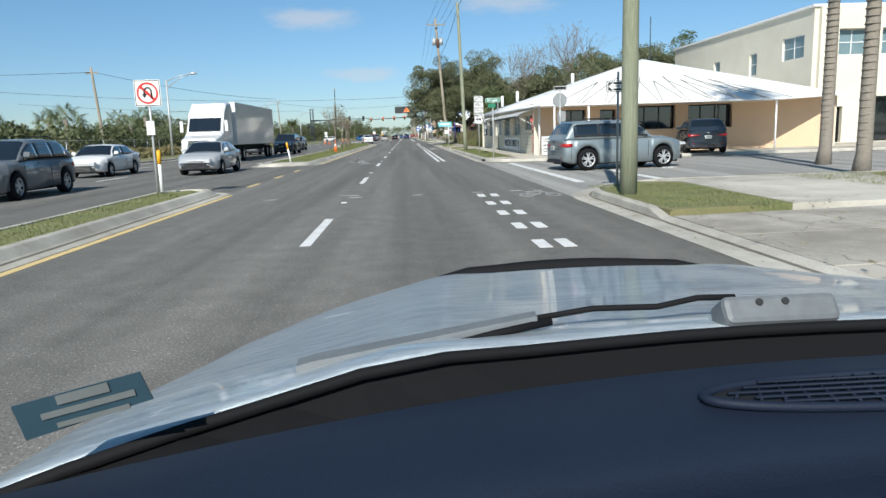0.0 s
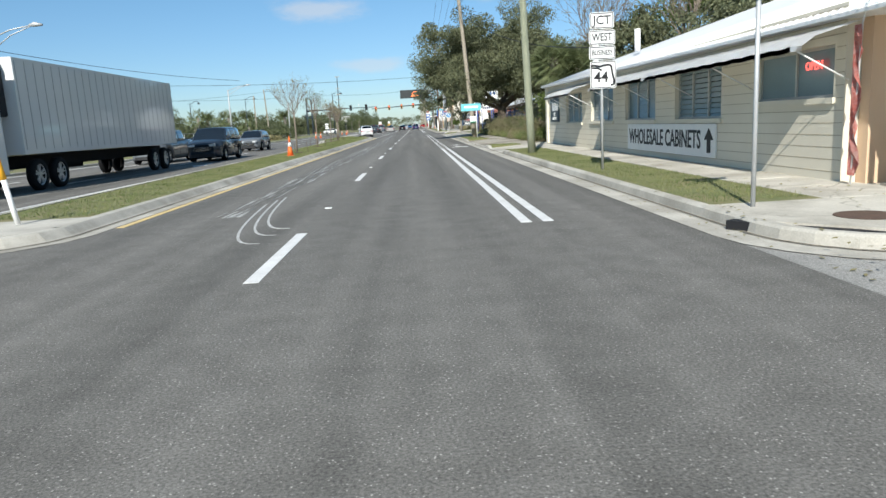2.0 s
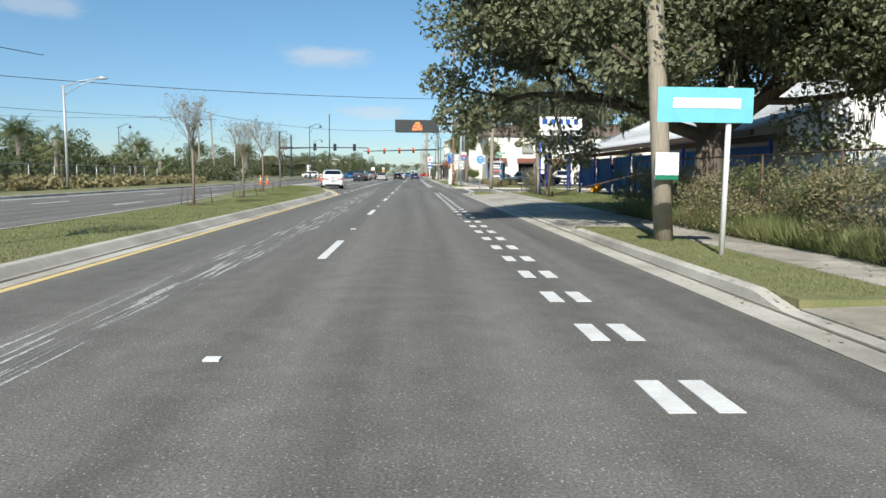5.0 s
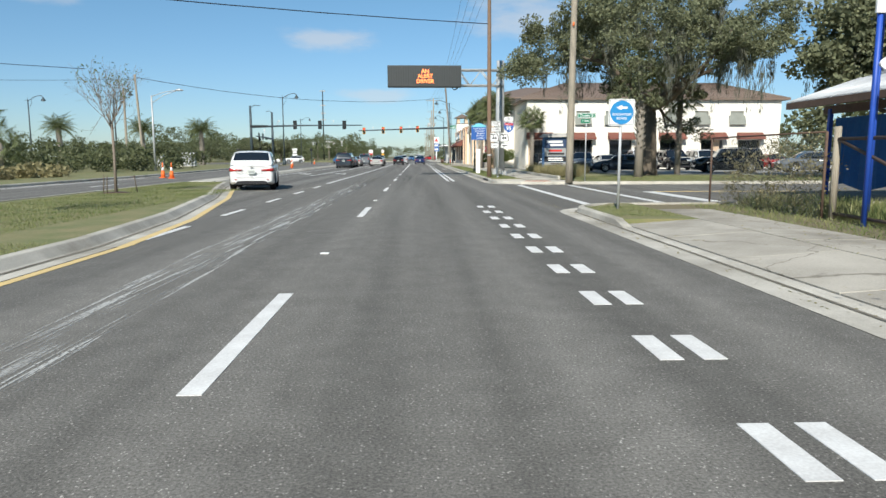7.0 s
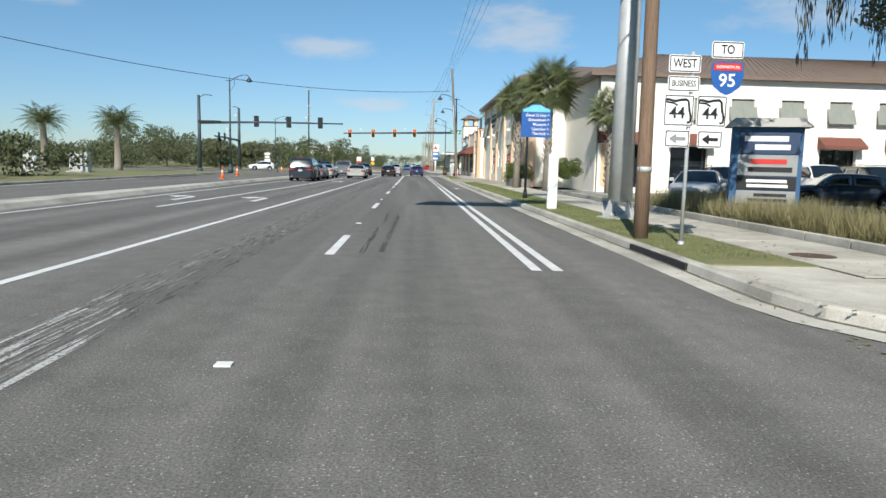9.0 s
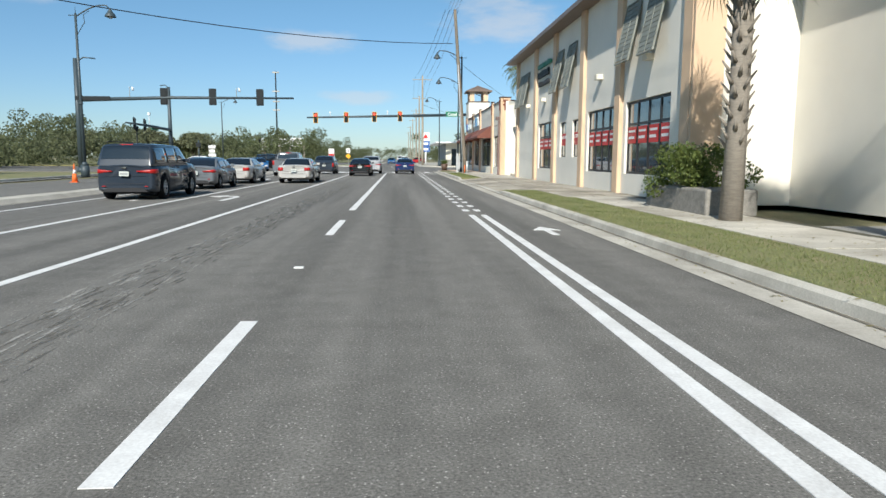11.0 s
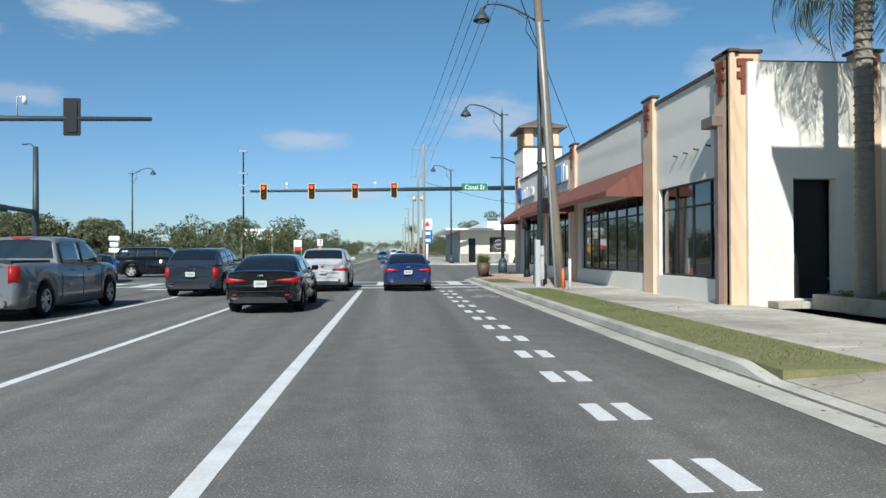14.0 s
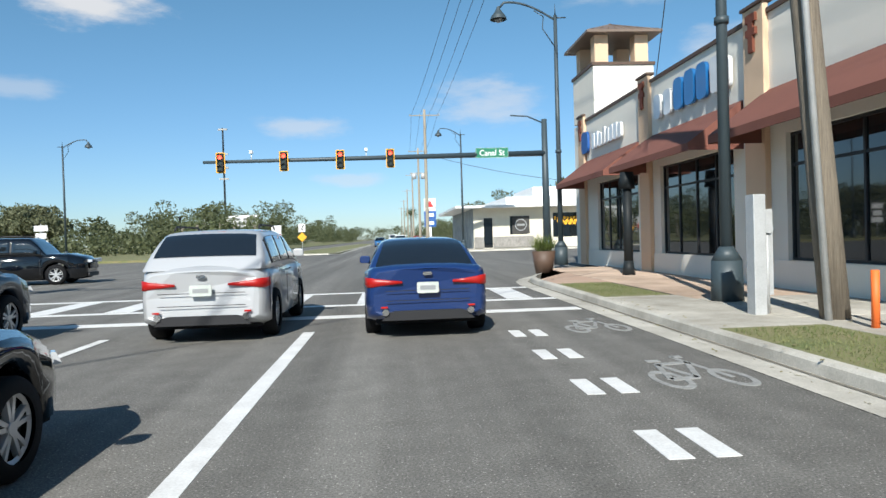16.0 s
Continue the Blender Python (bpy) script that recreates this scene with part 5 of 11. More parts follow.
for k in range(9):
    bm = bm_new()
    f = (k + 0.5) / 9
    p0 = Vector((xb, ya, 2.74)).lerp(Vector((xb, 12.2, 2.74)), f)
    rod(bm, [p0, p0.lerp(Vector((U(41.2), 7.2, 5.47)), 0.45 + 0.1 * (k % 2))], 0.03, 4)
    part("roof_batten", bm, GREY_STUCCO, low)
    bm = bm_new()
    rod(bm, [p0.lerp(Vector((U(41.2), 7.2, 5.47)), 0.45), p0 + Vector((0.0, 1.2, 0.02))], 0.02, 4)
    part("roof_batten", bm, GREY_STUCCO, low)
for y, dd, hgt in ((56.5, 0.9, 0.75), (53.2, 1.6, 0.7), (47.5, 4.5, 0.6)):
    bm = bm_new()
    tube(bm, (U(y), dd, 3.2 + dd * 0.3), (U(y), dd, 3.3 + dd * 0.3 + hgt), 0.11, n=10)
    part("vent_pipe", bm, WHITE_METAL, low, "white roof vent pipe")
for y, dd in ((34.7, 0.45), (34.7, 2.2), (36.6, 0.05), (34.8, 12.0)):
    bm = bm_new()
    tube(bm, (U(y), dd, 0.14), (U(y), dd, 2.68), 0.05, n=10)
    part("post", bm, WHITE_METAL, low, "slim white porch post")
for a, b in ((U(58.7), U(53.6)), (U(50.6), U(37.6))):
    bm = bm_new()
    n = 40
    pr = []
    for k in range(n + 1):
        u = a + (b - a) * k / n
        z = 0.02 * (k % 2)
        pr.append([bm.verts.new((u, d, zz + z)) for d, zz in ((-0.02, 2.62), (-0.75, 2.42), (-0.95, 2.28), (-0.95, 2.2))])
    for p, q in zip(pr, pr[1:]):
        for i in range(3):
            bm.faces.new((p[i], q[i], q[i + 1], p[i + 1]))
    bmesh.ops.solidify(bm, geom=bm.faces[:], thickness=0.02)
    part("awning", bm, WHITE_METAL, low, "white corrugated metal awning")
    for k in range(5):
        bm = bm_new()
        u = a + (b - a) * (k + 0.1) / 4.2
        rod(bm, [(u, 0, 1.75), (u, -0.9, 2.25)], 0.014, 6)
        part("awning_stay", bm, WHITE_METAL, low)
bm = bm_new()
rod(bm, [(U(52.2), -0.06, 0.15), (U(52.2), -0.06, 3.6), (U(52.2), 0.25, 3.75)], 0.04, 8)
rod(bm, [(U(52.4), -0.05, 2.7), (U(62.2), -0.05, 2.66)], 0.03, 6)
part("conduit", bm, GALV, low, "service mast and conduit")
bm = bm_new()
box(bm, U(49.1), -0.05, 0.3, U(42.6), -0.01, 1.08)
part("sign", bm, SIGN_WHITE, low, "white banner lettered in black")
text_part("WHOLESALE CABINETS", 0.62, INK, low, facing((U(49.1) + U(43.2)) / 2, -0.055, 0.69), width=5.5)
bm = bm_new()
plate(bm, [(-0.1, -0.28), (0.1, -0.28), (0.1, 0.02), (0.26, 0.02), (0, 0.3), (-0.26, 0.02), (-0.1, 0.02)], 0.006, pose(U(42.95), -0.052, 0.69))
part("arrow", bm, INK, low)
bm = bm_new()
box(bm, U(61.62), -0.06, 1.2, U(59.7), -0.01, 2.35)
part("sign", bm, mat("slate_sign", (0.05, 0.075, 0.085), 0.6), low, "slate-grey painted dry cleaning sign")
letters_as_bars(low, U(61.1), 1.72, 1.4, 0.42, 5, SIGN_WHITE, 21, "script_shape", -0.06, 0.008)
text_part("DRY", 0.22, SIGN_WHITE, low, facing(U(60.65), -0.064, 1.56))
text_part("CLEANING", 0.2, SIGN_WHITE, low, facing(U(60.65), -0.064, 1.36), width=1.05)
bm = bm_new()
box(bm, 0.0, -0.1, 0.1, 0.35, 0.0, 2.9)
part("corner_pier", bm, CREAM, low)
xs = U(38.0)
bm = bm_new()
box(bm, xs + 0.005, 8.57 - 7.1, 0.66, xs + 0.05, 10.0 - 7.1, 1.47)
part("sign", bm, SIGN_NAVY, low, "navy sign lettered in white")
text_part("DRY", 0.36, SIGN_WHITE, low, pose(xs + 0.055, 8.95 - 7.1, 1.24, 90, 0, 90), width=0.6)
text_part("CLEANING", 0.36, SIGN_WHITE, low, pose(xs + 0.055, 9.28 - 7.1, 0.9, 90, 0, 90), width=1.3)
bm = bm_new()
rod(bm, [(xs + 0.06, 9.35 - 7.1, 1.16), (xs + 0.06, 9.6 - 7.1, 1.3), (xs + 0.06, 9.85 - 7.1, 1.16), (xs + 0.06, 9.35 - 7.1, 1.16)], 0.012, 6)
part("hanger_shape", bm, SIGN_WHITE, low)
for k in range(6):
    bm = bm_new()
    box(bm, xs + 0.002, 7.75 - 7.1, 2.12 - 0.19 * k, xs + 0.02, 7.92 - 7.1, 2.25 - 0.19 * k)
    part("letter_shape", bm, INK, low)
text_part("OPEN", 0.14, glow("neon_red", (1.0, 0.08, 0.05), 2.0), low, pose(xs - 0.1, 8.75 - 7.1, 2.25, 90, 0, 90))

# beige two-storey building behind it
beige = thing("beige_building", "two-storey beige stucco building with small sash windows and flat parapet", "building", at=pose(26.0, 66.0, 0.0, 0, 0, -90))
BW = [(3.0, 4.2, 5.0, 6.6), (8.5, 9.6, 5.0, 6.6), (14.5, 15.6, 5.0, 6.6), (19.0, 21.6, 5.6, 7.1)]
bm = bm_new()
holed(bm, 0, 22.6, 0.1, 8.6, 0.0, 0.3, BW)
part("wall", bm, CREAM, beige, "beige stucco side wall")
SB = [(1.5, 3.6, 5.6, 7.2), (4.3, 6.4, 5.6, 7.2), (9, 11.2, 5.6, 7.2), (13, 15, 5.6, 7.2), (1.0, 2.0, 0.15, 2.4), (3.6, 7.4, 0.15, 3.0), (10, 14, 0.15, 3.0)]
bm = bm_new()
holed(bm, 0.303, 26, 0.1, 8.6, -0.3, 0.0, SB)
bm.transform(pose(22.6, 0, 0, 0, 0, 90))
part("wall", bm, CREAM, beige, "beige stucco front wall")
bm = bm_new()
box(bm, 0, 0.303, 0.1, 0.3, 26, 8.6)
box(bm, 0, 26, 0.1, 22.6, 26.3, 8.6)
part("wall", bm, CREAM, beige)
bm = bm_new()
box(bm, 0.3, 0.3, 8.2, 22.3, 26, 8.35)
box(bm, -0.15, -0.15, 8.6, 22.75, 0.35, 8.75)
box(bm, 22.3, 0.35, 8.6, 22.75, 26.3, 8.75)
part("roof", bm, WHITE_METAL, beige, "flat roof with pale coping")
for a, b, c, d in BW:
    window_unit(beige, a, b, c, d, 2 if b - a > 2 else 1, ((c + d) / 2,), fm=P_WHITE, pm=BLIND, label="white sash window", frame=0.06)
for a, b, c, d in SB:
    o = window_unit(beige, a, b, c, d, 2, ((c + d) / 2,) if c > 1 else (), fm=P_WHITE if c > 1 else BLACK, pm=BLIND if c > 1 else GLASS_DARK, label="white sash window" if c > 1 else "dark glazed shop front", frame=0.06)
    for ob in (o, *o.children):
        ob.data.transform(pose(22.6, 0, 0, 0, 0, 90))
bm = bm_new()
box(bm, 8.6, -0.5, 5.0, 9.5, 0.05, 5.6)
part("air_conditioner", bm, P_WHITE, beige, "white window air conditioner", 0.02)
bm = bm_new()
box(bm, 12.5, -1.8, 0.12, 12.56, 0.0, 2.2)
box(bm, 12.5, -1.8, 0.12, 16.5, -1.74, 2.2)
part("screen_fence", bm, WHITE_STUCCO, beige, "pale board screen fence")
bm = bm_new()
box(bm, 12.0, -7.8, 3.0, 16.0, 0.0, 3.12)
part("canopy", bm, WHITE_METAL, beige, "white flat canopy roof")
for u, d in ((12.2, -7.6), (15.8, -7.6)):
    bm = bm_new()
    tube(bm, (u, d, 0.1), (u, d, 3.0), 0.05)
    part("post", bm, WHITE_METAL, beige)

# shop beyond the crossing
corner = thing("deli_building", "low cream corner shop with painted mural wall and thin white roof", "building", at=pose(8.3, 290.0, 0.0) @ Matrix.Diagonal((0.75, 1, 1.25, 1)))
bm = bm_new()
holed(bm, 0, 22, 0.1, 3.6, 0.0, 0.3, [(1.4, 2.6, 0.15, 2.6), (5.0, 7.4, 1.2, 2.7), (11, 15.5, 0.9, 2.9)])
part("wall", bm, CREAM, corner, "cream wall")
bm = bm_new()
holed(bm, 0.3, 24, 0.1, 3.6, -0.3, 0, [])
bm.transform(pose(0, 0, 0, 0, 0, 90))
part("wall", bm, mat("mural", (0.45, 0.47, 0.46), 0.9, (0.12, 0.16, 0.19), 0.9, 5, 0.1), corner, "grey mural side wall")
bm = bm_new()
box(bm, -2.6, -1.6, 3.4, 22.5, 24, 3.6)
part("roof", bm, WHITE_METAL, corner, "thin white flat roof with deep overhang")
bm = bm_new()
box(bm, 5, 2, 3.6, 22, 22, 4.4)
box(bm, 10, 6, 4.4, 22, 18, 5.4)
part("roof_upper", bm, WHITE_METAL, corner)
for a, b, c, d in ((1.4, 2.6, 0.15, 2.6), (5.0, 7.4, 1.2, 2.7), (11, 15.5, 0.9, 2.9)):
    bm = bm_new()
    box(bm, a, 0.1, c, b, 0.15, d)
    part("window", bm, GLASS_DARK, corner, "dark window")
for a, n in ((11.3, 8), (11.8, 6), (12.2, 6)):
    letters_as_bars(corner, a, 2.35 - 0.5 * (a - 11.3), 3.6, 0.26, n, YELLOW, int(a * 10), "letter_shape", 0.09, 0.01)

STONE_BASE = mat("veneer_stone", (0.36, 0.34, 0.31), 0.9, (0.18, 0.17, 0.155), 5, 30, 0.6)
DARK_BOARD = mat("dark_board", (0.035, 0.033, 0.03), 0.6, (0.06, 0.055, 0.05), 2, 40, 0.1)
for x0, x1, z0, z1 in ((0.05, 1.35, 0.15, 1.05), (2.65, 8.2, 0.15, 1.05)):
    bm = bm_new()
    box(bm, x0, -0.11, z0, x1, -0.004, z1)
    part("stone_base", bm, STONE_BASE, corner, "grey stone veneer base", 0.02)
bm = bm_new()
box(bm, 5.3, -0.09, 1.25, 7.7, -0.004, 2.7)
o = part("sign_board", bm, DARK_BOARD, corner, "dark round-logo board", 0.01)
bm = bm_new()
for k in range(24):
    a0, a1 = 2 * math.pi * k / 24, 2 * math.pi * (k + 1) / 24
    bm.faces.new([bm.verts.new((6.5 + r_ * 1.33 * math.cos(a_), -0.096, 1.98 + r_ * 0.8 * math.sin(a_))) for r_, a_ in ((0.62, a0), (0.62, a1), (0.52, a1), (0.52, a0))])
part("logo_ring", bm, SIGN_GREY, o)
bar_part(o, SIGN_GREY, facing(6.5, -0.096, 1.98), 1.1, 0.16)
# steel-roofed shed with blue tarps, and pale sheds behind the trees
shed = thing("tarp_shed", "open shed with pale metal roof and blue tarp walls", "shed", at=pose(13.2, 125.0, 0.0, 0, 0, -90))
bm = bm_new()
L0, L1 = 0.0, 30.0
for z0, z1, d0, d1 in ((3.1, 3.9, -1.2, 1.2), (3.9, 6.6, 1.2, 7.0)):
    v = [bm.verts.new(p) for p in ((L0, d0, z0), (L1, d0, z0), (L1, d1, z1), (L0 + (d1 > 2) * 3.0, d1, z1))]
    bm.faces.new(v)
bmesh.ops.solidify(bm, geom=bm.faces[:], thickness=0.05)
for k in range(100):
    u = L0 + (L1 - L0) * k / 99
    rod(bm, [(u, -1.22, 3.13), (u, 1.2, 3.93)], 0.025, 4)
    if u > 3:
        rod(bm, [(u, 1.2, 3.93), (u, 7.0, 6.63)], 0.025, 4)
part("roof", bm, CORRUGATED, shed, "pale corrugated metal roof")
bm = bm_new()
box(bm, L0, -1.25, 2.9, L1, -1.1, 3.1)
box(bm, L0, 0.0, 2.75, L1, 0.12, 3.0)
part("beam", bm, RUST, shed, "dark roof beam")
for k in range(8):
    bm = bm_new()
    u = 0.4 + 4.1 * k
    box(bm, u - 0.06, -0.05, 0.1, u + 0.06, 0.07, 2.9)
    part("post", bm, BLUE_STEEL, shed, "blue steel post")
    if k < 7:
        bm = bm_new()
        rows = []
        for i in range(13):
            uu = u + 0.15 + 3.75 * i / 12
            d = 0.12 + 0.06 * math.sin(i * 1.7 + k)
            rows.append([bm.verts.new((uu, d, 0.45 + 0.1 * math.sin(i * 0.9 + k))), bm.verts.new((uu, d + 0.06 * math.sin(i * 2.3), 1.5)), bm.verts.new((uu, 0.1, 2.6))])
        for p, q in zip(rows, rows[1:]):
            bm.faces.new((p[0], q[0], q[1], p[1]))
            bm.faces.new((p[1], q[1], q[2], p[2]))
        bmesh.ops.solidify(bm, geom=bm.faces[:], thickness=0.02)
        part("tarp", bm, TARP, shed, "sagging blue tarp")
bm = bm_new()
box(bm, L0, 7.0, 0.1, L1, 7.2, 6.3)
part("wall", bm, GREY_STUCCO, shed)
bm = bm_new()
plate(bm, [(0.2, 0.1), (6.99, 0.1), (6.99, 6.45), (1.3, 3.82), (0.2, 3.45)], 0.06, pose(L1 - 0.2, 0, 0, 0, 0, 90))
part("end_wall", bm, WHITE_METAL, shed, "white metal end wall")
pale = thing("white_warehouse", "white metal warehouse behind the overgrown fence", "building", at=pose(22.8, 100.0, 0.0))
bm = bm_new()
holed(bm, 0, 20, 0.1, 3.7, 0.0, 0.25, [(2, 5, 0.1, 3.2), (9, 10.4, 1.2, 2.6)])
part("wall", bm, WHITE_METAL, pale, "white metal wall")
bm = bm_new()
box(bm, 0, 0.25, 0.1, 0.25, 12, 3.7)
box(bm, 0, 12, 0.1, 20, 12.2, 3.7)
part("wall", bm, WHITE_METAL, pale)
bm = bm_new()
for x in (0.0, 19.75):
    plate(bm, [(0.0, 3.703), (12.2, 3.703), (6.0, 6.4)], 0.25, pose(x, 0, 0, 0, 0, 90))
part("gable", bm, WHITE_METAL, pale, "white metal gable end")
bm = bm_new()
v = [bm.verts.new(p) for p in ((-0.4, -0.6, 3.65), (20.4, -0.6, 3.65), (20.4, 6, 6.5), (-0.4, 6, 6.5))]
bm.faces.new(v)
v = [bm.verts.new(p) for p in ((-0.4, 12.8, 3.65), (20.4, 12.8, 3.65), (20.4, 6, 6.5), (-0.4, 6, 6.5))]
bm.faces.new(v[::-1])
bmesh.ops.solidify(bm, geom=bm.faces[:], thickness=0.06)
part("roof", bm, WHITE_METAL, pale, "pale metal roof")
for a, b, c, d in ((2, 5, 0.1, 3.2), (9, 10.4, 1.2, 2.6)):
    bm = bm_new()
    box(bm, a, 0.1, c, b, 0.16, d)
    part("door" if c < 1 else "window", bm, GREY_STUCCO if c < 1 else GLASS_DARK, pale)


# ---- poles, signs, signals ----
def pole(name, x, y, h, r, material, label, lean=(0, 0), group="", category="utility pole"):
    t = thing(name, label, category, group, pose(x, y, 0.1))
    bm = bm_new()
    n = 8
    rod(bm, [(lean[0] * k / n, lean[1] * k / n, h * k / n) for k in range(n + 1)], [r * (1 - 0.32 * k / n) for k in range(n + 1)], 14)
    part("shaft", bm, material, t)
    return t


def crossarm(t, z, x=0.0, w=2.4, material=None, y=0.0):
    bm = bm_new()
    box(bm, x - w / 2, y - 0.06, z - 0.06, x + w / 2, y + 0.06, z + 0.06)
    part("crossarm", bm, material or WOOD_GREY, t, "wooden crossarm")
    for k in range(4):
        bm = bm_new()
        px = x - w / 2 + 0.1 + (w - 0.2) * k / 3
        tube(bm, (px, y, z + 0.06), (px, y, z + 0.26), 0.05, 0.03, 8)
        part("insulator", bm, GREY_STUCCO, t, "grey insulator")


def can(t, x, y, z, r=0.22, h=0.75):
    bm = bm_new()
    tube(bm, (x, y, z), (x, y, z + h), r, r, 14)
    tube(bm, (x, y, z + h), (x, y, z + h + 0.16), 0.05, 0.03, 8)
    part("transformer", bm, GALV, t, "grey transformer can")


UP = "utility poles along the street"
p = pole("utility_pole", 4.4, 13.4, 11.5, 0.17, WOOD_GREEN, "greenish treated wooden pole in the corner grass", group=UP)
p = pole("utility_pole", 4.62, 53.1, 11.0, 0.15, WOOD_GREEN, "greenish treated wooden pole in the verge", (-0.35, 0.2), UP)
p = pole("utility_pole", 5.15, 84.6, 15.0, 0.19, WOOD_GREY, "leaning weathered wooden pole with three transformers", (-1.05, 0.6), UP)
crossarm(p, 14.2, -1.0, 2.2)
for dx in (-0.42, 0.42):
    can(p, -0.84 + dx, 0.4, 11.9)
can(p, -0.84, 0.85, 12.0)
bm = bm_new()
tube(bm, (-0.78, 0.48, 11.6), (-0.86, 0.5, 12.6), 0.2, 0.2, 12)
part("cut_out", bm, RUST, p, "rust-red fuse bracket")
bm = bm_new()
box(bm, -0.32, -0.25, 1.25, 0.14, -0.21, 1.78)
part("small_sign", bm, SIGN_WHITE, p, "small white and green sign")
bm = bm_new()
box(bm, -0.32, -0.256, 1.25, 0.14, -0.251, 1.34)
part("sign_band", bm, SIGN_GREEN, p)
p = pole("utility_pole", 7.6, 137.2, 13.5, 0.19, WOOD_GREY, "pale weathered wooden pole on the corner lawn", (0.1, 0), UP)
bm = bm_new()
tube(bm, (0.0, -0.2, 7.6), (0.0, -0.2, 7.8), 0.05)
part("fuse", bm, ORANGE, p)
p = pole("utility_pole", 4.43, 145.6, 14.5, 0.145, WOOD_BROWN, "red-brown wooden pole at the kerb", (-0.1, 0), UP)
crossarm(p, 14.0, -0.1, 2.4)
bm = bm_new()
tube(bm, (0, 0, 1.35), (0, 0, 1.45), 0.15, 0.15, 14)
part("metal_band", bm, GALV, p)
p = pole("utility_pole", 6.1, 229.7, 15.0, 0.2, WOOD_DARK, "cracked grey wooden pole by the pavement", (-1.05, 0.3), UP)
bm = bm_new()
rod(bm, [(-0.22, -0.18, 0.05), (-0.6, -0.1, 7.5), (-0.75, 0, 10)], 0.05, 8)
part("conduit", bm, GALV, p, "grey metal conduit")
p = pole("utility_pole", 4.9, 315, 19.0, 0.26, WOOD_GREY, "tall grey pole with crossarms", group=UP)
crossarm(p, 18.2, 0, 4.2)
p = pole("utility_pole", 4.9, 340, 17.0, 0.24, WOOD_GREY, "tall grey pole with crossarms", group=UP)
crossarm(p, 16.4, 0, 3.4)
crossarm(p, 12.6, 0, 3.0)
for dx in (-0.8, 0.8):
    can(p, dx, 0, 11.6, 0.4, 1.0)
for y, h in ((385, 17), (440, 17), (500, 17), (570, 17)):
    p = pole("utility_pole", 5.2, y, h, 0.24, WOOD_GREY, "grey pole far down the street", group=UP)
    crossarm(p, h - 0.6, 0, 3)
p = pole("utility_pole", -30.5, 72, 9.0, 0.16, WOOD_GREY, "leaning wooden pole beyond the far verge", (-0.6, 0), UP)
crossarm(p, 8.4, -0.55, 1.2)
p = pole("utility_pole", -33.0, 187.0, 11.0, 0.17, WOOD_GREY, "wooden pole beside the far signal", (-0.5, 0), UP)
p = pole("utility_pole", -37.0, 192.0, 10.0, 0.17, WOOD_GREY, "wooden pole behind the palms", group=UP)
p = pole("tall_mast", -36.9, 376, 27, 0.26, DARK_METAL, "tall dark mast with antenna rows above the trees", category="mast")
for z in (26.5, 21.0, 18.0, 15.5):
    bm = bm_new()
    box(bm, -1.0, -0.2, z, 1.0, 0.2, z + 0.35)
    part("antenna", bm, GREY_STUCCO, p)
p = pole("flood_mast", 17.5, 49.0, 9.0, 0.05, STEEL_BLUE, "thin steel mast on the white roof", category="mast")


def wire(a, b, sag, r=0.012, name="overhead_wire", label="thin dark overhead wire"):
    bm = bm_new()
    a, b = Vector(a), Vector(b)
    n = 14
    rod(bm, [a.lerp(b, k / n) - Vector((0, 0, sag * 4 * (k / n) * (1 - k / n))) for k in range(n + 1)], r, 5)
    return tagged(finish(name, bm, INK), label, "wire", "overhead wires")


for dx in (-1.0, -0.35, 0.35, 1.0):
    wire((4.1 + dx, 85.2, 14.5), (4.35 + dx, 145.6, 14.3), 0.9)
    wire((4.1 + dx, 85.2, 14.5), (4.3 + dx * 0.6, 13.4, 13.2), 1.2)
    wire((4.35 + dx, 145.6, 14.3), (4.75 + dx * 0.4, 229.7, 14.9), 1.0)
    wire((4.75 + dx * 0.6, 229.7, 15.0), (4.9 + dx * 1.8, 315, 18.4), 0.8, 0.018)
    wire((4.9 + dx * 1.8, 315, 18.4), (4.9 + dx * 1.4, 340, 16.6), 0.3, 0.018)
wire((4.2, 85, 10.5), (4.3, 53.2, 10.8), 0.7, 0.02)
wire((4.2, 85, 10.5), (7.05, 52.2, 3.8), 0.9, 0.02)
wire((4.3, 53.2, 10.8), (4.4, 13.4, 11.2), 0.5, 0.02)
wire((-60, 105, 9.5), (4.3, 145.6, 9.4), 1.2, 0.025)
wire((-60, 112, 8.0), (-22, 150, 7.2), 0.6, 0.02)
wire((-62, 150, 8.0), (-33, 187, 10.6), 0.7, 0.02)
wire((-33.5, 187, 10.8), (4.8, 229.7, 12.0), 1.6, 0.03, "signal_cable")
wire((-70, 60, 9.0), (-30.9, 72, 8.6), 0.6, 0.02)
wire((-30.9, 72, 8.6), (-20, 110, 7.6), 0.5, 0.02)
wire((4.6, 229.6, 11.0), (30, 300, 9.0), 1.0, 0.02)
wire((4.9, 315, 13.0), (30, 300, 7.0), 1.0, 0.03)
wire((7.6, 137.2, 12.8), (30, 118, 9.5), 0.8, 0.02)


def post(t, x, y, z0, z1, r=0.03, material=None, label=""):
    bm = bm_new()
    tube(bm, (x, y, z0), (x, y, z1), r, n=10)
    return part("post", bm, material or GALV, t, label)


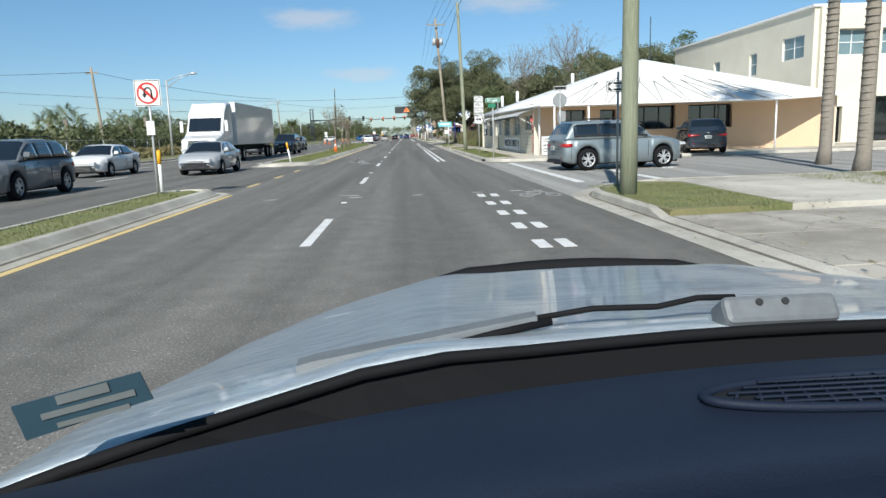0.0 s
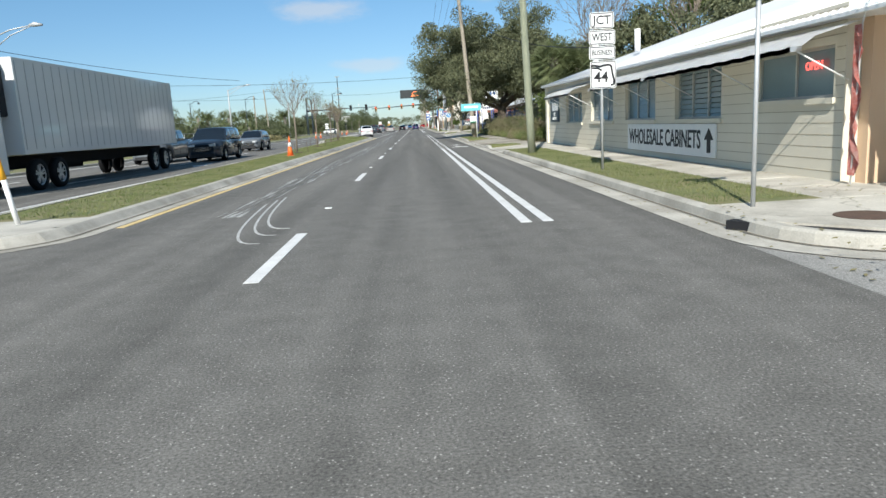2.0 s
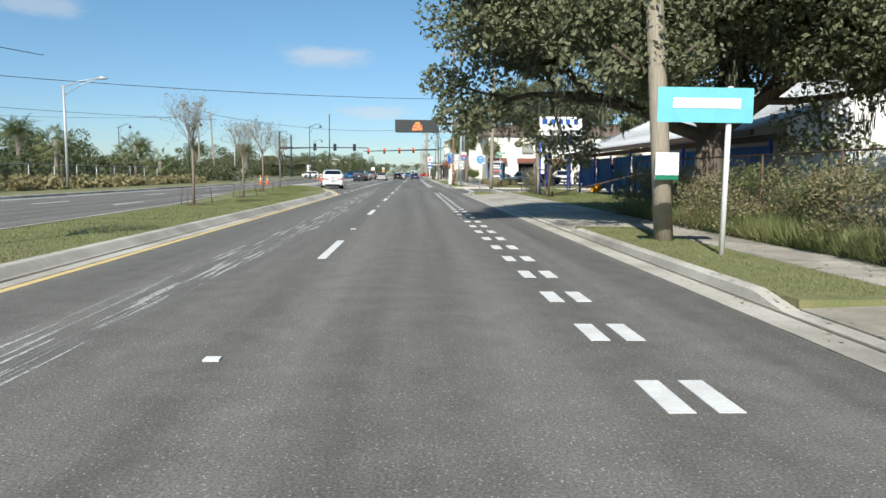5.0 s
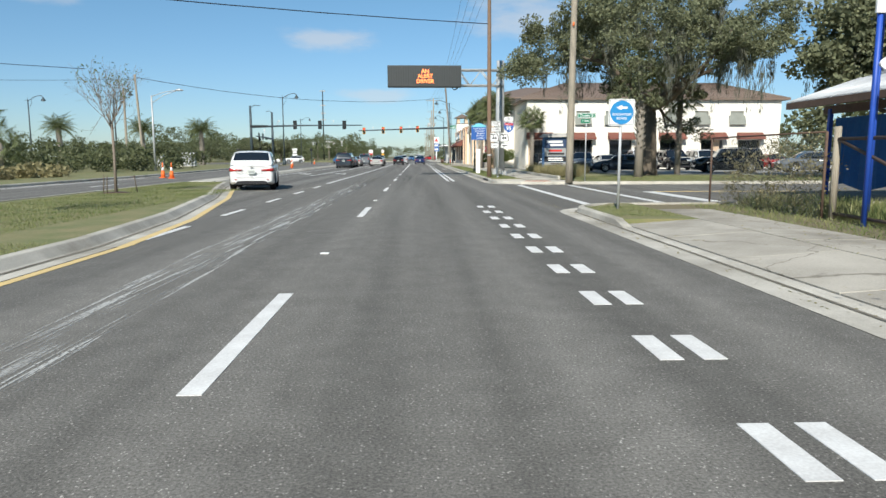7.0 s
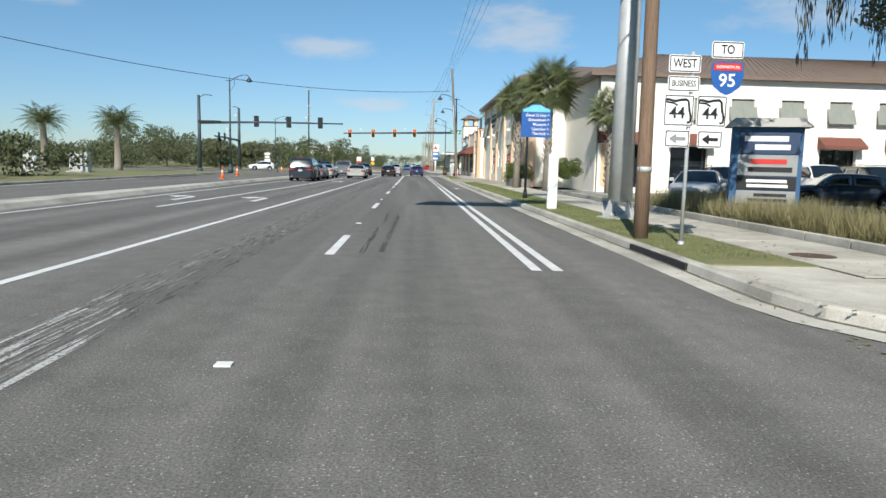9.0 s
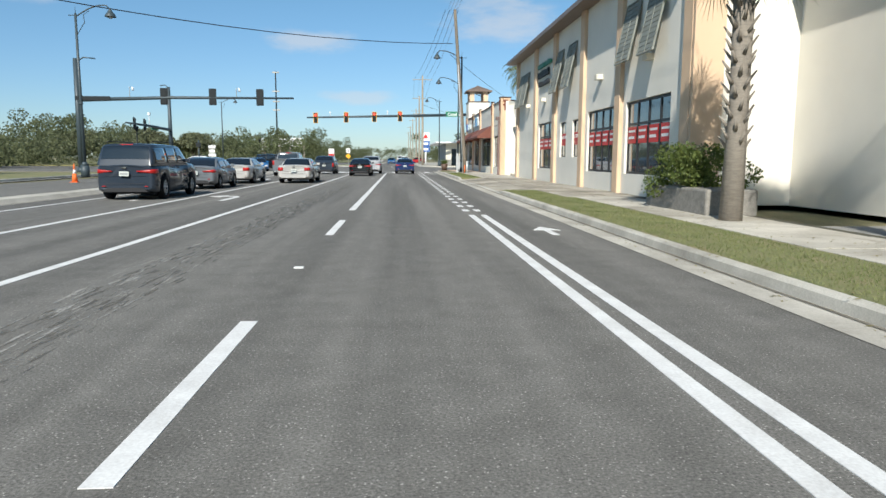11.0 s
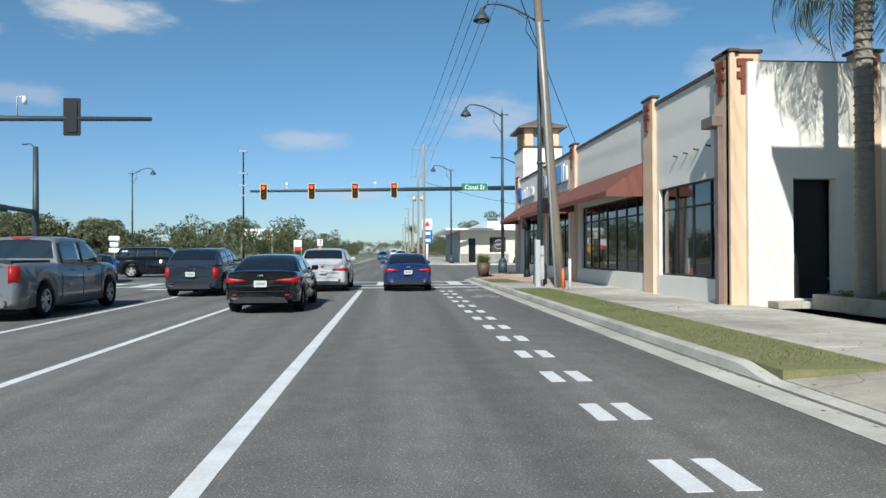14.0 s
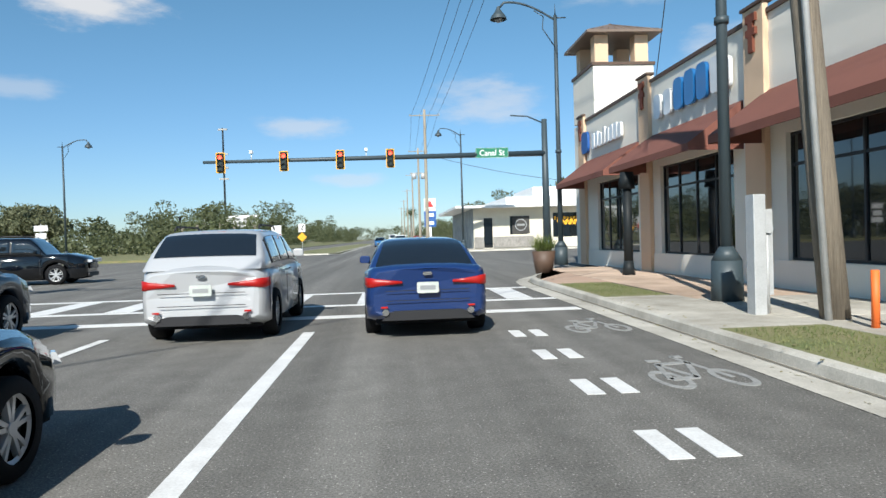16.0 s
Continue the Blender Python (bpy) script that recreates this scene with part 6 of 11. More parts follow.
def panel(t, x, z, w, h, material, y=-0.05, r=0.04, border=None, label="", name="panel"):
    bm = bm_new()
    plate(bm, round_rect(w, h, r), 0.012, pose(x, y, z))
    o = part(name, bm, material, t, label)
    if border:
        bm = bm_new()
        b = 0.018
        out = round_rect(w - 0.03, h - 0.03, max(r - 0.015, 0.005))
        inn = round_rect(w - 0.03 - 2 * b, h - 0.03 - 2 * b, max(r - 0.03, 0.004))
        A = [bm.verts.new((x + p, y - 0.015, z + q)) for p, q in out]
        B = [bm.verts.new((x + p, y - 0.015, z + q)) for p, q in inn]
        for i in range(len(A)):
            j = (i + 1) % len(A)
            bm.faces.new((A[i], A[j], B[j], B[i]))
        part("border", bm, border, o)
    return o


def words(t, s, x, z, size, material, y=-0.066, width=None):
    return text_part(s, size, material, t, facing(x, y, z), 0.002, width=width)


def florida(t, x, z, s, y=-0.068):
    """The outline of the state round a route number."""
    bm = bm_new()
    pts = [(-0.42, 0.36), (-0.12, 0.30), (0.0, 0.34), (0.22, 0.36), (0.3, 0.3), (0.34, 0.02), (0.40, -0.2), (0.38, -0.36), (0.28, -0.38)]
    rod(bm, [(x + a * s, y, z + b * s) for a, b in pts], 0.022 * s / 0.6, 6)
    rod(bm, [(x + a * s, y, z + b * s) for a, b in ((-0.42, 0.36), (-0.42, 0.26), (-0.2, 0.24), (-0.06, 0.16))], 0.016 * s / 0.6, 6)
    part("state_outline", bm, INK, t)


# route junction signs
s = thing("route_sign", "stack of white junction route signs on a steel post", "road sign", at=pose(4.62, 43.2, 0.1))
post(s, 0, 0, 0, 3.62)
for z, w, h, txt, sz in ((3.42, 0.55, 0.36, "JCT", 0.27), (3.05, 0.6, 0.33, "WEST", 0.24), (2.71, 0.6, 0.30, "BUSINESS", 0.16)):
    panel(s, 0, z, w, h, SIGN_WHITE, border=INK, label="white route plate")
    words(s, txt, 0, z, sz, INK, width=w * 0.78)
panel(s, 0.02, 2.22, 0.6, 0.62, SIGN_WHITE, border=INK, label="white state route shield")
words(s, "44", -0.03, 2.16, 0.34, INK)
florida(s, 0.02, 2.22, 0.62)

# signs by the brown pole
s = thing("route_sign", "double stack of route and interstate signs on a post", "road sign", at=pose(4.87, 144.65, 0.1))
post(s, 0, 0, 0, 3.5, 0.035)
bm = bm_new()
tube(bm, (0, 0, 0.0), (0, 0, 0.1), 0.09, 0.05, 10)
part("post_base", bm, GALV, s)
for x, z, w, h, txt, sz in ((-0.16, 3.28, 0.58, 0.31, "WEST", 0.22), (-0.16, 2.93, 0.58, 0.28, "BUSINESS", 0.15), (0.6, 3.54, 0.58, 0.3, "TO", 0.22)):
    panel(s, x, z, w, h, SIGN_WHITE, border=INK, label="white route plate")
    words(s, txt, x, z, sz, INK, width=w * (0.74 if len(txt) > 2 else 0.42))
for x in (-0.22, 0.38):
    panel(s, x, 2.46, 0.55, 0.56, SIGN_WHITE, border=INK, label="white state route shield")
    words(s, "44", x - 0.03, 2.41, 0.29, INK)
    florida(s, x, 2.46, 0.55)
    panel(s, x, 1.96, 0.46, 0.31, SIGN_WHITE, border=INK, label="white arrow plate")
    bm = bm_new()
    plate(bm, [(-0.15, 0), (-0.02, -0.09), (-0.02, -0.03), (0.15, -0.03), (0.15, 0.03), (-0.02, 0.03), (-0.02, 0.09)], 0.004, pose(x, -0.066, 1.96))
    part("arrow", bm, INK if x > 0 else SIGN_GREY, s)
bm = bm_new()
sh = [(-0.28, 0.26), (-0.12, 0.3), (0, 0.27), (0.12, 0.3), (0.28, 0.26), (0.3, 0.05), (0.24, -0.15), (0.1, -0.26), (0, -0.3), (-0.1, -0.26), (-0.24, -0.15), (-0.3, 0.05)]
plate(bm, sh[::-1], 0.012, pose(0.62, -0.05, 3.05))
part("shield", bm, SIGN_BLUE, s, "blue interstate shield")
bm = bm_new()
plate(bm, [(-0.26, 0.13), (0.26, 0.13), (0.25, 0.24), (0.12, 0.27), (0, 0.25), (-0.12, 0.27), (-0.25, 0.24)], 0.004, pose(0.62, -0.063, 3.05))
part("shield_top", bm, SIGN_RED, s)
words(s, "95", 0.62, 3.0, 0.32, SIGN_WHITE)
words(s, "INTERSTATE", 0.62, 3.24, 0.07, SIGN_WHITE, -0.068, 0.42)


def street_name(x, y, z, txt, w, second, label, base=0.1, h2=True):
    t = thing("street_sign", label, "street sign", at=pose(x, y, base))
    post(t, 0, 0, 0, z + 0.12)
    panel(t, 0, z, w, 0.24, SIGN_GREEN, y=-0.03, border=SIGN_WHITE, label="green street name plate", r=0.02)
    words(t, txt, 0, z, 0.17, SIGN_WHITE, -0.046, w * 0.72)
    panel(t, -0.05, z - 0.27, w * 0.5, 0.2, SIGN_GREEN, y=-0.03, r=0.02, name="cross_panel")
    if second:
        words(t, second, -0.05, z - 0.27, 0.12, SIGN_WHITE, -0.046, w * 0.36)
    return t


street_name(4.57, 35.8, 2.98, "Douglas", 0.78, "", "green street name sign on a steel post")
street_name(8.5, 137.6, 3.35, "Downing St", 0.92, "S Dixie", "green street name sign beside a wooden pole")

s = thing("one_way_sign", "black and white one-way arrow sign on a post", "road sign", at=pose(4.82, 15.5, 0.1))
post(s, 0, 0, 0, 2.6, 0.026, SIGN_GREY)
panel(s, 0, 2.28, 0.56, 0.25, INK, border=SIGN_WHITE, r=0.02, label="black sign plate")
bm = bm_new()
plate(bm, [(-0.24, 0), (-0.13, -0.085), (-0.13, -0.045), (0.24, -0.045), (0.24, 0.045), (-0.13, 0.045), (-0.13, 0.085)], 0.004, pose(0, -0.068, 2.28))
part("arrow", bm, SIGN_WHITE, s)
words(s, "ONE WAY", 0.04, 2.28, 0.075, INK, -0.073)

s = thing("no_turn_sign", "square no U-turn sign on a steel post in the median", "road sign", at=pose(-6.5, 18.8 - 0.6, 0.1))
post(s, 0, 0, 0, 2.95, 0.03)
panel(s, 0, 2.6, 0.66, 0.66, SIGN_WHITE, border=INK, label="white sign plate")
bm = bm_new()
for i in range(28):
    a0, a1 = 2 * math.pi * i / 28, 2 * math.pi * (i + 1) / 28
    v = [bm.verts.new((r * math.cos(a), -0.07, 2.6 + r * math.sin(a))) for r, a in ((0.27, a0), (0.27, a1), (0.22, a1), (0.22, a0))]
    bm.faces.new(v)
plate(bm, [(-0.2, 0.15), (-0.15, 0.2), (0.2, -0.15), (0.15, -0.2)], 0.003, pose(0, -0.07, 2.6))
part("ban_ring", bm, SIGN_RED, s, "red ring and bar")
bm = bm_new()
rod(bm, [(0.1, -0.066, 2.45), (0.1, -0.066, 2.66), (0.05, -0.066, 2.73), (-0.03, -0.066, 2.73), (-0.08, -0.066, 2.66), (-0.08, -0.066, 2.58)], 0.022, 6)
plate(bm, [(-0.15, 0), (-0.01, 0), (-0.08, -0.1)], 0.004, pose(0, -0.066, 2.58))
part("turn_arrow_shape", bm, INK, s)
bm = bm_new()
box(bm, -0.1, -0.09, 1.55, 0.1, -0.04, 1.9)
part("small_box", bm, SIGN_WHITE, s)
s = thing("marker_post", "white and yellow flexible marker post in the median", "marker post", "median marker posts", pose(-6.68, 19.0, 0.1))
bm = bm_new()
tube(bm, (0, 0, 0), (0, 0, 0.8), 0.045, 0.045, 10)
part("post", bm, SIGN_WHITE, s)
bm = bm_new()
tube(bm, (0, 0, 0.78), (0, 0, 1.15), 0.055, 0.05, 10)
part("reflector_top", bm, YELLOW, s)
copy_thing(s, pose(-6.4, 38.6, 0.12, 0, -9, 0))

s = thing("stop_sign", "stop sign seen from its grey back on a steel post", "road sign", at=pose(7.36, 32.6, 0.1, 0, 0, 0))
post(s, 0, 0, 0, 3.2, 0.035)
bm = bm_new()
plate(bm, [(0.36 * math.cos(radians(22.5 + 45 * k)), 0.36 * math.sin(radians(22.5 + 45 * k))) for k in range(8)], 0.01, pose(0, 0.06, 2.75))
part("octagon", bm, SIGN_GREY, s, "bare grey back of the octagon")
bm = bm_new()
plate(bm, round_rect(0.4, 0.5, 0.03), 0.01, pose(0.08, 0.06, 2.0))
part("lower_plate", bm, SIGN_GREY, s)
panel(s, 0, 3.3, 0.62, 0.2, INK, border=SIGN_WHITE, r=0.02, label="black one-way plate")

s = thing("banner_sign", "pale cyan panel sign on a white post by the driveway", "sign", at=pose(5.05, 82.0, 0.1))
post(s, 0.1, 0, 0, 2.75, 0.045, P_WHITE)
panel(s, -0.32, 2.45, 1.55, 0.55, SIGN_CYAN, y=-0.06, label="pale cyan panel", r=0.02)
bar_part(s, SIGN_WHITE, facing(-0.3, -0.075, 2.48), 1.1, 0.16)

s = thing("evacuation_sign", "white sign with blue evacuation route disc on a post", "road sign", at=pose(4.75, 119.0, 0.05))
post(s, 0, 0, 0, 2.7, 0.035)
panel(s, 0, 2.38, 0.62, 0.62, SIGN_WHITE, border=SIGN_GREY, label="white square plate")
bm = bm_new()
plate(bm, [(0.275 * math.cos(2 * math.pi * k / 32), 0.275 * math.sin(2 * math.pi * k / 32)) for k in range(32)], 0.004, pose(0, -0.063, 2.38))
part("disc", bm, mat("evac_blue", (0.01, 0.22, 0.5), 0.5), s, "bright blue disc")
words(s, "EVACUATION", 0, 2.33, 0.075, SIGN_WHITE, -0.07, 0.44)
words(s, "ROUTE", 0, 2.24, 0.075, SIGN_WHITE, -0.07)
bm = bm_new()
plate(bm, [(-0.13, 0), (0, -0.06), (0, -0.025), (0.13, -0.025), (0.13, 0.025), (0, 0.025), (0, 0.06)], 0.004, pose(0, -0.068, 2.49))
part("arrow", bm, SIGN_WHITE, s)

# message board over the road
s = thing("message_board", "dark electronic message board on a cantilever truss over the road", "message board", at=pose(5.76, 151.4, 0.1))
bm = bm_new()
tube(bm, (0, 0, 0.5), (0, 0, 7.9), 0.34, 0.26, 18)
part("mast", bm, GALV, s, "thick grey steel mast")
bm = bm_new()
tube(bm, (0, 0, 0), (0, 0, 0.06), 0.62, n=18)
for k in range(8):
    a = 2 * math.pi * k / 8
    tube(bm, (0.45 * math.cos(a), 0.45 * math.sin(a), 0.06), (0.45 * math.cos(a), 0.45 * math.sin(a), 0.2), 0.03, n=6)
for k in range(4):
    a = math.pi / 2 * k + 0.4
    plate(bm, [(0.25, 0), (0.58, 0), (0.3, 0.6)], 0.03, pose(0, 0, 0.05, 0, 0, math.degrees(a)))
part("base_plate", bm, GALV, s)
bm = bm_new()
for z in (6.2, 7.25):
    for yy in (-0.35, 0.35):
        rod(bm, [(0.2, yy, z), (-7.6, yy, z)], 0.06, 8)
for k in range(10):
    x0, x1 = 0.2 - 0.78 * k, 0.2 - 0.78 * (k + 1)
    for yy in (-0.35, 0.35):
        rod(bm, [(x0, yy, 6.2 if k % 2 else 7.25), (x1, yy, 7.25 if k % 2 else 6.2)], 0.035, 6)
    rod(bm, [(x0, -0.35, 7.25), (x1, 0.35, 7.25)], 0.03, 6)
part("truss", bm, GALV, s, "grey tubular truss arm")
bm = bm_new()
box(bm, -7.8, -1.25, 6.0, -2.8, -0.5, 7.42)
part("cabinet", bm, mat("board_black", (0.03, 0.036, 0.036), 0.55, bump=0.05), s, "dark ribbed display cabinet", 0.03)
bm = bm_new()
for k in range(30):
    box(bm, -7.7 + k * 0.163, -1.262, 6.08, -7.69 + k * 0.163 + 0.012, -1.2505, 7.34)
part("display_rib", bm, INK, s)
for z, txt in ((7.02, "AN"), (6.7, "ALERT"), (6.36, "DRIVER")):
    text_part(txt, 0.36, AMBER_LED, s, facing(-5.25, -1.266, z), 0.003)
bm = bm_new()
rod(bm, [(-3.4, -0.8, 6.0), (-3.3, -0.8, 5.85), (-3.1, -0.8, 5.9), (-3.0, -0.8, 6.0)], 0.04, 6)
part("cable_loop", bm, INK, s)

s = thing("monument_sign", "blue multi-tenant monument sign under a small hipped roof", "sign", at=pose(9.65, 151.0, 0.12, 0, 0, -20))
bm = bm_new()
box(bm, -0.9, -0.2, 0.0, 0.9, 0.2, 2.62)
part("body", bm, mat("sign_body_blue", (0.03, 0.10, 0.22), 0.6), s, "slate-blue sign body", 0.02)
bm = bm_new()
a = [bm.verts.new(q) for q in ((-1.1, -0.42, 2.62), (1.1, -0.42, 2.62), (1.1, 0.42, 2.62), (-1.1, 0.42, 2.62))]
b = [bm.verts.new(q) for q in ((-0.85, -0.15, 2.88), (0.85, -0.15, 2.88), (0.85, 0.15, 2.88), (-0.85, 0.15, 2.88))]
bm.faces.new(a[::-1]); bm.faces.new(b)
for i in range(4):
    bm.faces.new((a[i], a[(i + 1) % 4], b[(i + 1) % 4], b[i]))
part("cap_roof", bm, GREY_STUCCO, s, "grey hipped cap")
for z0, z1, m_ in ((1.9, 2.5, SIGN_NAVY), (1.3, 1.87, SIGN_GREY), (0.92, 1.27, INK), (0.52, 0.89, SIGN_GREY), (0.18, 0.49, SIGN_GREY)):
    bm = bm_new()
    box(bm, -0.72, -0.23, z0, 0.78, -0.2, z1)
    o = part("tenant_panel", bm, m_, s, "tenant name panel")
    r = random.Random(int(z0 * 100))
    for k in range(2):
        bar_part(s, SIGN_WHITE if m_ in (SIGN_NAVY, INK) else (SIGN_RED if z0 < 0.3 or (z0 > 1.2 and k == 0) else INK), facing(0.05 + r.uniform(-0.1, 0.1), -0.232, z0 + (z1 - z0) * (0.68 - 0.38 * k)), r.uniform(0.8, 1.2), (z1 - z0) * 0.24)

s = thing("direction_sign", "blue town direction sign with curved top on a dark post", "sign", at=pose(5.28, 162.7, 0.12))
bm = bm_new()
tube(bm, (-0.35, 0.1, 0), (-0.35, 0.1, 4.1), 0.06, 0.05, 10)
tube(bm, (-0.35, 0.1, 0), (-0.35, 0.1, 0.35), 0.13, 0.08, 10)
part("post", bm, DARK_METAL, s)
bm = bm_new()
plate(bm, [(-0.65, 2.72), (0.65, 2.72), (0.65, 3.95), (0.4, 4.02), (0.2, 4.15), (-0.2, 4.15), (-0.4, 4.02), (-0.65, 3.95)], 0.06, pose(0, 0, 0))
part("panel", bm, SIGN_BLUE, s, "blue panel")
bm = bm_new()
plate(bm, [(-0.6, 3.82), (0.6, 3.82), (0.6, 3.93), (0.38, 4.0), (0.18, 4.12), (-0.18, 4.12), (-0.38, 4.0), (-0.6, 3.93)], 0.01, pose(0, -0.062, 0))
part("crest", bm, SIGN_CYAN, s)
for k, txt in enumerate(("Canal St Dist", "Downtown", "Museum", "Chamber", "The Hub")):
    text_part(txt + " >", 0.17, SIGN_WHITE, s, facing(0.58, -0.066, 3.68 - 0.2 * k), 0.002, align="RIGHT")

bm = bm_new()
box(bm, -0.16, -0.1, 0, 0.16, 0.1, 1.85)
o = finish("utility_post", bm, SIGN_WHITE, 0.02)
o.matrix_world = pose(4.55, 155.0, 0.12)
tagged(o, "short thick white utility post on the kerb", "post")

# meter cabinet, conduits and small posts by the wooden pole
s = thing("meter_pedestal", "pale grey electric meter pedestal with grey conduit", "pedestal", at=pose(5.4, 230.5, 0.13))
bm = bm_new()
box(bm, -0.09, -0.12, 0, 0.1, 0.12, 1.82)
part("cabinet", bm, GALV, s, "pale grey pedestal cabinet", 0.01)
bm = bm_new()
box(bm, 0.11, 0.0, 0.3, 0.27, 0.16, 1.6)
rod(bm, [(0.19, 0.02, 0.0), (0.19, 0.02, 1.3)], 0.03)
tube(bm, (0.19, -0.04, 1.3), (0.19, 0.1, 1.3), 0.07, n=12)
part("meter", bm, GALV, s, "grey meter and conduit")
for x, y, h, m_ in ((5.95, 228.7, 0.75, ORANGE), (6.15, 228.5, 1.1, SIGN_WHITE)):
    bm = bm_new()
    tube(bm, (0, 0, 0), (0, 0, h), 0.05, n=10)
    o = finish("marker_stub", bm, m_)
    o.matrix_world = pose(x, y, 0.13)
    tagged(o, ("orange" if m_ is ORANGE else "white") + " plastic marker stub beside the pole", "marker post", "marker stubs")


def street_lamp(x, y, h, arm, label, base_h=1.0, side=-1, head=True):
    """A dark scrolled street lamp with a bell head on a curved arm."""
    t = thing("street_lamp", label, "street lamp", "street lamps", pose(x, y, 0.13))
    bm = bm_new()
    tube(bm, (0, 0, base_h), (0, 0, h), 0.11, 0.075, 12)
    tube(bm, (0, 0, h), (0, 0, h + 0.5), 0.03, 0.005, 8)
    tube(bm, (0, 0, h * 0.45), (0, 0, h * 0.45 + 0.12), 0.13, n=12)
    part("pole", bm, STEEL_BLUE, t)
    bm = bm_new()
    tube(bm, (0, 0, 0), (0, 0, base_h * 0.75), 0.3, 0.28, 8)
    tube(bm, (0, 0, base_h * 0.75), (0, 0, base_h), 0.28, 0.13, 8)
    part("base", bm, STEEL_BLUE, t, "octagonal dark base")
    bm = bm_new()
    pts = [(side * arm * k / 10, 0, h - 0.2 + 0.75 * math.sin(math.pi * 0.62 * k / 10) * 1.0 - (0.55 if k == 10 else 0) * 0.4) for k in range(11)]
    rod(bm, pts, 0.045, 8)
    rod(bm, [(side * 0.05, 0, h - 1.3), (side * 0.55, 0, h - 0.55), (side * 0.5, 0, h - 0.05), (side * 0.9, 0, h + 0.2)], 0.025, 6)
    rod(bm, [(0.0, 0, h - 0.1), (-side * 0.45, 0, h - 0.1)], 0.03, 6)
    part("arm", bm, STEEL_BLUE, t, "curved arm")
    bm = bm_new()
    hx, hz = pts[-1][0], pts[-1][2]
    prof = [(0.05, 0.1), (0.09, 0.0), (0.14, -0.1), (0.3, -0.3), (0.36, -0.45), (0.33, -0.45)]
    for (r0, z0), (r1, z1) in zip(prof, prof[1:]):
        tube(bm, (hx, 0, hz + z0), (hx, 0, hz + z1 - 1e-4), r0, r1, 14, caps=False)
    part("bell", bm, STEEL_BLUE, t, "dark bell-shaped shade")
    bm = bm_new()
    tube(bm, (hx, 0, hz - 0.42), (hx, 0, hz - 0.55), 0.22, 0.1, 12)
    part("lens", bm, SIGN_GREY, t)
    return t


street_lamp(5.95, 232.5, 11.1, 2.4, "tall dark street lamp with bell head over the road")
street_lamp(7.05, 249.0, 10.5, 2.4, "tall dark street lamp at the street corner")
street_lamp(7.0, 288.0, 11.5, 2.2, "tall dark street lamp beyond the crossing")
street_lamp(-31.0, 288.0, 11.0, 2.4, "tall dark street lamp on the far corner", side=1)
street_lamp(-21.0, 212.0, 10.5, 2.2, "tall dark street lamp on the far side", side=1)
street_lamp(-40.0, 196.0, 9.5, 2.2, "dark street lamp by the palms", side=1)
street_lamp(-56.0, 205.0, 9.5, 2.2, "dark street lamp by the palms", side=1)
for x, y in ((-36, 262), (-44, 300), (-33, 330)):
    t = thing("park_lamp", "short black lantern post on the far corner", "street lamp", "lantern posts", pose(x, y, 0.12 if y > 285 else 0.0))
    bm = bm_new()
    tube(bm, (0, 0, 0), (0, 0, 5.0), 0.09, 0.06)
    part("pole", bm, DARK_METAL, t)
    bm = bm_new()
    tube(bm, (0, 0, 5.0), (0, 0, 5.5), 0.14, 0.26, 8)
    tube(bm, (0, 0, 5.5), (0, 0, 5.75), 0.36, 0.05, 8)
    part("lantern", bm, DARK_METAL, t)


def cobra_lamp(x, y, h, arm, label):
    t = thing("street_lamp", label, "street lamp", "cobra street lamps", pose(x, y, 0.1))
    bm = bm_new()
    tube(bm, (0, 0, 0), (0, 0, h), 0.11, 0.07, 10)
    part("pole", bm, GALV, t)
    bm = bm_new()
    rod(bm, [(0, 0, h - 0.1), (arm * 0.5, 0, h + 0.32), (arm, 0, h + 0.5)], 0.035)
    rod(bm, [(0, 0, h - 0.7), (arm * 0.5, 0, h + 0.05), (arm, 0, h + 0.46)], 0.03)
    part("arm", bm, GALV, t)
    bm = bm_new()
    rod(bm, [(arm - 0.1, 0, h + 0.5), (arm + 0.2, 0, h + 0.54), (arm + 0.6, 0, h + 0.5)], [0.05, 0.13, 0.06], 10)
    part("head", bm, GALV, t)
    return t


cobra_lamp(-21.4, 64.6, 6.9, 2.2, "grey steel street lamp with a long arm")
cobra_lamp(-25.3, 170.0, 7.1, 2.4, "grey steel street lamp with a long arm")
cobra_lamp(-24.0, 120.0, 7.1, 2.4, "grey steel street lamp with a long arm")


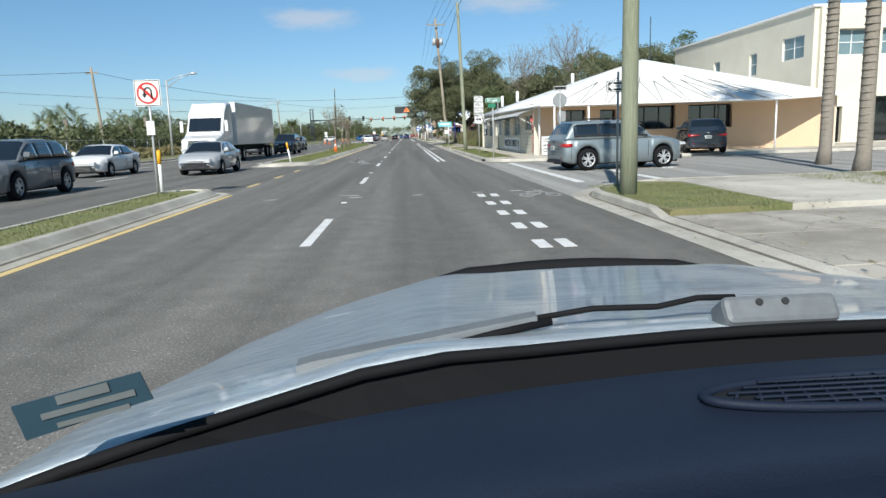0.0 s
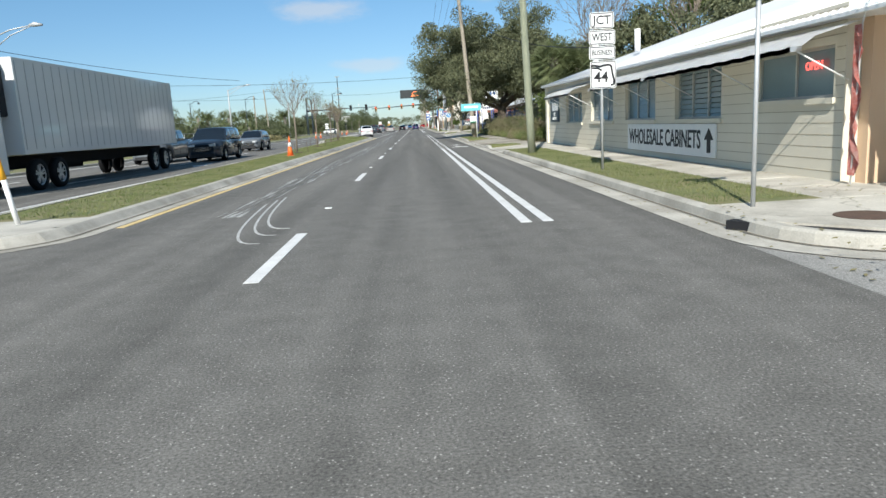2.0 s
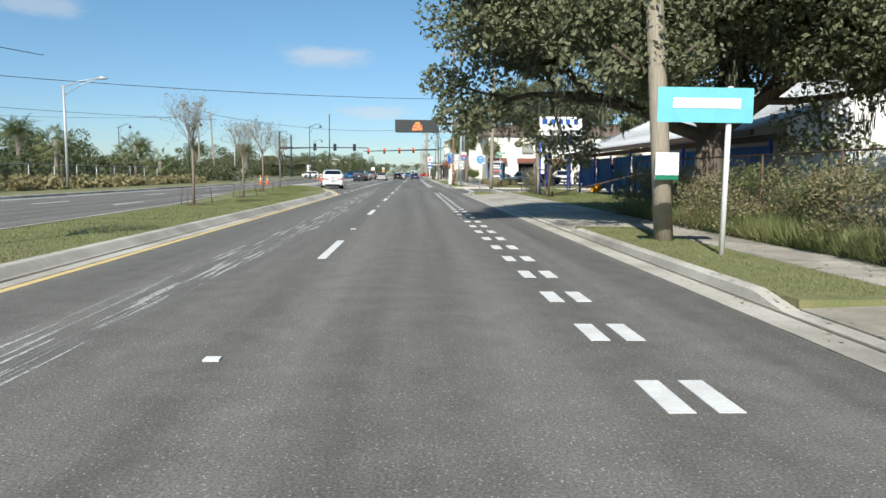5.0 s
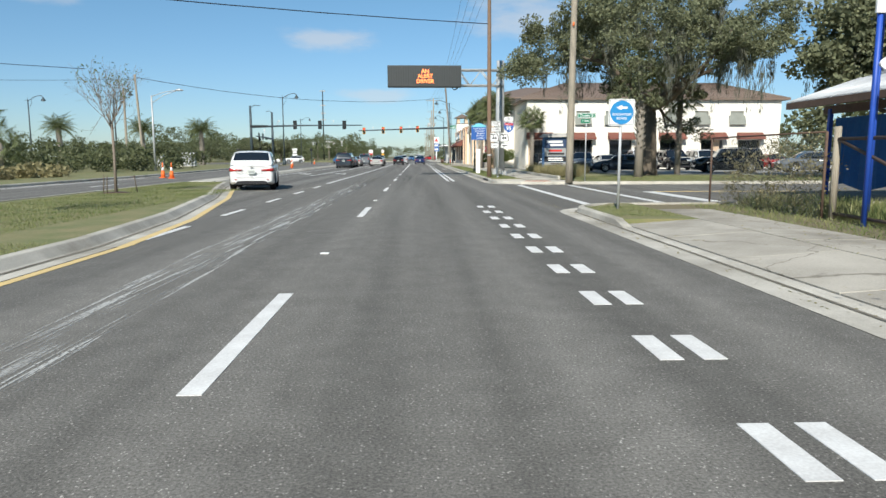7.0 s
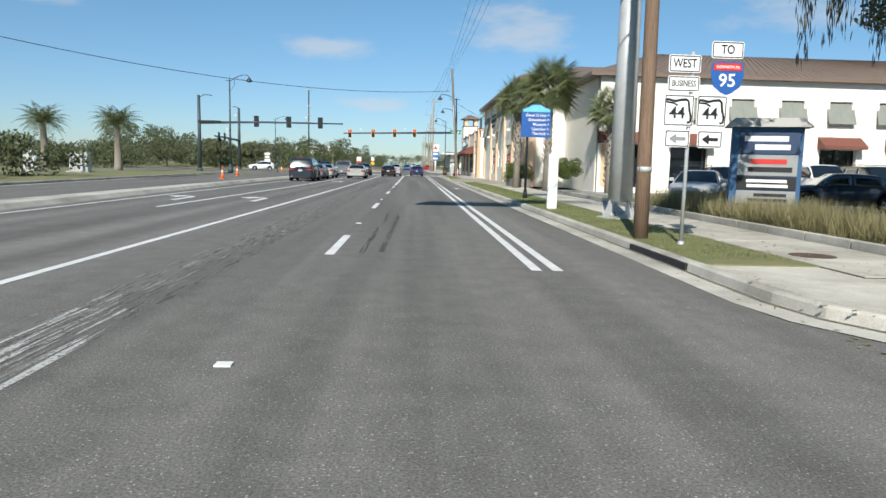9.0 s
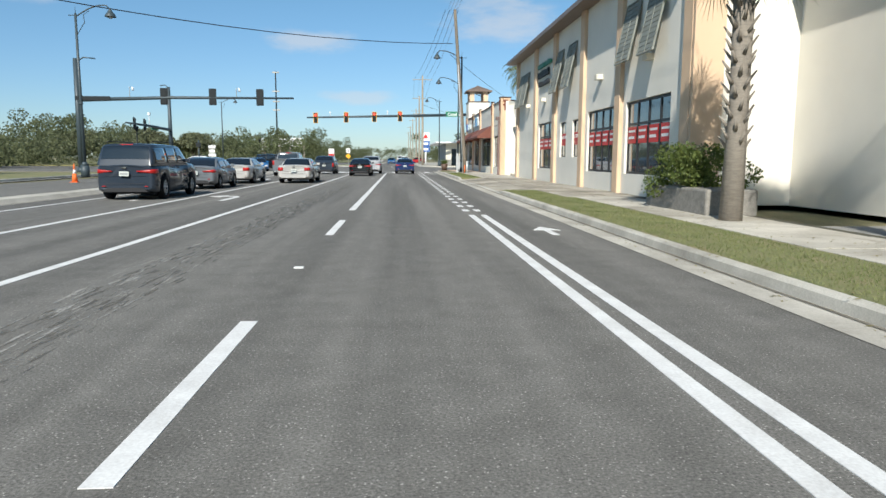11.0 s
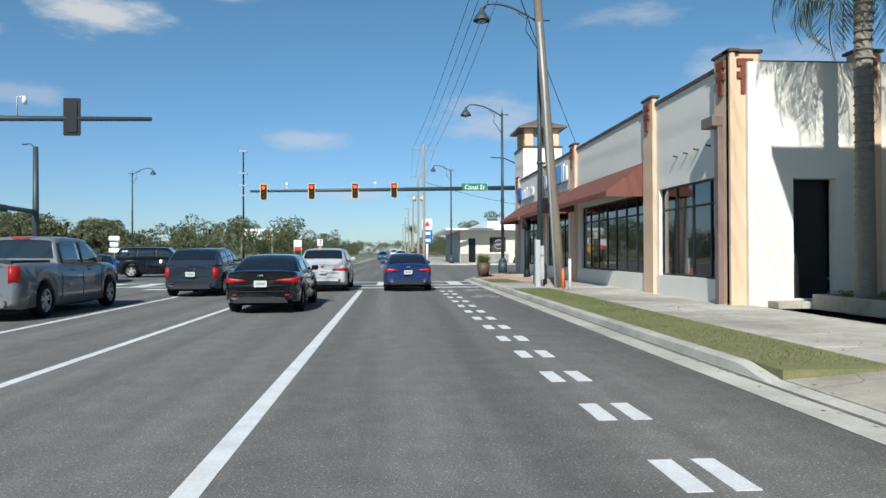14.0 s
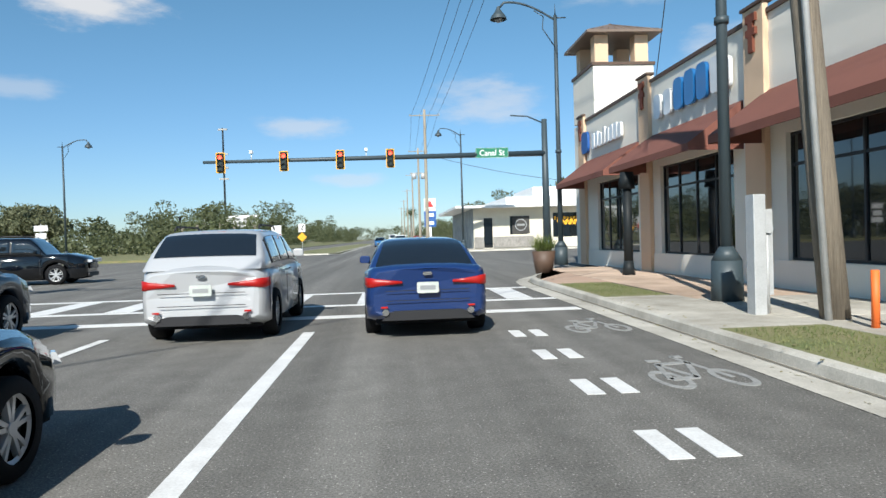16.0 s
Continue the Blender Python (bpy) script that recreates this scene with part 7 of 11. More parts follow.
def signal_head(t, x, y, z, s=1.2, back=True, lit=None, ang=0):
    """Three lamps in a row; the face looks to -y, the back of the housing is plain."""
    m = pose(x, y, z, 0, 0, ang)
    bm = bm_new()
    plate(bm, round_rect(0.36 * s, 1.08 * s, 0.05), 0.2 * s, m @ pose(0, 0.1 * s, 0))
    h = part("housing", bm, DARK_METAL, t, "dark signal housing")
    bm = bm_new()
    plate(bm, round_rect(0.58 * s, 1.3 * s, 0.06), 0.02, m @ pose(0, 0.08, 0))
    part("backplate", bm, DARK_METAL, h)
    if lit is not None:
        bm = bm_new()
        o, i_ = round_rect(0.58 * s, 1.3 * s, 0.06), round_rect(0.47 * s, 1.19 * s, 0.04)
        A = [bm.verts.new(m @ Vector((p, 0.052, q))) for p, q in o]
        B = [bm.verts.new(m @ Vector((p, 0.052, q))) for p, q in i_]
        for k in range(len(A)):
            bm.faces.new((A[k], A[(k + 1) % len(A)], B[(k + 1) % len(A)], B[k]))
        part("border", bm, YELLOW, h, "yellow reflective border")
        for k in range(3):
            bm = bm_new()
            c = m @ Vector((0, -0.1 * s - 0.004, (0.34 - 0.34 * k) * s))
            d = (m.to_3x3() @ Vector((0, -1, 0)))
            tube(bm, c, c + d * 0.02, 0.14 * s, n=16)
            part("lamp", bm, SIGNAL_RED if k == 0 and lit else SIGNAL_OFF, h, "lit red lamp" if k == 0 and lit else "")
            bm = bm_new()
            for a in range(10):
                a0, a1 = math.pi * (a / 10) * 1.0, math.pi * ((a + 1) / 10)
                q = [c + m.to_3x3() @ Vector((0.15 * s * math.cos(aa), -dd, 0.15 * s * math.sin(aa))) for aa, dd in ((a0, 0), (a1, 0), (a1, 0.2), (a0, 0.2))]
                bm.faces.new([bm.verts.new(v) for v in q])
            part("visor", bm, DARK_METAL, h)
    return h


# near signal arm, heads turned to the other traffic
s = thing("signal_mast", "dark signal mast whose long arm carries black signal heads", "traffic signal", at=pose(-31.5, 235.0, -0.06))
bm = bm_new()
tube(bm, (0, 0, 0), (0, 0, 11.0), 0.3, 0.2, 16)
tube(bm, (0, 0, 0), (0, 0, 0.5), 0.5, 0.35, 12)
rod(bm, [(0, 0, 10.6), (0.8, 0, 11.1), (1.9, 0, 11.0)], 0.06)
part("mast", bm, STEEL_BLUE, s)
bm = bm_new()
rod(bm, [(0, 0, 7.05), (9, 0, 7.35), (20.9, 0, 7.4)], [0.2, 0.15, 0.09], 12)
part("arm", bm, STEEL_BLUE, s, "long dark signal arm")
for x in (8.3, 13.0, 17.6):
    signal_head(s, x, 0.0, 7.45, 1.25, ang=180)
bm = bm_new()
box(bm, -0.1, -0.25, 7.0, 3.2, -0.15, 7.4)
part("name_plate", bm, DARK_METAL, s, "street name plate seen from behind")
for x in (5.0, 15.3):
    bm = bm_new()
    rod(bm, [(x, 0, 7.4), (x, 0, 8.3), (x + 0.3, 0, 8.35)], 0.03)
    tube(bm, (x + 0.3, 0, 8.3), (x + 0.3, 0, 8.0), 0.09, 0.11, 10)
    part("detector", bm, P_WHITE, s, "small white camera")
# far signal arm with red lamps
s = thing("signal_mast", "dark signal mast with four red lamps beyond the crossing", "traffic signal", at=pose(14.6, 284.4, 0.1))
bm = bm_new()
tube(bm, (0, 0, 0), (0, 0, 12.2), 0.38, 0.26, 16)
tube(bm, (0, 0, 0), (0, 0, 0.8), 0.65, 0.4, 12)
rod(bm, [(0, 0, 11.8), (-1.6, 0, 12.5), (-3.2, 0, 12.6)], 0.07)
part("mast", bm, STEEL_BLUE, s)
ARM_A, ARM_B = Vector((0, 0, 9.0)), Vector((-29.2, -9.2, 7.7))
bm = bm_new()
rod(bm, [ARM_A, ARM_A.lerp(ARM_B, 0.5), ARM_B], [0.28, 0.2, 0.12], 12)
part("arm", bm, STEEL_BLUE, s, "long dark signal arm")
for f in (0.5, 0.643, 0.795, 0.955):
    c = ARM_A.lerp(ARM_B, f)
    signal_head(s, c.x, c.y - 0.35, c.z - 0.1, 1.25, lit=True)
panel(s, -5.4, 8.85, 3.0, 0.92, SIGN_GREEN, y=-2.35, border=SIGN_WHITE, label="green street name plate", r=0.06, name="name_plate")
text_part("Canal St", 0.72, SIGN_WHITE, s, facing(-5.4, -2.375, 8.82), 0.003, width=2.3)
for f in (0.57, 0.88):
    c = ARM_A.lerp(ARM_B, f)
    bm = bm_new()
    tube(bm, c, c + Vector((0, 0, 0.7)), 0.04)
    box(bm, c.x - 0.12, c.y - 0.2, c.z + 0.6, c.x + 0.12, c.y + 0.2, c.z + 0.85)
    part("detector", bm, P_WHITE, s, "small white camera")
# mast of the cross street on the far corner, its arm towards the road
s = thing("signal_mast", "dark signal mast of the cross street with a street name plate", "traffic signal", at=pose(-36.0, 276.0, -0.06))
bm = bm_new()
tube(bm, (0, 0, 0), (0, 0, 12.4), 0.34, 0.24, 16)
tube(bm, (0, 0, 0), (0, 0, 0.5), 0.55, 0.4, 12)
rod(bm, [(0, 0, 12.2), (-0.5, 0, 12.7), (-1.3, 0, 12.6)], 0.07)
part("mast", bm, STEEL_BLUE, s)
bm = bm_new()
rod(bm, [(0, 0, 5.8), (0, -9, 6.0), (0, -17.6, 6.05)], [0.24, 0.18, 0.11], 12)
part("arm", bm, STEEL_BLUE, s, "dark signal arm")
for y in (-10.8, -14.6):
    signal_head(s, 0.0, y, 6.1, 1.25, ang=90)
bm = bm_new()
box(bm, -0.3, -7.4, 5.5, -0.24, -4.6, 6.2)
part("name_plate", bm, SIGN_GREEN, s, "green street name plate")
bm = bm_new()
tube(bm, (0, -9.0, 6.0), (0, -9.0, 7.6), 0.05)
box(bm, -0.15, -9.2, 7.5, 0.15, -8.8, 7.9)
part("detector", bm, P_WHITE, s, "small white camera")
# crossing post signals and small things of the corner
for x, y in ((-20.5, 236.5), (9.2, 247.5)):
    s = thing("pedestrian_signal", "dark pedestrian signal post at the crossing", "traffic signal", "pedestrian signals", pose(x, y, 0.12 if x > 0 else 0.0))
    bm = bm_new()
    tube(bm, (0, 0, 0), (0, 0, 3.2), 0.06)
    tube(bm, (0, 0, 0), (0, 0, 0.4), 0.16, 0.08)
    part("pole", bm, STEEL_BLUE, s)
    bm = bm_new()
    box(bm, -0.22, -0.2, 2.5, 0.22, 0.05, 2.95)
    part("housing", bm, DARK_METAL, s, "", 0.03)
bm = bm_new()
tube(bm, (0, 0, 0.0), (0, 0, 0.45), 0.2, 0.14, 14)
tube(bm, (0, 0, 0.45), (0, 0, 2.6), 0.14, 0.13, 14)
tube(bm, (0, 0, 2.6), (0, 0, 3.1), 0.24, 0.2, 14)
o = finish("bollard_post", bm, DARK_METAL)
o.matrix_world = pose(7.0, 240.6, 0.13)
tagged(o, "black cast iron post with a thick head by the shop", "post")

# traffic cones
cone = thing("traffic_cone", "tall orange traffic cone with a white band on the grass", "traffic cone", "traffic cones", pose(-6.5, 64.3, 0.13))
bm = bm_new()
box(bm, -0.2, -0.2, 0, 0.2, 0.2, 0.04)
tube(bm, (0, 0, 0.04), (0, 0, 0.5), 0.16, 0.1, 16)
tube(bm, (0, 0, 0.72), (0, 0, 1.05), 0.065, 0.025, 16)
part("cone", bm, ORANGE, cone)
bm = bm_new()
tube(bm, (0, 0, 0.5), (0, 0, 0.72), 0.1, 0.065, 16)
part("band", bm, SIGN_WHITE, cone, "white reflective band")
for x, y in ((-17.3, 150.0), (-16.3, 148.8), (-15.9, 190.0), (-18.5, 205.0), (-20.5, 240)):
    copy_thing(cone, pose(x, y, 0.004))

# signal cabinets on the far corner
for x, y, w in ((-34.5, 196.0, 1.2), (-31.2, 198.0, 1.7)):
    t = thing("control_cabinet", "grey steel control cabinet on a concrete pad", "cabinet", "control cabinets", pose(x, y, 0.1))
    bm = bm_new()
    box(bm, -w / 2, -0.4, 0.12, w / 2, 0.4, 1.9)
    part("body", bm, GALV, t, "", 0.02)
    bm = bm_new()
    box(bm, -w / 2 - 0.2, -0.6, 0, w / 2 + 0.2, 0.6, 0.12)
    part("pad", bm, CURB, t)
    bm = bm_new()
    box(bm, -w / 2 + 0.06, -0.42, 0.2, w / 2 - 0.06, -0.401, 1.82)
    part("door", bm, GALV, t)
# planter at the paved corner, dark manholes, kerb inlets
bm = bm_new()
tube(bm, (0, 0, 0), (0, 0, 0.75), 0.28, 0.4, 20)
pl = thing("planter", "brown round planter with spiky green plant", "planter", at=pose(5.0, 243.2, 0.13))
part("pot", bm, BROWN, pl)
for x, y, r, z in ((6.5, 143.2, 0.36, 0.147), (5.3, 34.6, 0.35, 0.143)):
    bm = bm_new()
    tube(bm, (0, 0, 0), (0, 0, 0.006), r, n=24)
    o = finish("manhole_cover", bm, RUST)
    o.matrix_world = pose(x, y, z)
    tagged(o, "rust-dark round iron manhole cover", "manhole cover", "manhole covers")
for x, y, l in ((3.985, 143.5, 2.6), (4.35, 34.3, 1.7)):
    bm = bm_new()
    box(bm, -0.02, -l / 2, 0.0, 0.14, l / 2, 0.11)
    o = finish("kerb_inlet", bm, INK)
    o.matrix_world = pose(x, y, 0.004, 0, 0, 0 if y > 100 else 35)
    tagged(o, "dark storm drain inlet in the kerb", "drain", "storm drain inlets")

# painted board of the yard
s = thing("yard_sign", "white business sign on blue steel posts inside the fence", "sign", at=pose(9.12, 115.2, 0.1))
for x, y in ((-0.85, 0), (0.95, 0), (-0.2, 0.9), (1.3, 0.9)):
    post(s, x, y, 0, 4.5 if y == 0 else 4.1, 0.05, BLUE_STEEL, "blue steel post")
bm = bm_new()
box(bm, -0.97, -0.08, 3.84, 1.79, -0.02, 5.03)
part("board", bm, SIGN_WHITE, s, "white board", 0.01)
letters = [(0, 0.5), (0.46, 0.45), (0.9, 0.4), (1.28, 0.4), (1.7, 0.4)]
for x, w in letters:
    bm = bm_new()
    box(bm, -0.8 + x * 1.2, -0.1, 4.55, -0.8 + x * 1.2 + w * 0.66, -0.081, 4.88)
    part("letter_shape", bm, SIGN_BLUE, s)
bar_part(s, SIGN_GREY, facing(0.4, -0.085, 4.1), 1.8, 0.16)
bm = bm_new()
plate(bm, [(0.4 + 1.25 * math.cos(2 * math.pi * k / 32), 2.96 + 0.28 * math.sin(2 * math.pi * k / 32)) for k in range(32)], 0.05, pose(0, -0.06, 0))
part("oval_board", bm, SIGN_WHITE, s, "white oval board")
for k in range(5):
    bm = bm_new()
    box(bm, -0.2 + 0.25 * k, -0.125, 2.86, -0.02 + 0.25 * k, -0.111, 3.08)
    part("letter_shape", bm, SIGN_NAVY, s)

# sandwich board and the red feather flag on the corner
s = thing("sandwich_board", "white folding board advertising wholesale cabinets on the pavement", "sign", at=pose(7.55, 36.45, 0.145, 0, 0, -12))
for sgn in (-1, 1):
    bm = bm_new()
    plate(bm, round_rect(0.62, 1.0, 0.03), 0.03, pose(0, sgn * 0.2, 0.52, -sgn * 14, 0, 0))
    part("leaf", bm, SIGN_WHITE, s, "white board leaf")
m_ = pose(0, -0.2, 0.52, 14, 0, 0)
for z, txt in ((0.36, "WHOLESALE"), (0.23, "CABINETS"), (-0.17, "WHOLESALE"), (-0.3, "CABINETS")):
    text_part(txt, 0.11, INK, s, m_ @ facing(0, -0.034, z), 0.002, width=0.5)
for x in (-0.13, 0.13):
    bm = bm_new()
    plate(bm, [(-0.1, -0.02), (0.0, -0.02), (0.0, -0.06), (0.1, 0), (0.0, 0.06), (0.0, 0.02), (-0.1, 0.02)], 0.003, m_ @ pose(x, -0.032, 0.03))
    part("arrow", bm, INK, s)
s = thing("feather_flag", "drooping red cloth flag on a thin pole at the building corner", "flag", at=pose(6.95, 37.5, 0.14))
bm = bm_new()
rod(bm, [(0, 0, 0), (0.02, -0.05, 2.4), (0.0, -0.3, 2.9)], 0.015)
part("pole", bm, P_WHITE, s)
bm = bm_new()
rows = []
for k in range(13):
    z = 0.15 + 2.25 * k / 12
    w = 0.14 + 0.07 * math.sin(k * 1.3)
    rows.append([bm.verts.new((-0.04 + 0.03 * math.sin(k), -w, z)), bm.verts.new((0.06 * math.sin(k * 2.1), -w * 0.4, z)), bm.verts.new((-0.03, 0.05, z))])
for a, b in zip(rows, rows[1:]):
    for i in range(2):
        bm.faces.new((a[i], a[i + 1], b[i + 1], b[i]))
bmesh.ops.solidify(bm, geom=bm.faces[:], thickness=0.012)
part("cloth", bm, mat("flag_red", (0.6, 0.09, 0.06), 0.8, (0.7, 0.5, 0.45), 3, 20, 0.2), s, "crumpled red cloth")


# ---- far things beyond the crossing ----
s = thing("price_sign", "tall white and blue fuel price sign with red triangle", "sign", at=pose(6.2, 331.0, 0.13))
post(s, 0, 0, 0, 3.2, 0.2, SIGN_WHITE)
for z0, z1, m_ in ((5.6, 7.6, SIGN_WHITE), (4.3, 5.55, SIGN_BLUE), (3.0, 4.25, SIGN_BLUE)):
    bm = bm_new()
    box(bm, -0.95, -0.2, z0, 0.95, 0.2, z1)
    o = part("panel", bm, m_, s, "", 0.03)
    if m_ is SIGN_BLUE:
        bar_part(o, SIGN_WHITE, facing(0, -0.206, (z0 + z1) / 2), 1.2, 0.55)
bm = bm_new()
plate(bm, [(-0.6, 6.2), (0.6, 6.2), (0, 7.3)], 0.01, pose(0, -0.205, 0))
part("triangle", bm, SIGN_RED, s, "red triangle")
s = thing("keep_right_sign", "white arrow sign over a yellow diamond on a post", "road sign", at=pose(-9.7, 295.0, 0.13))
post(s, 0, 0, 0, 3.3, 0.04)
panel(s, 0, 2.75, 0.75, 0.9, SIGN_WHITE, border=INK, label="white arrow plate")
bm = bm_new()
plate(bm, [(-0.05, -0.3), (0.08, -0.3), (0.08, 0.0), (0.2, 0.2), (0.28, 0.14), (0.24, 0.36), (0.04, 0.28), (0.12, 0.24), (-0.05, 0.0)], 0.004, pose(0, -0.066, 2.75))
part("arrow", bm, INK, s)
bm = bm_new()
plate(bm, [(0, -0.52), (0.52, 0), (0, 0.52), (-0.52, 0)], 0.012, pose(0, -0.05, 1.75))
part("diamond", bm, YELLOW, s, "yellow diamond plate")
s = thing("banner_sign", "red and white banner sign on posts in the verge", "sign", at=pose(-13.4, 301.0, 0.13))
for x in (-0.5, 0.5):
    post(s, x, 0, 0, 3.2, 0.04)
panel(s, 0, 2.5, 1.1, 1.4, SIGN_WHITE, label="white panel")
panel(s, 0, 2.0, 1.0, 0.5, SIGN_RED, y=-0.07, label="red panel", name="lower_panel")
s = thing("gantry_sign", "white highway sign seen on a steel gantry arm", "road sign", at=pose(-40.5, 372.0, 0.12))
bm = bm_new()
tube(bm, (0, 0, 0), (0, 0, 7.2), 0.35, 0.3, 12)
part("mast", bm, GALV, s)
bm = bm_new()
for z in (5.4, 6.7):
    rod(bm, [(0, 0, z), (11.8, 0, z)], 0.09, 6)
for k in range(8):
    rod(bm, [(1.45 * k, 0, 5.4 if k % 2 else 6.7), (1.45 * (k + 1), 0, 6.7 if k % 2 else 5.4)], 0.05, 5)
part("truss", bm, GALV, s)
bm = bm_new()
box(bm, 4.6, -0.25, 4.7, 11.6, -0.15, 7.3)
o = part("board", bm, SIGN_WHITE, s, "pale sign board")
for x, z in ((6.6, 6.5), (9.6, 6.5), (8.1, 5.4)):
    bar_part(o, SIGN_GREY, facing(x, -0.254, z), 2.4, 0.5)
s = thing("route_sign", "white direction plates on a post at the far corner", "road sign", at=pose(-32.5, 286.5, 0.12))
post(s, 0, 0, 0, 3.6, 0.05)
for z, w in ((3.2, 1.3), (2.5, 1.0), (1.8, 1.3)):
    panel(s, 0, z, w, 0.55, SIGN_WHITE, border=INK, label="white plate")
bm = bm_new()
slab(bm, [(-12.6, 292), (-11.5, 289.5), (-6.4, 289.5), (-5.6, 292), (-5.0, 420), (-9.5, 420)], -0.1, 0.13)
structure("median_far", bm, TURF, "grass median beyond the crossing")
kerb_run("kerb_median_far", [(-5.0, 420), (-5.3, 330), (-5.6, 292), (-6.4, 289.3), (-11.5, 289.3), (-12.6, 292), (-9.5, 420)], w=0.3, gutter=0.35, side=1)


# ---- vehicles ----
PLATE = mat("plate_white", (0.55, 0.57, 0.54), 0.5, (0.42, 0.46, 0.42), 9, 60, 0.02)
CARS = {
    "sedan": dict(L=4.75, W=1.84, belt=0.93, roof=1.45, hood=0.98, nose=0.72, tail=1.04, cab=(0.50, 1.45, 2.75, 3.55), wb=(0.95, 3.72), wr=0.33, gl=2),
    "old_sedan": dict(L=5.3, W=1.95, belt=0.95, roof=1.43, hood=0.98, nose=0.78, tail=1.03, cab=(1.05, 1.75, 2.95, 3.7), wb=(1.2, 4.1), wr=0.34, gl=2),
    "suv": dict(L=4.65, W=1.9, belt=1.10, roof=1.67, hood=1.1, nose=0.88, tail=1.08, cab=(0.10, 0.82, 2.6, 3.45), wb=(0.85, 3.55), wr=0.37, gl=3),
    "tall_suv": dict(L=4.82, W=1.94, belt=1.14, roof=1.76, hood=1.12, nose=0.96, tail=1.12, cab=(0.10, 0.52, 2.75, 3.5), wb=(0.95, 3.9), wr=0.39, gl=3),
    "big_suv": dict(L=5.2, W=2.02, belt=1.18, roof=1.9, hood=1.22, nose=1.02, tail=1.18, cab=(0.05, 0.35, 3.1, 3.75), wb=(1.0, 4.05), wr=0.4, gl=3),
    "pickup": dict(L=5.85, W=2.02, belt=1.2, roof=1.93, hood=1.25, nose=1.08, tail=1.3, cab=(1.85, 2.05, 3.7, 4.4), wb=(1.25, 4.85), wr=0.41, gl=2),
    "van": dict(L=5.6, W=2.05, belt=1.3, roof=2.3, hood=1.25, nose=1.0, tail=1.3, cab=(0.02, 0.1, 4.2, 4.9), wb=(1.0, 4.5), wr=0.37, gl=3),
}


def wheel(parent, x, y, r, side):
    w = 0.23
    bm = bm_new()
    prof = [(r * 0.66, -w / 2), (r * 0.93, -w / 2), (r, -w / 2 + 0.035), (r, w / 2 - 0.035), (r * 0.93, w / 2), (r * 0.66, w / 2)]
    n = 24
    rings = [[bm.verts.new((x + o, y + q * math.cos(2 * math.pi * k / n), r + q * math.sin(2 * math.pi * k / n))) for k in range(n)] for q, o in prof]
    for a, b in zip(rings, rings[1:]):
        for k in range(n):
            bm.faces.new((a[k], a[(k + 1) % n], b[(k + 1) % n], b[k])).smooth = True
    t = part("wheel", bm, RUBBER, parent, "black tyre")
    bm = bm_new()
    xo = x + side * (w / 2 - 0.045)
    tube(bm, (xo - side * 0.06, y, r), (xo - side * 0.05, y, r), r * 0.66, n=24)
    part("rim_well", bm, RUBBER, t)
    bm = bm_new()
    for k in range(10):
        a = 2 * math.pi * (k // 2) / 5 + 0.3 + (0.2 if k % 2 else -0.2)
        d = Vector((0, math.cos(a), math.sin(a)))
        e = Vector((0, -math.sin(a), math.cos(a)))
        c = Vector((xo, y, r))
        q = [c + d * r * 0.1 + e * r * 0.05, c + d * r * 0.1 - e * r * 0.05, c + d * r * 0.64 - e * r * 0.045, c + d * r * 0.64 + e * r * 0.045]
        f = [bm.verts.new(p + Vector((side * 0.012, 0, 0))) for p in q]
        g = [bm.verts.new(p - Vector((side * 0.03, 0, 0))) for p in q]
        bm.faces.new(f)
        for i in range(4):
            bm.faces.new((f[i], f[(i + 1) % 4], g[(i + 1) % 4], g[i]))
    for k in range(24):
        a0, a1 = 2 * math.pi * k / 24, 2 * math.pi * (k + 1) / 24
        q = [bm.verts.new((xo + side * 0.015 * (i < 2), y + rr * r * math.cos(a), r + rr * r * math.sin(a))) for i, (rr, a) in enumerate(((0.68, a0), (0.68, a1), (0.6, a1), (0.6, a0)))]
        bm.faces.new(q)
    tube(bm, (xo - side * 0.02, y, r), (xo + side * 0.02, y, r), r * 0.14, n=12)
    part("rim", bm, P_SILVER, t, "alloy rim")


def wide_pane(shell, y0, y1, q0, ny=6, nq=5):
    """A bowed pane right across the cabin, lifted just off it."""
    bm = bm_new()
    g = []
    up = (shell(y1, 1.0) - shell(y0, 1.0)).normalized()
    nn = Vector((0, -up.z, up.y)) if up.y > 0 else Vector((0, up.z, -up.y))
    for i in range(ny + 1):
        y = y0 + (y1 - y0) * i / ny
        g.append([bm.verts.new(shell(y, s * (q0 + (1 - q0) * k / nq)) + nn * 0.007) for s, k in [(-1, k) for k in range(nq)] + [(1, k) for k in range(nq, -1, -1)]])
    for a, b in zip(g, g[1:]):
        for k in range(len(a) - 1):
            bm.faces.new((a[k], a[k + 1], b[k + 1], b[k])).smooth = True
    return bm


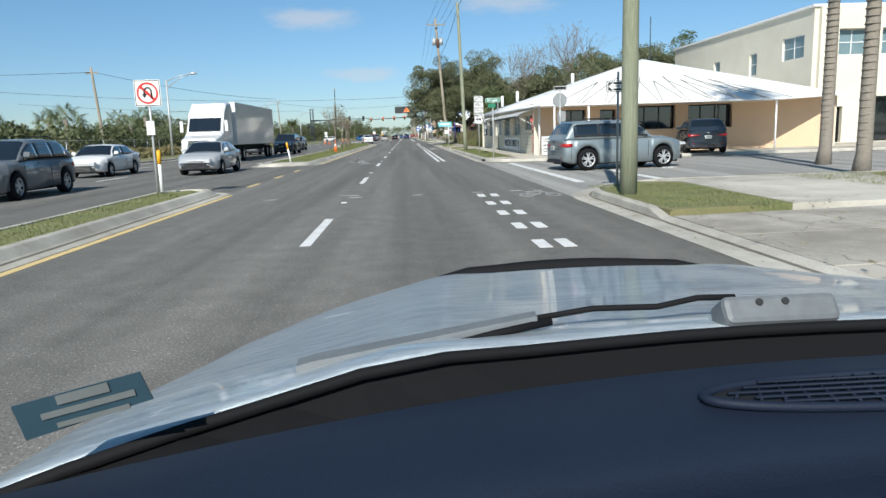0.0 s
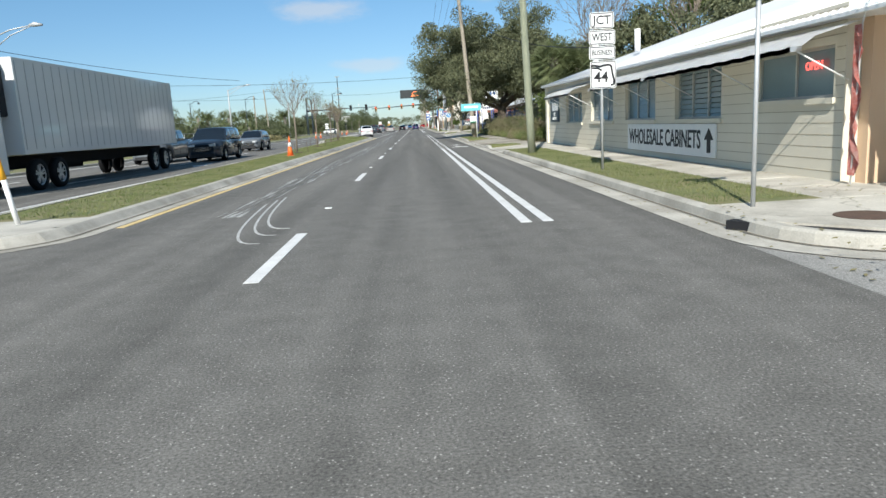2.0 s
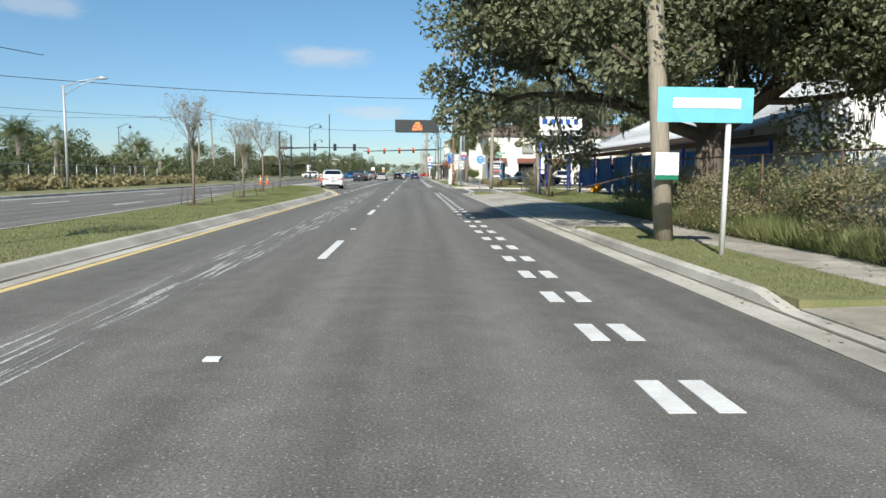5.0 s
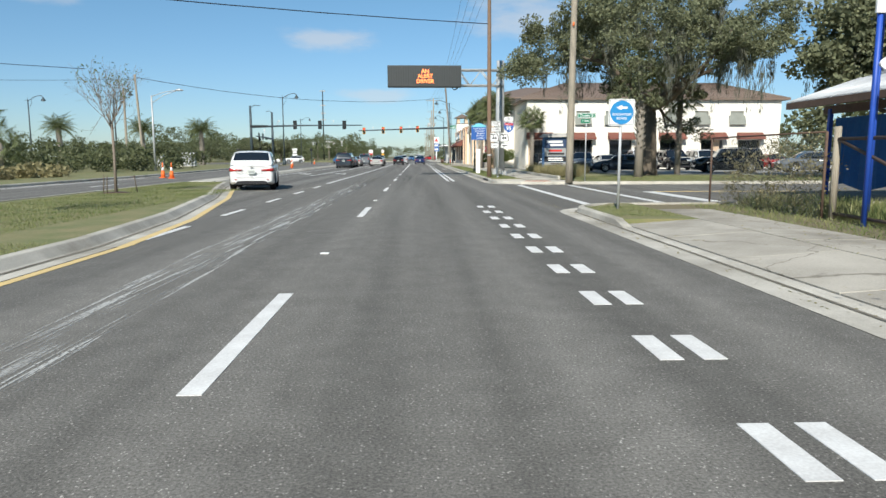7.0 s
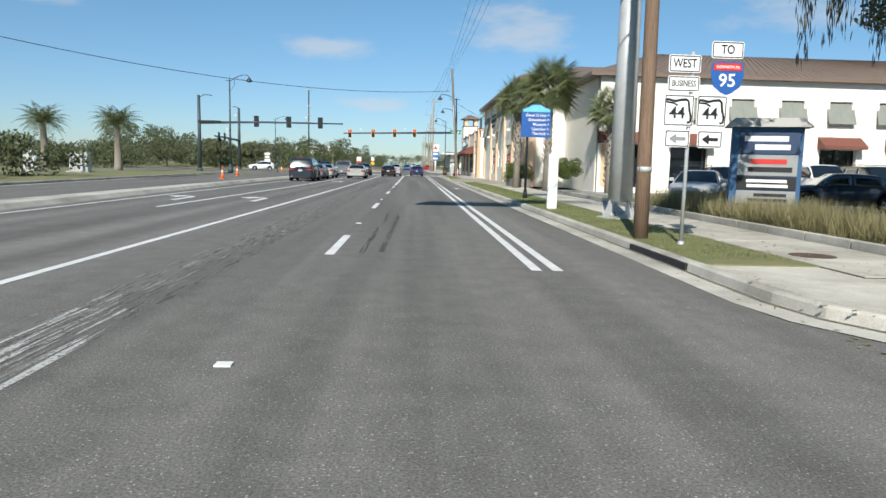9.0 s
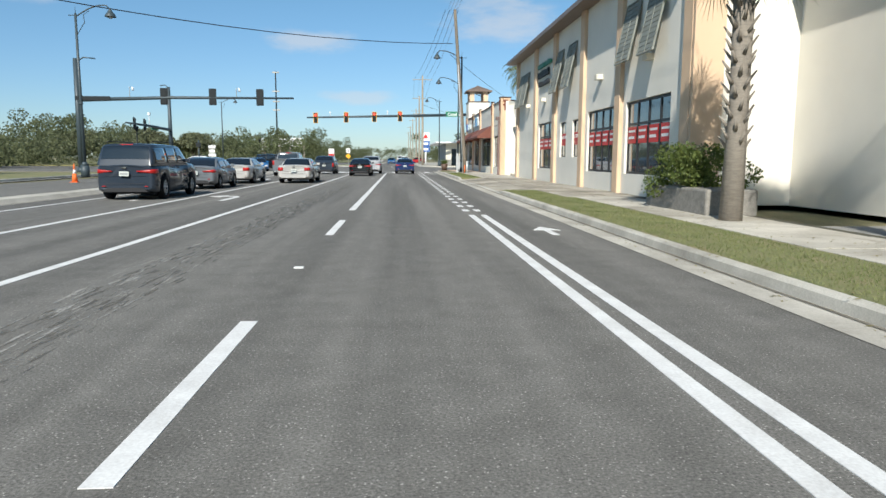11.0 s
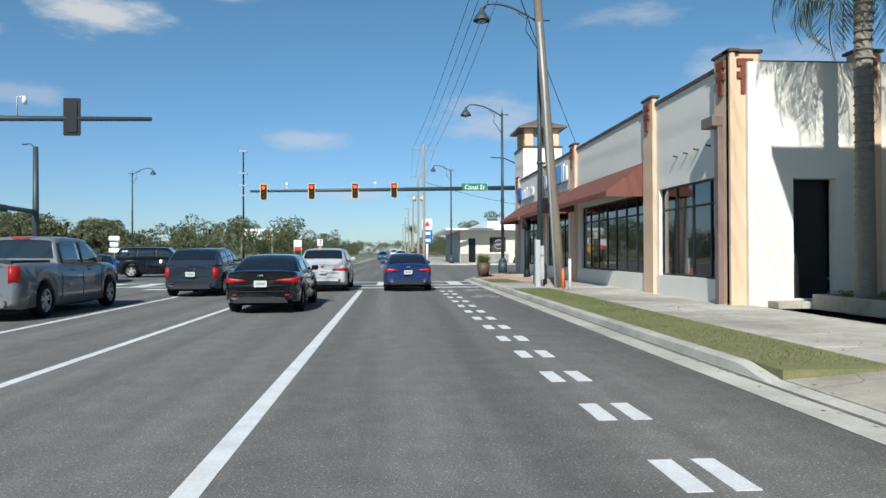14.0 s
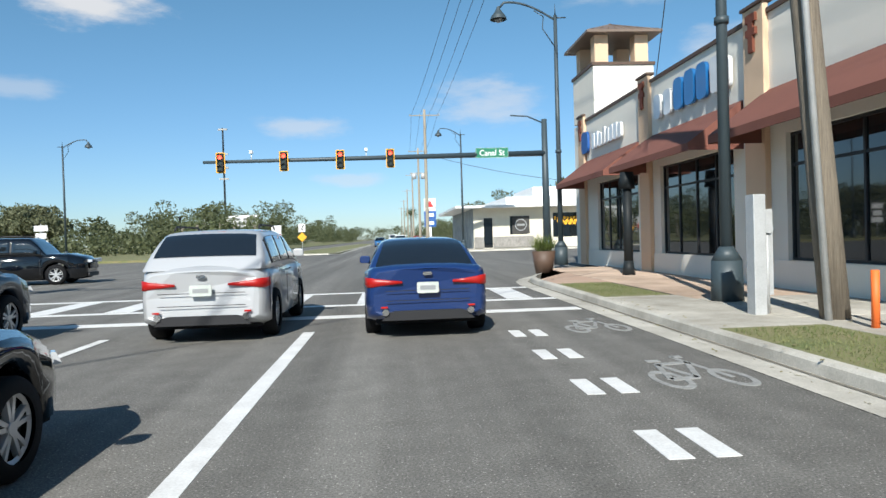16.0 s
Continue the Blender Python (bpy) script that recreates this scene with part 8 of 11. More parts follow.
def vehicle(kind, paint_m, label, m, group="vehicles in the street", lit=False, tail_shape="bar", category="car", exhaust=False, grille=True):
    """A car, its rear bumper at the origin and its nose at +y."""
    c = CARS[kind]
    L, Wd, belt = c["L"], c["W"] / 2, c["belt"]
    t = thing({"pickup": "pickup_truck", "van": "van"}.get(kind, "car"), label, category, group, m)
    cb = c["cab"]

    def top(y):
        ks = [(0.0, c["tail"] - 0.06), (0.12, c["tail"]), (cb[0] + 0.05, max(c["tail"], belt)), (cb[3] - 0.15, max(c["hood"], belt)), (L - 0.75, (c["hood"] + c["nose"]) / 2 + 0.08), (L - 0.18, c["nose"] + 0.04), (L, c["nose"] - 0.1)]
        return float(np.interp(y, [k[0] for k in ks], [k[1] for k in ks]))

    def half(y):
        return Wd * float(np.interp(y, [0, 0.05, 0.15, 0.35, 0.8, L - 1.1, L - 0.45, L - 0.18, L - 0.06, L], [0.84, 0.90, 0.945, 0.975, 1.0, 1.0, 0.95, 0.86, 0.78, 0.66]))

    wr = c["wr"]

    def bottom(y):
        z = float(np.interp(y, [0, 0.25, L - 0.3, L], [0.36, 0.24, 0.22, 0.32]))
        for w in c["wb"]:
            d = abs(y - w)
            if d < wr * 1.16:
                z = max(z, wr + math.sqrt((wr * 1.16) ** 2 - d * d))
        return z

    ys = sorted({0.0, 0.05, 0.15, 0.4, L / 2, L - 0.4, L - 0.18, L - 0.06, L, cb[0], cb[3], cb[3] - 0.15, L - 0.75, *[w + wr * 1.16 * s * f for w in c["wb"] for s in (-1, 1) for f in (0, 0.3, 0.55, 0.75, 0.9, 0.98, 1.001)]})
    bm = bm_new()
    rows = []
    for y in ys:
        h, zl, zh = half(y), bottom(y), top(y)
        zl = min(zl, zh - 0.12)
        sh = zl + (zh - zl) * 0.62
        pr = [(-h * 0.86, zl), (-h * 0.985, zl + 0.05), (-h, sh - 0.16 * (zh - zl)), (-h * 0.985, sh + 0.04), (-h * 0.955, zh - 0.07), (-h * 0.88, zh - 0.015), (-h * 0.5, zh + 0.022), (0, zh + 0.032)]
        pr = pr + [(-a, b) for a, b in pr[-2::-1]]
        bow = float(np.interp(y, [0, 0.4, L - 0.6, L], [0.10, 0.0, 0.0, -0.16]))
        rows.append([bm.verts.new((a, y + bow * (a / Wd) ** 2, b)) for a, b in pr])
    for a, b in zip(rows, rows[1:]):
        for k in range(len(a) - 1):
            bm.faces.new((a[k], a[k + 1], b[k + 1], b[k])).smooth = True
        bm.faces.new((a[-1], a[0], b[0], b[-1]))
    bm.faces.new(rows[0])
    bm.faces.new(rows[-1][::-1])
    body = part("body", bm, paint_m, t)
    if kind == "pickup":
        bm = bm_new()
        box(bm, -Wd * 0.8, 0.12, 0.85, Wd * 0.8, cb[0] - 0.05, c["tail"] + 0.045)
        part("bed", bm, INK, t, "dark load bed")
    # under-body and wheels
    bm = bm_new()
    box(bm, -Wd * 0.82, 0.3, 0.2, Wd * 0.82, L - 0.3, 0.6)
    part("underbody", bm, RUBBER, t)
    for w in c["wb"]:
        for s in (-1, 1):
            wheel(t, s * (Wd - 0.12), w, wr, s)
    # cabin: a rounded shell, and panes that follow it
    zb, zr = belt - 0.03, c["roof"]
    wb_, wt = Wd * 0.95, Wd * {"van": 0.88, "suv": 0.76, "tall_suv": 0.78, "big_suv": 0.8, "pickup": 0.78}.get(kind, 0.70)
    boxy = kind in ("van", "pickup", "big_suv", "tall_suv")
    ky = [cb[0], cb[0] + (cb[1] - cb[0]) * 0.3, cb[0] + (cb[1] - cb[0]) * 0.7, cb[1], cb[1] + 0.3 * (cb[2] - cb[1]), cb[1] + 0.7 * (cb[2] - cb[1]), cb[2], cb[2] + 0.4 * (cb[3] - cb[2]), cb[3]]
    kz = [0.0, 0.40, 0.80, 0.955, 1.0, 1.015, 0.965, 0.64, 0.0] if not boxy else [0.0, 0.36, 0.80, 0.965, 1.0, 1.0, 0.965, 0.66, 0.0]
    QX = [0.0, 0.10, 0.30, 0.50, 0.62, 0.70, 0.80, 0.90, 1.0]

    def shell(y, q):
        """A point of the cabin at the length y; q runs from the belt (0) up to the roof's middle (1)."""
        h = (zr - zb) * float(np.interp(y, ky, kz))
        sg = 1 if q >= 0 else -1
        q = abs(q)
        lean = (wb_ - wt) / (zr - zb)
        crown = wb_ - lean * h * 0.9
        k_ = half(y) / Wd * 1.004
        xs_ = [wb_, wb_ - lean * h * 0.15 + 0.01, wb_ - lean * h * 0.45 + 0.012, wb_ - lean * h * 0.76, crown - 0.025, crown - 0.085, crown * 0.72, crown * 0.38, 0.0]
        zs_ = [0.0, 0.15 * h, 0.45 * h, 0.76 * h, 0.895 * h, 0.95 * h, 0.985 * h, 1.0 * h, 1.01 * h]
        return Vector((sg * k_ * float(np.interp(q, QX, xs_)), y, zb + float(np.interp(q, QX, zs_))))

    def shell_mesh(y0, y1, q0, q1, ny, nq, out=0.0):
        bm = bm_new()
        g = []
        mid = Vector((0, (cb[1] + cb[2]) / 2, zb - 0.1))
        for i in range(ny + 1):
            row = []
            for k in range(nq + 1):
                y, q = y0 + (y1 - y0) * i / ny, q0 + (q1 - q0) * k / nq
                p = shell(y, q)
                if out:
                    d1 = shell(y + 0.03, q) - shell(y - 0.03, q)
                    d2 = shell(y, q + 0.02) - shell(y, q - 0.02) if abs(q) > 0.02 else Vector((1, 0, 0))
                    nn = d1.cross(d2).normalized() if d1.cross(d2).length > 1e-9 else Vector((0, 0, 1))
                    if nn.dot(p - mid) < 0:
                        nn = -nn
                    p = p + nn * out
                row.append(bm.verts.new(p))
            g.append(row)
        for i in range(ny):
            for k in range(nq):
                bm.faces.new((g[i][k], g[i][k + 1], g[i + 1][k + 1], g[i + 1][k])).smooth = True
        if out:
            bmesh.ops.recalc_face_normals(bm, faces=bm.faces)
            bmesh.ops.solidify(bm, geom=bm.faces[:], thickness=0.006)
        return bm

    bm = bm_new()
    qs = [-x for x in QX[:-1]] + QX[::-1]
    yy_ = sorted(set(list(np.linspace(cb[0], cb[1], 6)) + list(np.linspace(cb[1], cb[2], 6)) + list(np.linspace(cb[2], cb[3], 6))))
    g = [[bm.verts.new(shell(y, q)) for k, q in enumerate(qs)] for y in yy_]
    for r0, r1 in zip(g, g[1:]):
        for k in range(len(qs) - 1):
            bm.faces.new((r0[k], r0[k + 1], r1[k + 1], r1[k])).smooth = True
    bmesh.ops.remove_doubles(bm, verts=bm.verts, dist=1e-5)
    part("cabin", bm, paint_m, t)
    part("windshield", wide_pane(shell, cb[2] + 0.05, cb[3] - 0.04, 0.66), GLASS_DARK, t, "dark tinted glass")
    part("rear_window", wide_pane(shell, cb[0] + (cb[1] - cb[0]) * (0.24 if boxy or kind == "suv" else 0.12), cb[1] - (0.16 if boxy or kind == "suv" else 0.06) * (cb[1] - cb[0]), 0.70), GLASS_DARK, t, "dark tinted glass")
    n = c["gl"]
    ya, yb = cb[0] + (cb[1] - cb[0]) * 0.75, cb[3] - (cb[3] - cb[2]) * 0.32
    if kind in ("sedan", "old_sedan"):
        ya = cb[0] + (cb[1] - cb[0]) * 0.62
    for s in (-1, 1):
        part("window_trim", shell_mesh(ya + 0.01, yb - 0.01, s * 0.075, s * 0.55, 14, 5, 0.004), INK, t, "black window surround")
        for k in range(n):
            y0, y1 = ya + (yb - ya) * k / n + 0.035, ya + (yb - ya) * (k + 1) / n - 0.035
            part("side_window", shell_mesh(y0, y1, s * 0.09, s * 0.535, 8, 5, 0.010), GLASS_DARK, t, "dark tinted glass")
        bm = bm_new()
        mx = s * (Wd + 0.03)
        rod(bm, [(s * Wd * 0.9, cb[3] - 0.35, belt + 0.06), (mx, cb[3] - 0.4, belt + 0.12)], 0.03, 6)
        plate(bm, round_rect(0.19, 0.14, 0.05), 0.1, pose(mx, cb[3] - 0.35, belt + 0.14))
        part("mirror", bm, paint_m if kind != "pickup" else INK, t, "", 0.02)
        for k in range(2):
            bm = bm_new()
            y = cb[0] + (cb[3] - cb[0]) * (0.28 + 0.36 * k)
            hw = half(y)
            box(bm, s * hw * 0.975 - 0.02, y, belt - 0.13, s * hw * 0.975 + 0.02, y + 0.18, belt - 0.1)
            part("door_handle", bm, paint_m, t)
        for f in (0.06, 0.5, 0.93):
            bm = bm_new()
            y = cb[0] + (cb[3] - cb[0]) * f
            hw = half(y)
            box(bm, s * hw * 1.001 - 0.006, y, 0.42 if min(abs(y - w) for w in c["wb"]) > wr * 1.2 else wr * 2.25, s * hw * 1.001 + 0.002, y + 0.012, belt - 0.16)
            part("door_seam", bm, INK, t)
    # lamps, plate, bumpers
    zt = c["tail"]
    for s in (-1, 1):
        plan = [(0.40, 0.016), (0.62, 0.038), (0.78, 0.061), (0.84, 0.071), (0.90, 0.121), (0.945, 0.206), (0.975, 0.362)]
        first, low_in, high_in, low_out, high_out, last = {"bar": (0, 0.235, 0.205, 0.285, 0.15, 7), "block": (1, 0.31, 0.13, 0.31, 0.13, 6), "tall": (2, 0.45, 0.06, 0.42, 0.08, 6)}[tail_shape]
        bm = bm_new()
        cols = []
        for k in range(first, last):
            f = (k - first) / (last - 1 - first)
            g_ = math.sin(min(1.0, f * 1.5) * math.pi / 2)
            pinch = 0.6 if tail_shape == "bar" and k == 6 else 1.0
            lo, hi = low_in + (low_out - low_in) * g_ * pinch, high_in + (high_out - high_in) * g_
            px, py = plan[k][0] * 0.985 * Wd, plan[k][1]
            out = Vector((0.014 * g_, -0.014 * (1 - 0.6 * f), 0))
            cols.append([bm.verts.new((s * (px + out.x), py + out.y, zt - q)) for q in (lo, (lo + hi) / 2, hi)])
        for p, q in zip(cols, cols[1:]):
            for k in (0, 1):
                bm.faces.new((p[k], p[k + 1], q[k + 1], q[k])).smooth = True
        bmesh.ops.recalc_face_normals(bm, faces=bm.faces)
        bmesh.ops.solidify(bm, geom=bm.faces[:], thickness=0.02)
        part("tail_light", bm, LAMP_RED if lit else LAMP_DULL, t, "red tail light")
        bm = bm_new()
        zn = c["nose"] - 0.1
        plate(bm, [(-0.26, -0.06), (0.24, -0.08), (0.26, 0.08), (-0.22, 0.03)], 0.14, pose(s * (Wd * 0.72 - 0.18), L - 0.12, zn, 0, 0, 180 + s * 28))
        part("headlight", bm, HEADLIGHT, t, "clear headlight")
        bm = bm_new()
        plate(bm, round_rect(0.1, 0.025, 0.01), 0.03, pose(s * (Wd * 0.68), 0.03, 0.47))
        part("reflector", bm, LAMP_DULL, t)
        if exhaust:
            bm = bm_new()
            tube(bm, (s * Wd * 0.66, 0.06, 0.4), (s * Wd * 0.66, -0.04, 0.4), 0.048, n=14)
            tube(bm, (s * Wd * 0.66, -0.041, 0.4), (s * Wd * 0.66, -0.042, 0.4), 0.04, n=14)
            part("exhaust", bm, CHROME, t, "chrome exhaust tip")
    bm = bm_new()
    plate(bm, round_rect(Wd * 1.45, 0.17, 0.06), 0.05, pose(0, 0.025, 0.41)) if kind in ("pickup", "old_sedan") else plate(bm, [(-Wd * 0.72, -0.08), (Wd * 0.72, -0.08), (Wd * 0.62, 0.03), (Wd * 0.5, 0.055), (-Wd * 0.5, 0.055), (-Wd * 0.62, 0.03)], 0.05, pose(0, 0.04, 0.36))
    part("rear_bumper", bm, {"pickup": CHROME, "old_sedan": paint_m}.get(kind, INK), t, "painted bumper" if kind == "old_sedan" else ("chrome bumper" if kind == "pickup" else "dark lower bumper"))
    bm = bm_new()
    pz = zt - 0.30 if kind != "pickup" else 0.62
    plate(bm, round_rect(0.31, 0.155, 0.02), 0.02, pose(0, -0.025, pz))
    o = part("number_plate", bm, PLATE, t, "white number plate")
    bar_part(o, SIGN_GREY, facing(0, -0.047, pz), 0.22, 0.06, 0.003)
    bm = bm_new()
    for zz in ((zt - 0.34, 0.56) if kind != "pickup" else (zt - 0.05, 0.62)):
        plate(bm, round_rect(Wd * 1.3, 0.01, 0.004), 0.006, pose(0, 0.004, zz))
    part("lid_seam", bm, INK, t)
    bm = bm_new()
    plate(bm, round_rect(0.13, 0.05, 0.02), 0.012, pose(0, 0.0, zt - 0.1))
    part("badge", bm, CHROME, t, "small chrome badge")
    if lit:
        bm = bm_new()
        plate(bm, round_rect(0.4, 0.05, 0.02), 0.03, pose(0, cb[1] - (0.0 if kind != "sedan" else 0.1), zr - 0.06 if kind != "sedan" else zr - 0.12))
        part("brake_light", bm, LAMP_RED, t, "lit brake light")
    bm = bm_new()
    plate(bm, round_rect(Wd * 1.0, 0.26, 0.06), 0.05, pose(0, L - 0.02, c["nose"] - 0.3, 0, 0, 180))
    g = part("grille", bm, INK, t, "black grille")
    bm = bm_new()
    for k in range(4):
        box(bm, -Wd * 0.45, L + 0.03, c["nose"] - 0.4 + 0.06 * k, Wd * 0.45, L + 0.04, c["nose"] - 0.385 + 0.06 * k)
    part("grille_bar", bm, CHROME, g)
    bm = bm_new()
    plate(bm, round_rect(Wd * 1.3, 0.16, 0.05), 0.06, pose(0, L - 0.06, 0.36, 0, 0, 180))
    part("front_bumper", bm, INK, t)
    if kind in ("suv", "tall_suv", "big_suv"):
        for s in (-1, 1):
            bm = bm_new()
            rod(bm, [(s * wt * 0.9, cb[1] + 0.2, zr), (s * wt * 0.9, cb[1] + 0.3, zr + 0.06), (s * wt * 0.9, cb[2] - 0.3, zr + 0.06), (s * wt * 0.9, cb[2] - 0.15, zr)], 0.018, 6)
            part("roof_rail", bm, INK, t)
    return t


Q = "cars queuing at the lights"
vehicle("sedan", P_BLUE, "blue saloon stopped at the white stop line", pose(0.42, 230.3, 0, 0, 0, 1), Q, True, exhaust=True)
vehicle("suv", P_SILVER, "silver-white SUV with lit brake lights in the queue", pose(-2.82, 230.6, 0), Q, True, exhaust=True)
vehicle("sedan", P_BLACK, "black saloon with red tail lights in the queue", pose(-3.35, 221.3, 0), Q, True)
vehicle("suv", P_DARK, "dark grey-blue SUV in the turn lane", pose(-7.0, 228.2, 0), Q, True, "tall")
vehicle("pickup", P_GREY, "grey pickup truck in the outer turn lane", pose(-9.2, 219.8, 0), Q, True, "tall")
vehicle("old_sedan", P_BEIGE, "silver old saloon in the turn lane", pose(-6.1, 204.2, 0), Q, False, "block")
vehicle("sedan", P_GREY, "grey-blue saloon in the outer turn lane", pose(-9.3, 196.3, 0), Q, False)
vehicle("old_sedan", P_BEIGE, "silver-white old saloon in the outer turn lane", pose(-9.3, 203.2, 0), Q, True, "block")
vehicle("big_suv", P_DARK, "dark SUV in the outer turn lane", pose(-9.2, 188.2, 0), Q, True)
vehicle("big_suv", P_BLACK, "black SUV crossing at the lights", pose(-17.5, 249.0, 0, 0, 0, -82))
O = "oncoming cars"
vehicle("suv", P_WHITE, "white SUV drawing over to the turn lane", pose(-7.0, 131.8, 0, 0, 0, 9))
vehicle("tall_suv", P_PALE, "pale silver-blue SUV turning into the side street", pose(5.4, 25.0, 0, 0, 0, -81))
vehicle("suv", P_DARK, "dark blue SUV parked before the shop", pose(14.4, 32.2, 0.14, 0, 0, -14), "parked cars")
vehicle("sedan", P_SILVER, "silver small saloon coming the other way", pose(-9.0, 34.6, 0, 0, 0, 180), O)
vehicle("sedan", P_WHITE, "white saloon coming the other way", pose(-14.2, 35.5, 0, 0, 0, 180), O)
vehicle("suv", P_GREY, "dark grey SUV coming the other way", pose(-11.6, 23.0, 0, 0, 0, 180), O)
vehicle("big_suv", P_DARK, "dark blue SUV coming the other way", pose(-11.6, 71.0, 0, 0, 0, 180), O)
vehicle("pickup", P_GREY, "grey-green pickup truck coming the other way", pose(-15.0, 72.5, 0, 0, 0, 180), O)
vehicle("suv", P_GREY, "dark grey SUV coming the other way", pose(-13.4, 88.5, 0, 0, 0, 180), O)
vehicle("sedan", P_BLUE2, "bright blue car coming the other way", pose(-16.5, 244.0, 0, 0, 0, 200), O)
vehicle("suv", P_BLUE2, "small light blue car beyond the crossing", pose(-2.2, 345.0, 0, 0, 0, 180), O)
vehicle("van", P_WHITE, "white van beyond the crossing", pose(0.2, 372.0, 0), "cars beyond the crossing", True)
vehicle("pickup", P_WHITE, "white pickup truck beyond the crossing", pose(4.4, 322.0, 0, 0, 0, 0) @ pose(-3.2, 0, 0), "cars beyond the crossing", False, "tall")
vehicle("suv", P_RED, "red SUV on the far forecourt", pose(7.0, 360.0, 0.14, 0, 0, 60), "parked cars")
vehicle("suv", P_WHITE, "white SUV on the cross street", pose(-26.0, 262.0, 0, 0, 0, 100), O)
rng = random.Random(8)
for i, (x, y, yaw, kind, pm, lab) in enumerate((
    (15.5, 167.0, 165, "suv", P_GREY, "grey SUV parked at the plaza"), (12.6, 161.5, 150, "sedan", P_SILVER, "silver car parked at the plaza"),
    (21.0, 170.5, 180, "pickup", P_WHITE, "white pickup truck parked at the plaza"), (24.2, 170.0, 180, "big_suv", P_BLACK, "black off-roader parked at the plaza"),
    (27.4, 170.5, 180, "big_suv", P_WHITE, "white SUV parked at the plaza"), (30.6, 170.0, 180, "suv", P_DARK, "dark SUV parked at the plaza"),
    (27.0, 156.0, 80, "big_suv", P_BLACK, "black SUV parked beside the oak"), (33.5, 156.5, 80, "suv", P_GREY, "grey SUV parked beside the oak"),
    (40.0, 156.0, 85, "suv", P_SILVER, "silver SUV parked beside the lawn"), (19.0, 158.0, 75, "sedan", P_DARK, "dark blue saloon parked under the oak"),
    (18.0, 170.3, 180, "sedan", P_SILVER, "silver saloon parked at the plaza"), (34.0, 170.2, 180, "sedan", P_RED, "red saloon parked at the plaza"))):
    vehicle(kind, pm, lab, pose(x, y, 0.12, 0, 0, yaw), "parked cars")

# white articulated lorry
lorry = thing("lorry", "white articulated lorry with a long box trailer", "lorry", O, pose(-12.9, 43.8, 0.0))
bm = bm_new()
rows = []
for y, w, z0, z1 in ((0.0, 0.92, 0.45, 1.35), (0.12, 1.08, 0.4, 1.62), (1.15, 1.16, 0.4, 1.85), (1.25, 1.18, 0.6, 1.95), (1.55, 1.18, 0.6, 2.0), (2.1, 1.15, 0.6, 2.95), (2.25, 1.15, 0.6, 3.3), (3.0, 1.15, 0.6, 3.9), (3.9, 1.18, 0.6, 4.0), (4.0, 1.18, 0.6, 4.0)):
    rows.append([bm.verts.new(q) for q in ((-w, y, z0), (-w, y, z1 - 0.12), (-w + 0.12, y, z1), (w - 0.12, y, z1), (w, y, z1 - 0.12), (w, y, z0))])
for a, b in zip(rows, rows[1:]):
    for k in range(6):
        bm.faces.new((a[k], a[(k + 1) % 6], b[(k + 1) % 6], b[k]))
bm.faces.new(rows[0][::-1])
bm.faces.new(rows[-1])
part("cab", bm, P_WHITE, lorry, "white sleeper cab", 0.03)
bm = bm_new()
v = [bm.verts.new(q) for q in ((-1.0, 1.57, 2.06), (1.0, 1.57, 2.06), (1.0, 2.06, 2.9), (-1.0, 2.06, 2.9))]
bm.faces.new(v)
bmesh.ops.translate(bm, verts=bm.verts, vec=(0, -0.03, 0.03))
part("windshield", bm, GLASS_DARK, lorry, "dark windshield")
for s_ in (-1, 1):
    bm = bm_new()
    box(bm, s_ * 1.155 - 0.01, 2.2, 2.0, s_ * 1.155 + 0.025, 3.0, 2.75)
    part("side_window", bm, GLASS_DARK, lorry)
    bm = bm_new()
    rod(bm, [(s_ * 1.15, 1.7, 2.6), (s_ * 1.45, 1.55, 2.6)], 0.03)
    box(bm, s_ * 1.42 - 0.1, 1.5, 2.05, s_ * 1.42 + 0.1, 1.6, 2.75)
    part("mirror", bm, P_WHITE, lorry, "", 0.02)
    bm = bm_new()
    plate(bm, [(-0.25, -0.1), (0.25, -0.14), (0.25, 0.14), (-0.25, 0.06)], 0.06, pose(s_ * 0.85, 0.1, 1.15, 0, 0, s_ * 20))
    part("headlight", bm, HEADLIGHT, lorry)
bm = bm_new()
box(bm, -0.62, -0.03, 0.75, 0.62, 0.0, 1.5)
part("grille", bm, INK, lorry, "black grille")
bm = bm_new()
for k in range(7):
    box(bm, -0.6, -0.05, 0.8 + 0.1 * k, 0.6, -0.03, 0.84 + 0.1 * k)
part("grille_bar", bm, CHROME, lorry)
bm = bm_new()
box(bm, -1.1, -0.08, 0.3, 1.1, 0.35, 0.68)
part("bumper", bm, CHROME, lorry, "chrome bumper", 0.05)
bm = bm_new()
box(bm, -1.28, 4.8, 1.15, 1.28, 18.2, 4.05)
tr = part("trailer", bm, P_WHITE, lorry, "white box trailer", 0.02)
for s_ in (-1, 1):
    for k in range(26):
        bm = bm_new()
        y = 4.9 + 13.2 * k / 25
        box(bm, s_ * 1.283 - 0.004, y, 1.3, s_ * 1.283 + 0.004, y + 0.025, 3.95)
        part("panel_seam", bm, SIGN_GREY, tr)
bm = bm_new()
box(bm, -0.95, 4.45, 2.3, 0.95, 4.8, 3.9)
part("cooling_unit", bm, INK, lorry, "dark refrigeration unit", 0.05)
bm = bm_new()
box(bm, -0.5, 3.9, 0.7, 0.5, 18.0, 1.1)
box(bm, -1.25, 10.5, 0.45, -1.2, 13.5, 1.1)
part("chassis", bm, RUBBER, lorry)
for y in (1.2, 5.6, 6.9, 15.4, 16.7):
    for s_ in (-1, 1):
        wheel(lorry, s_ * 1.1, y, 0.5, s_)


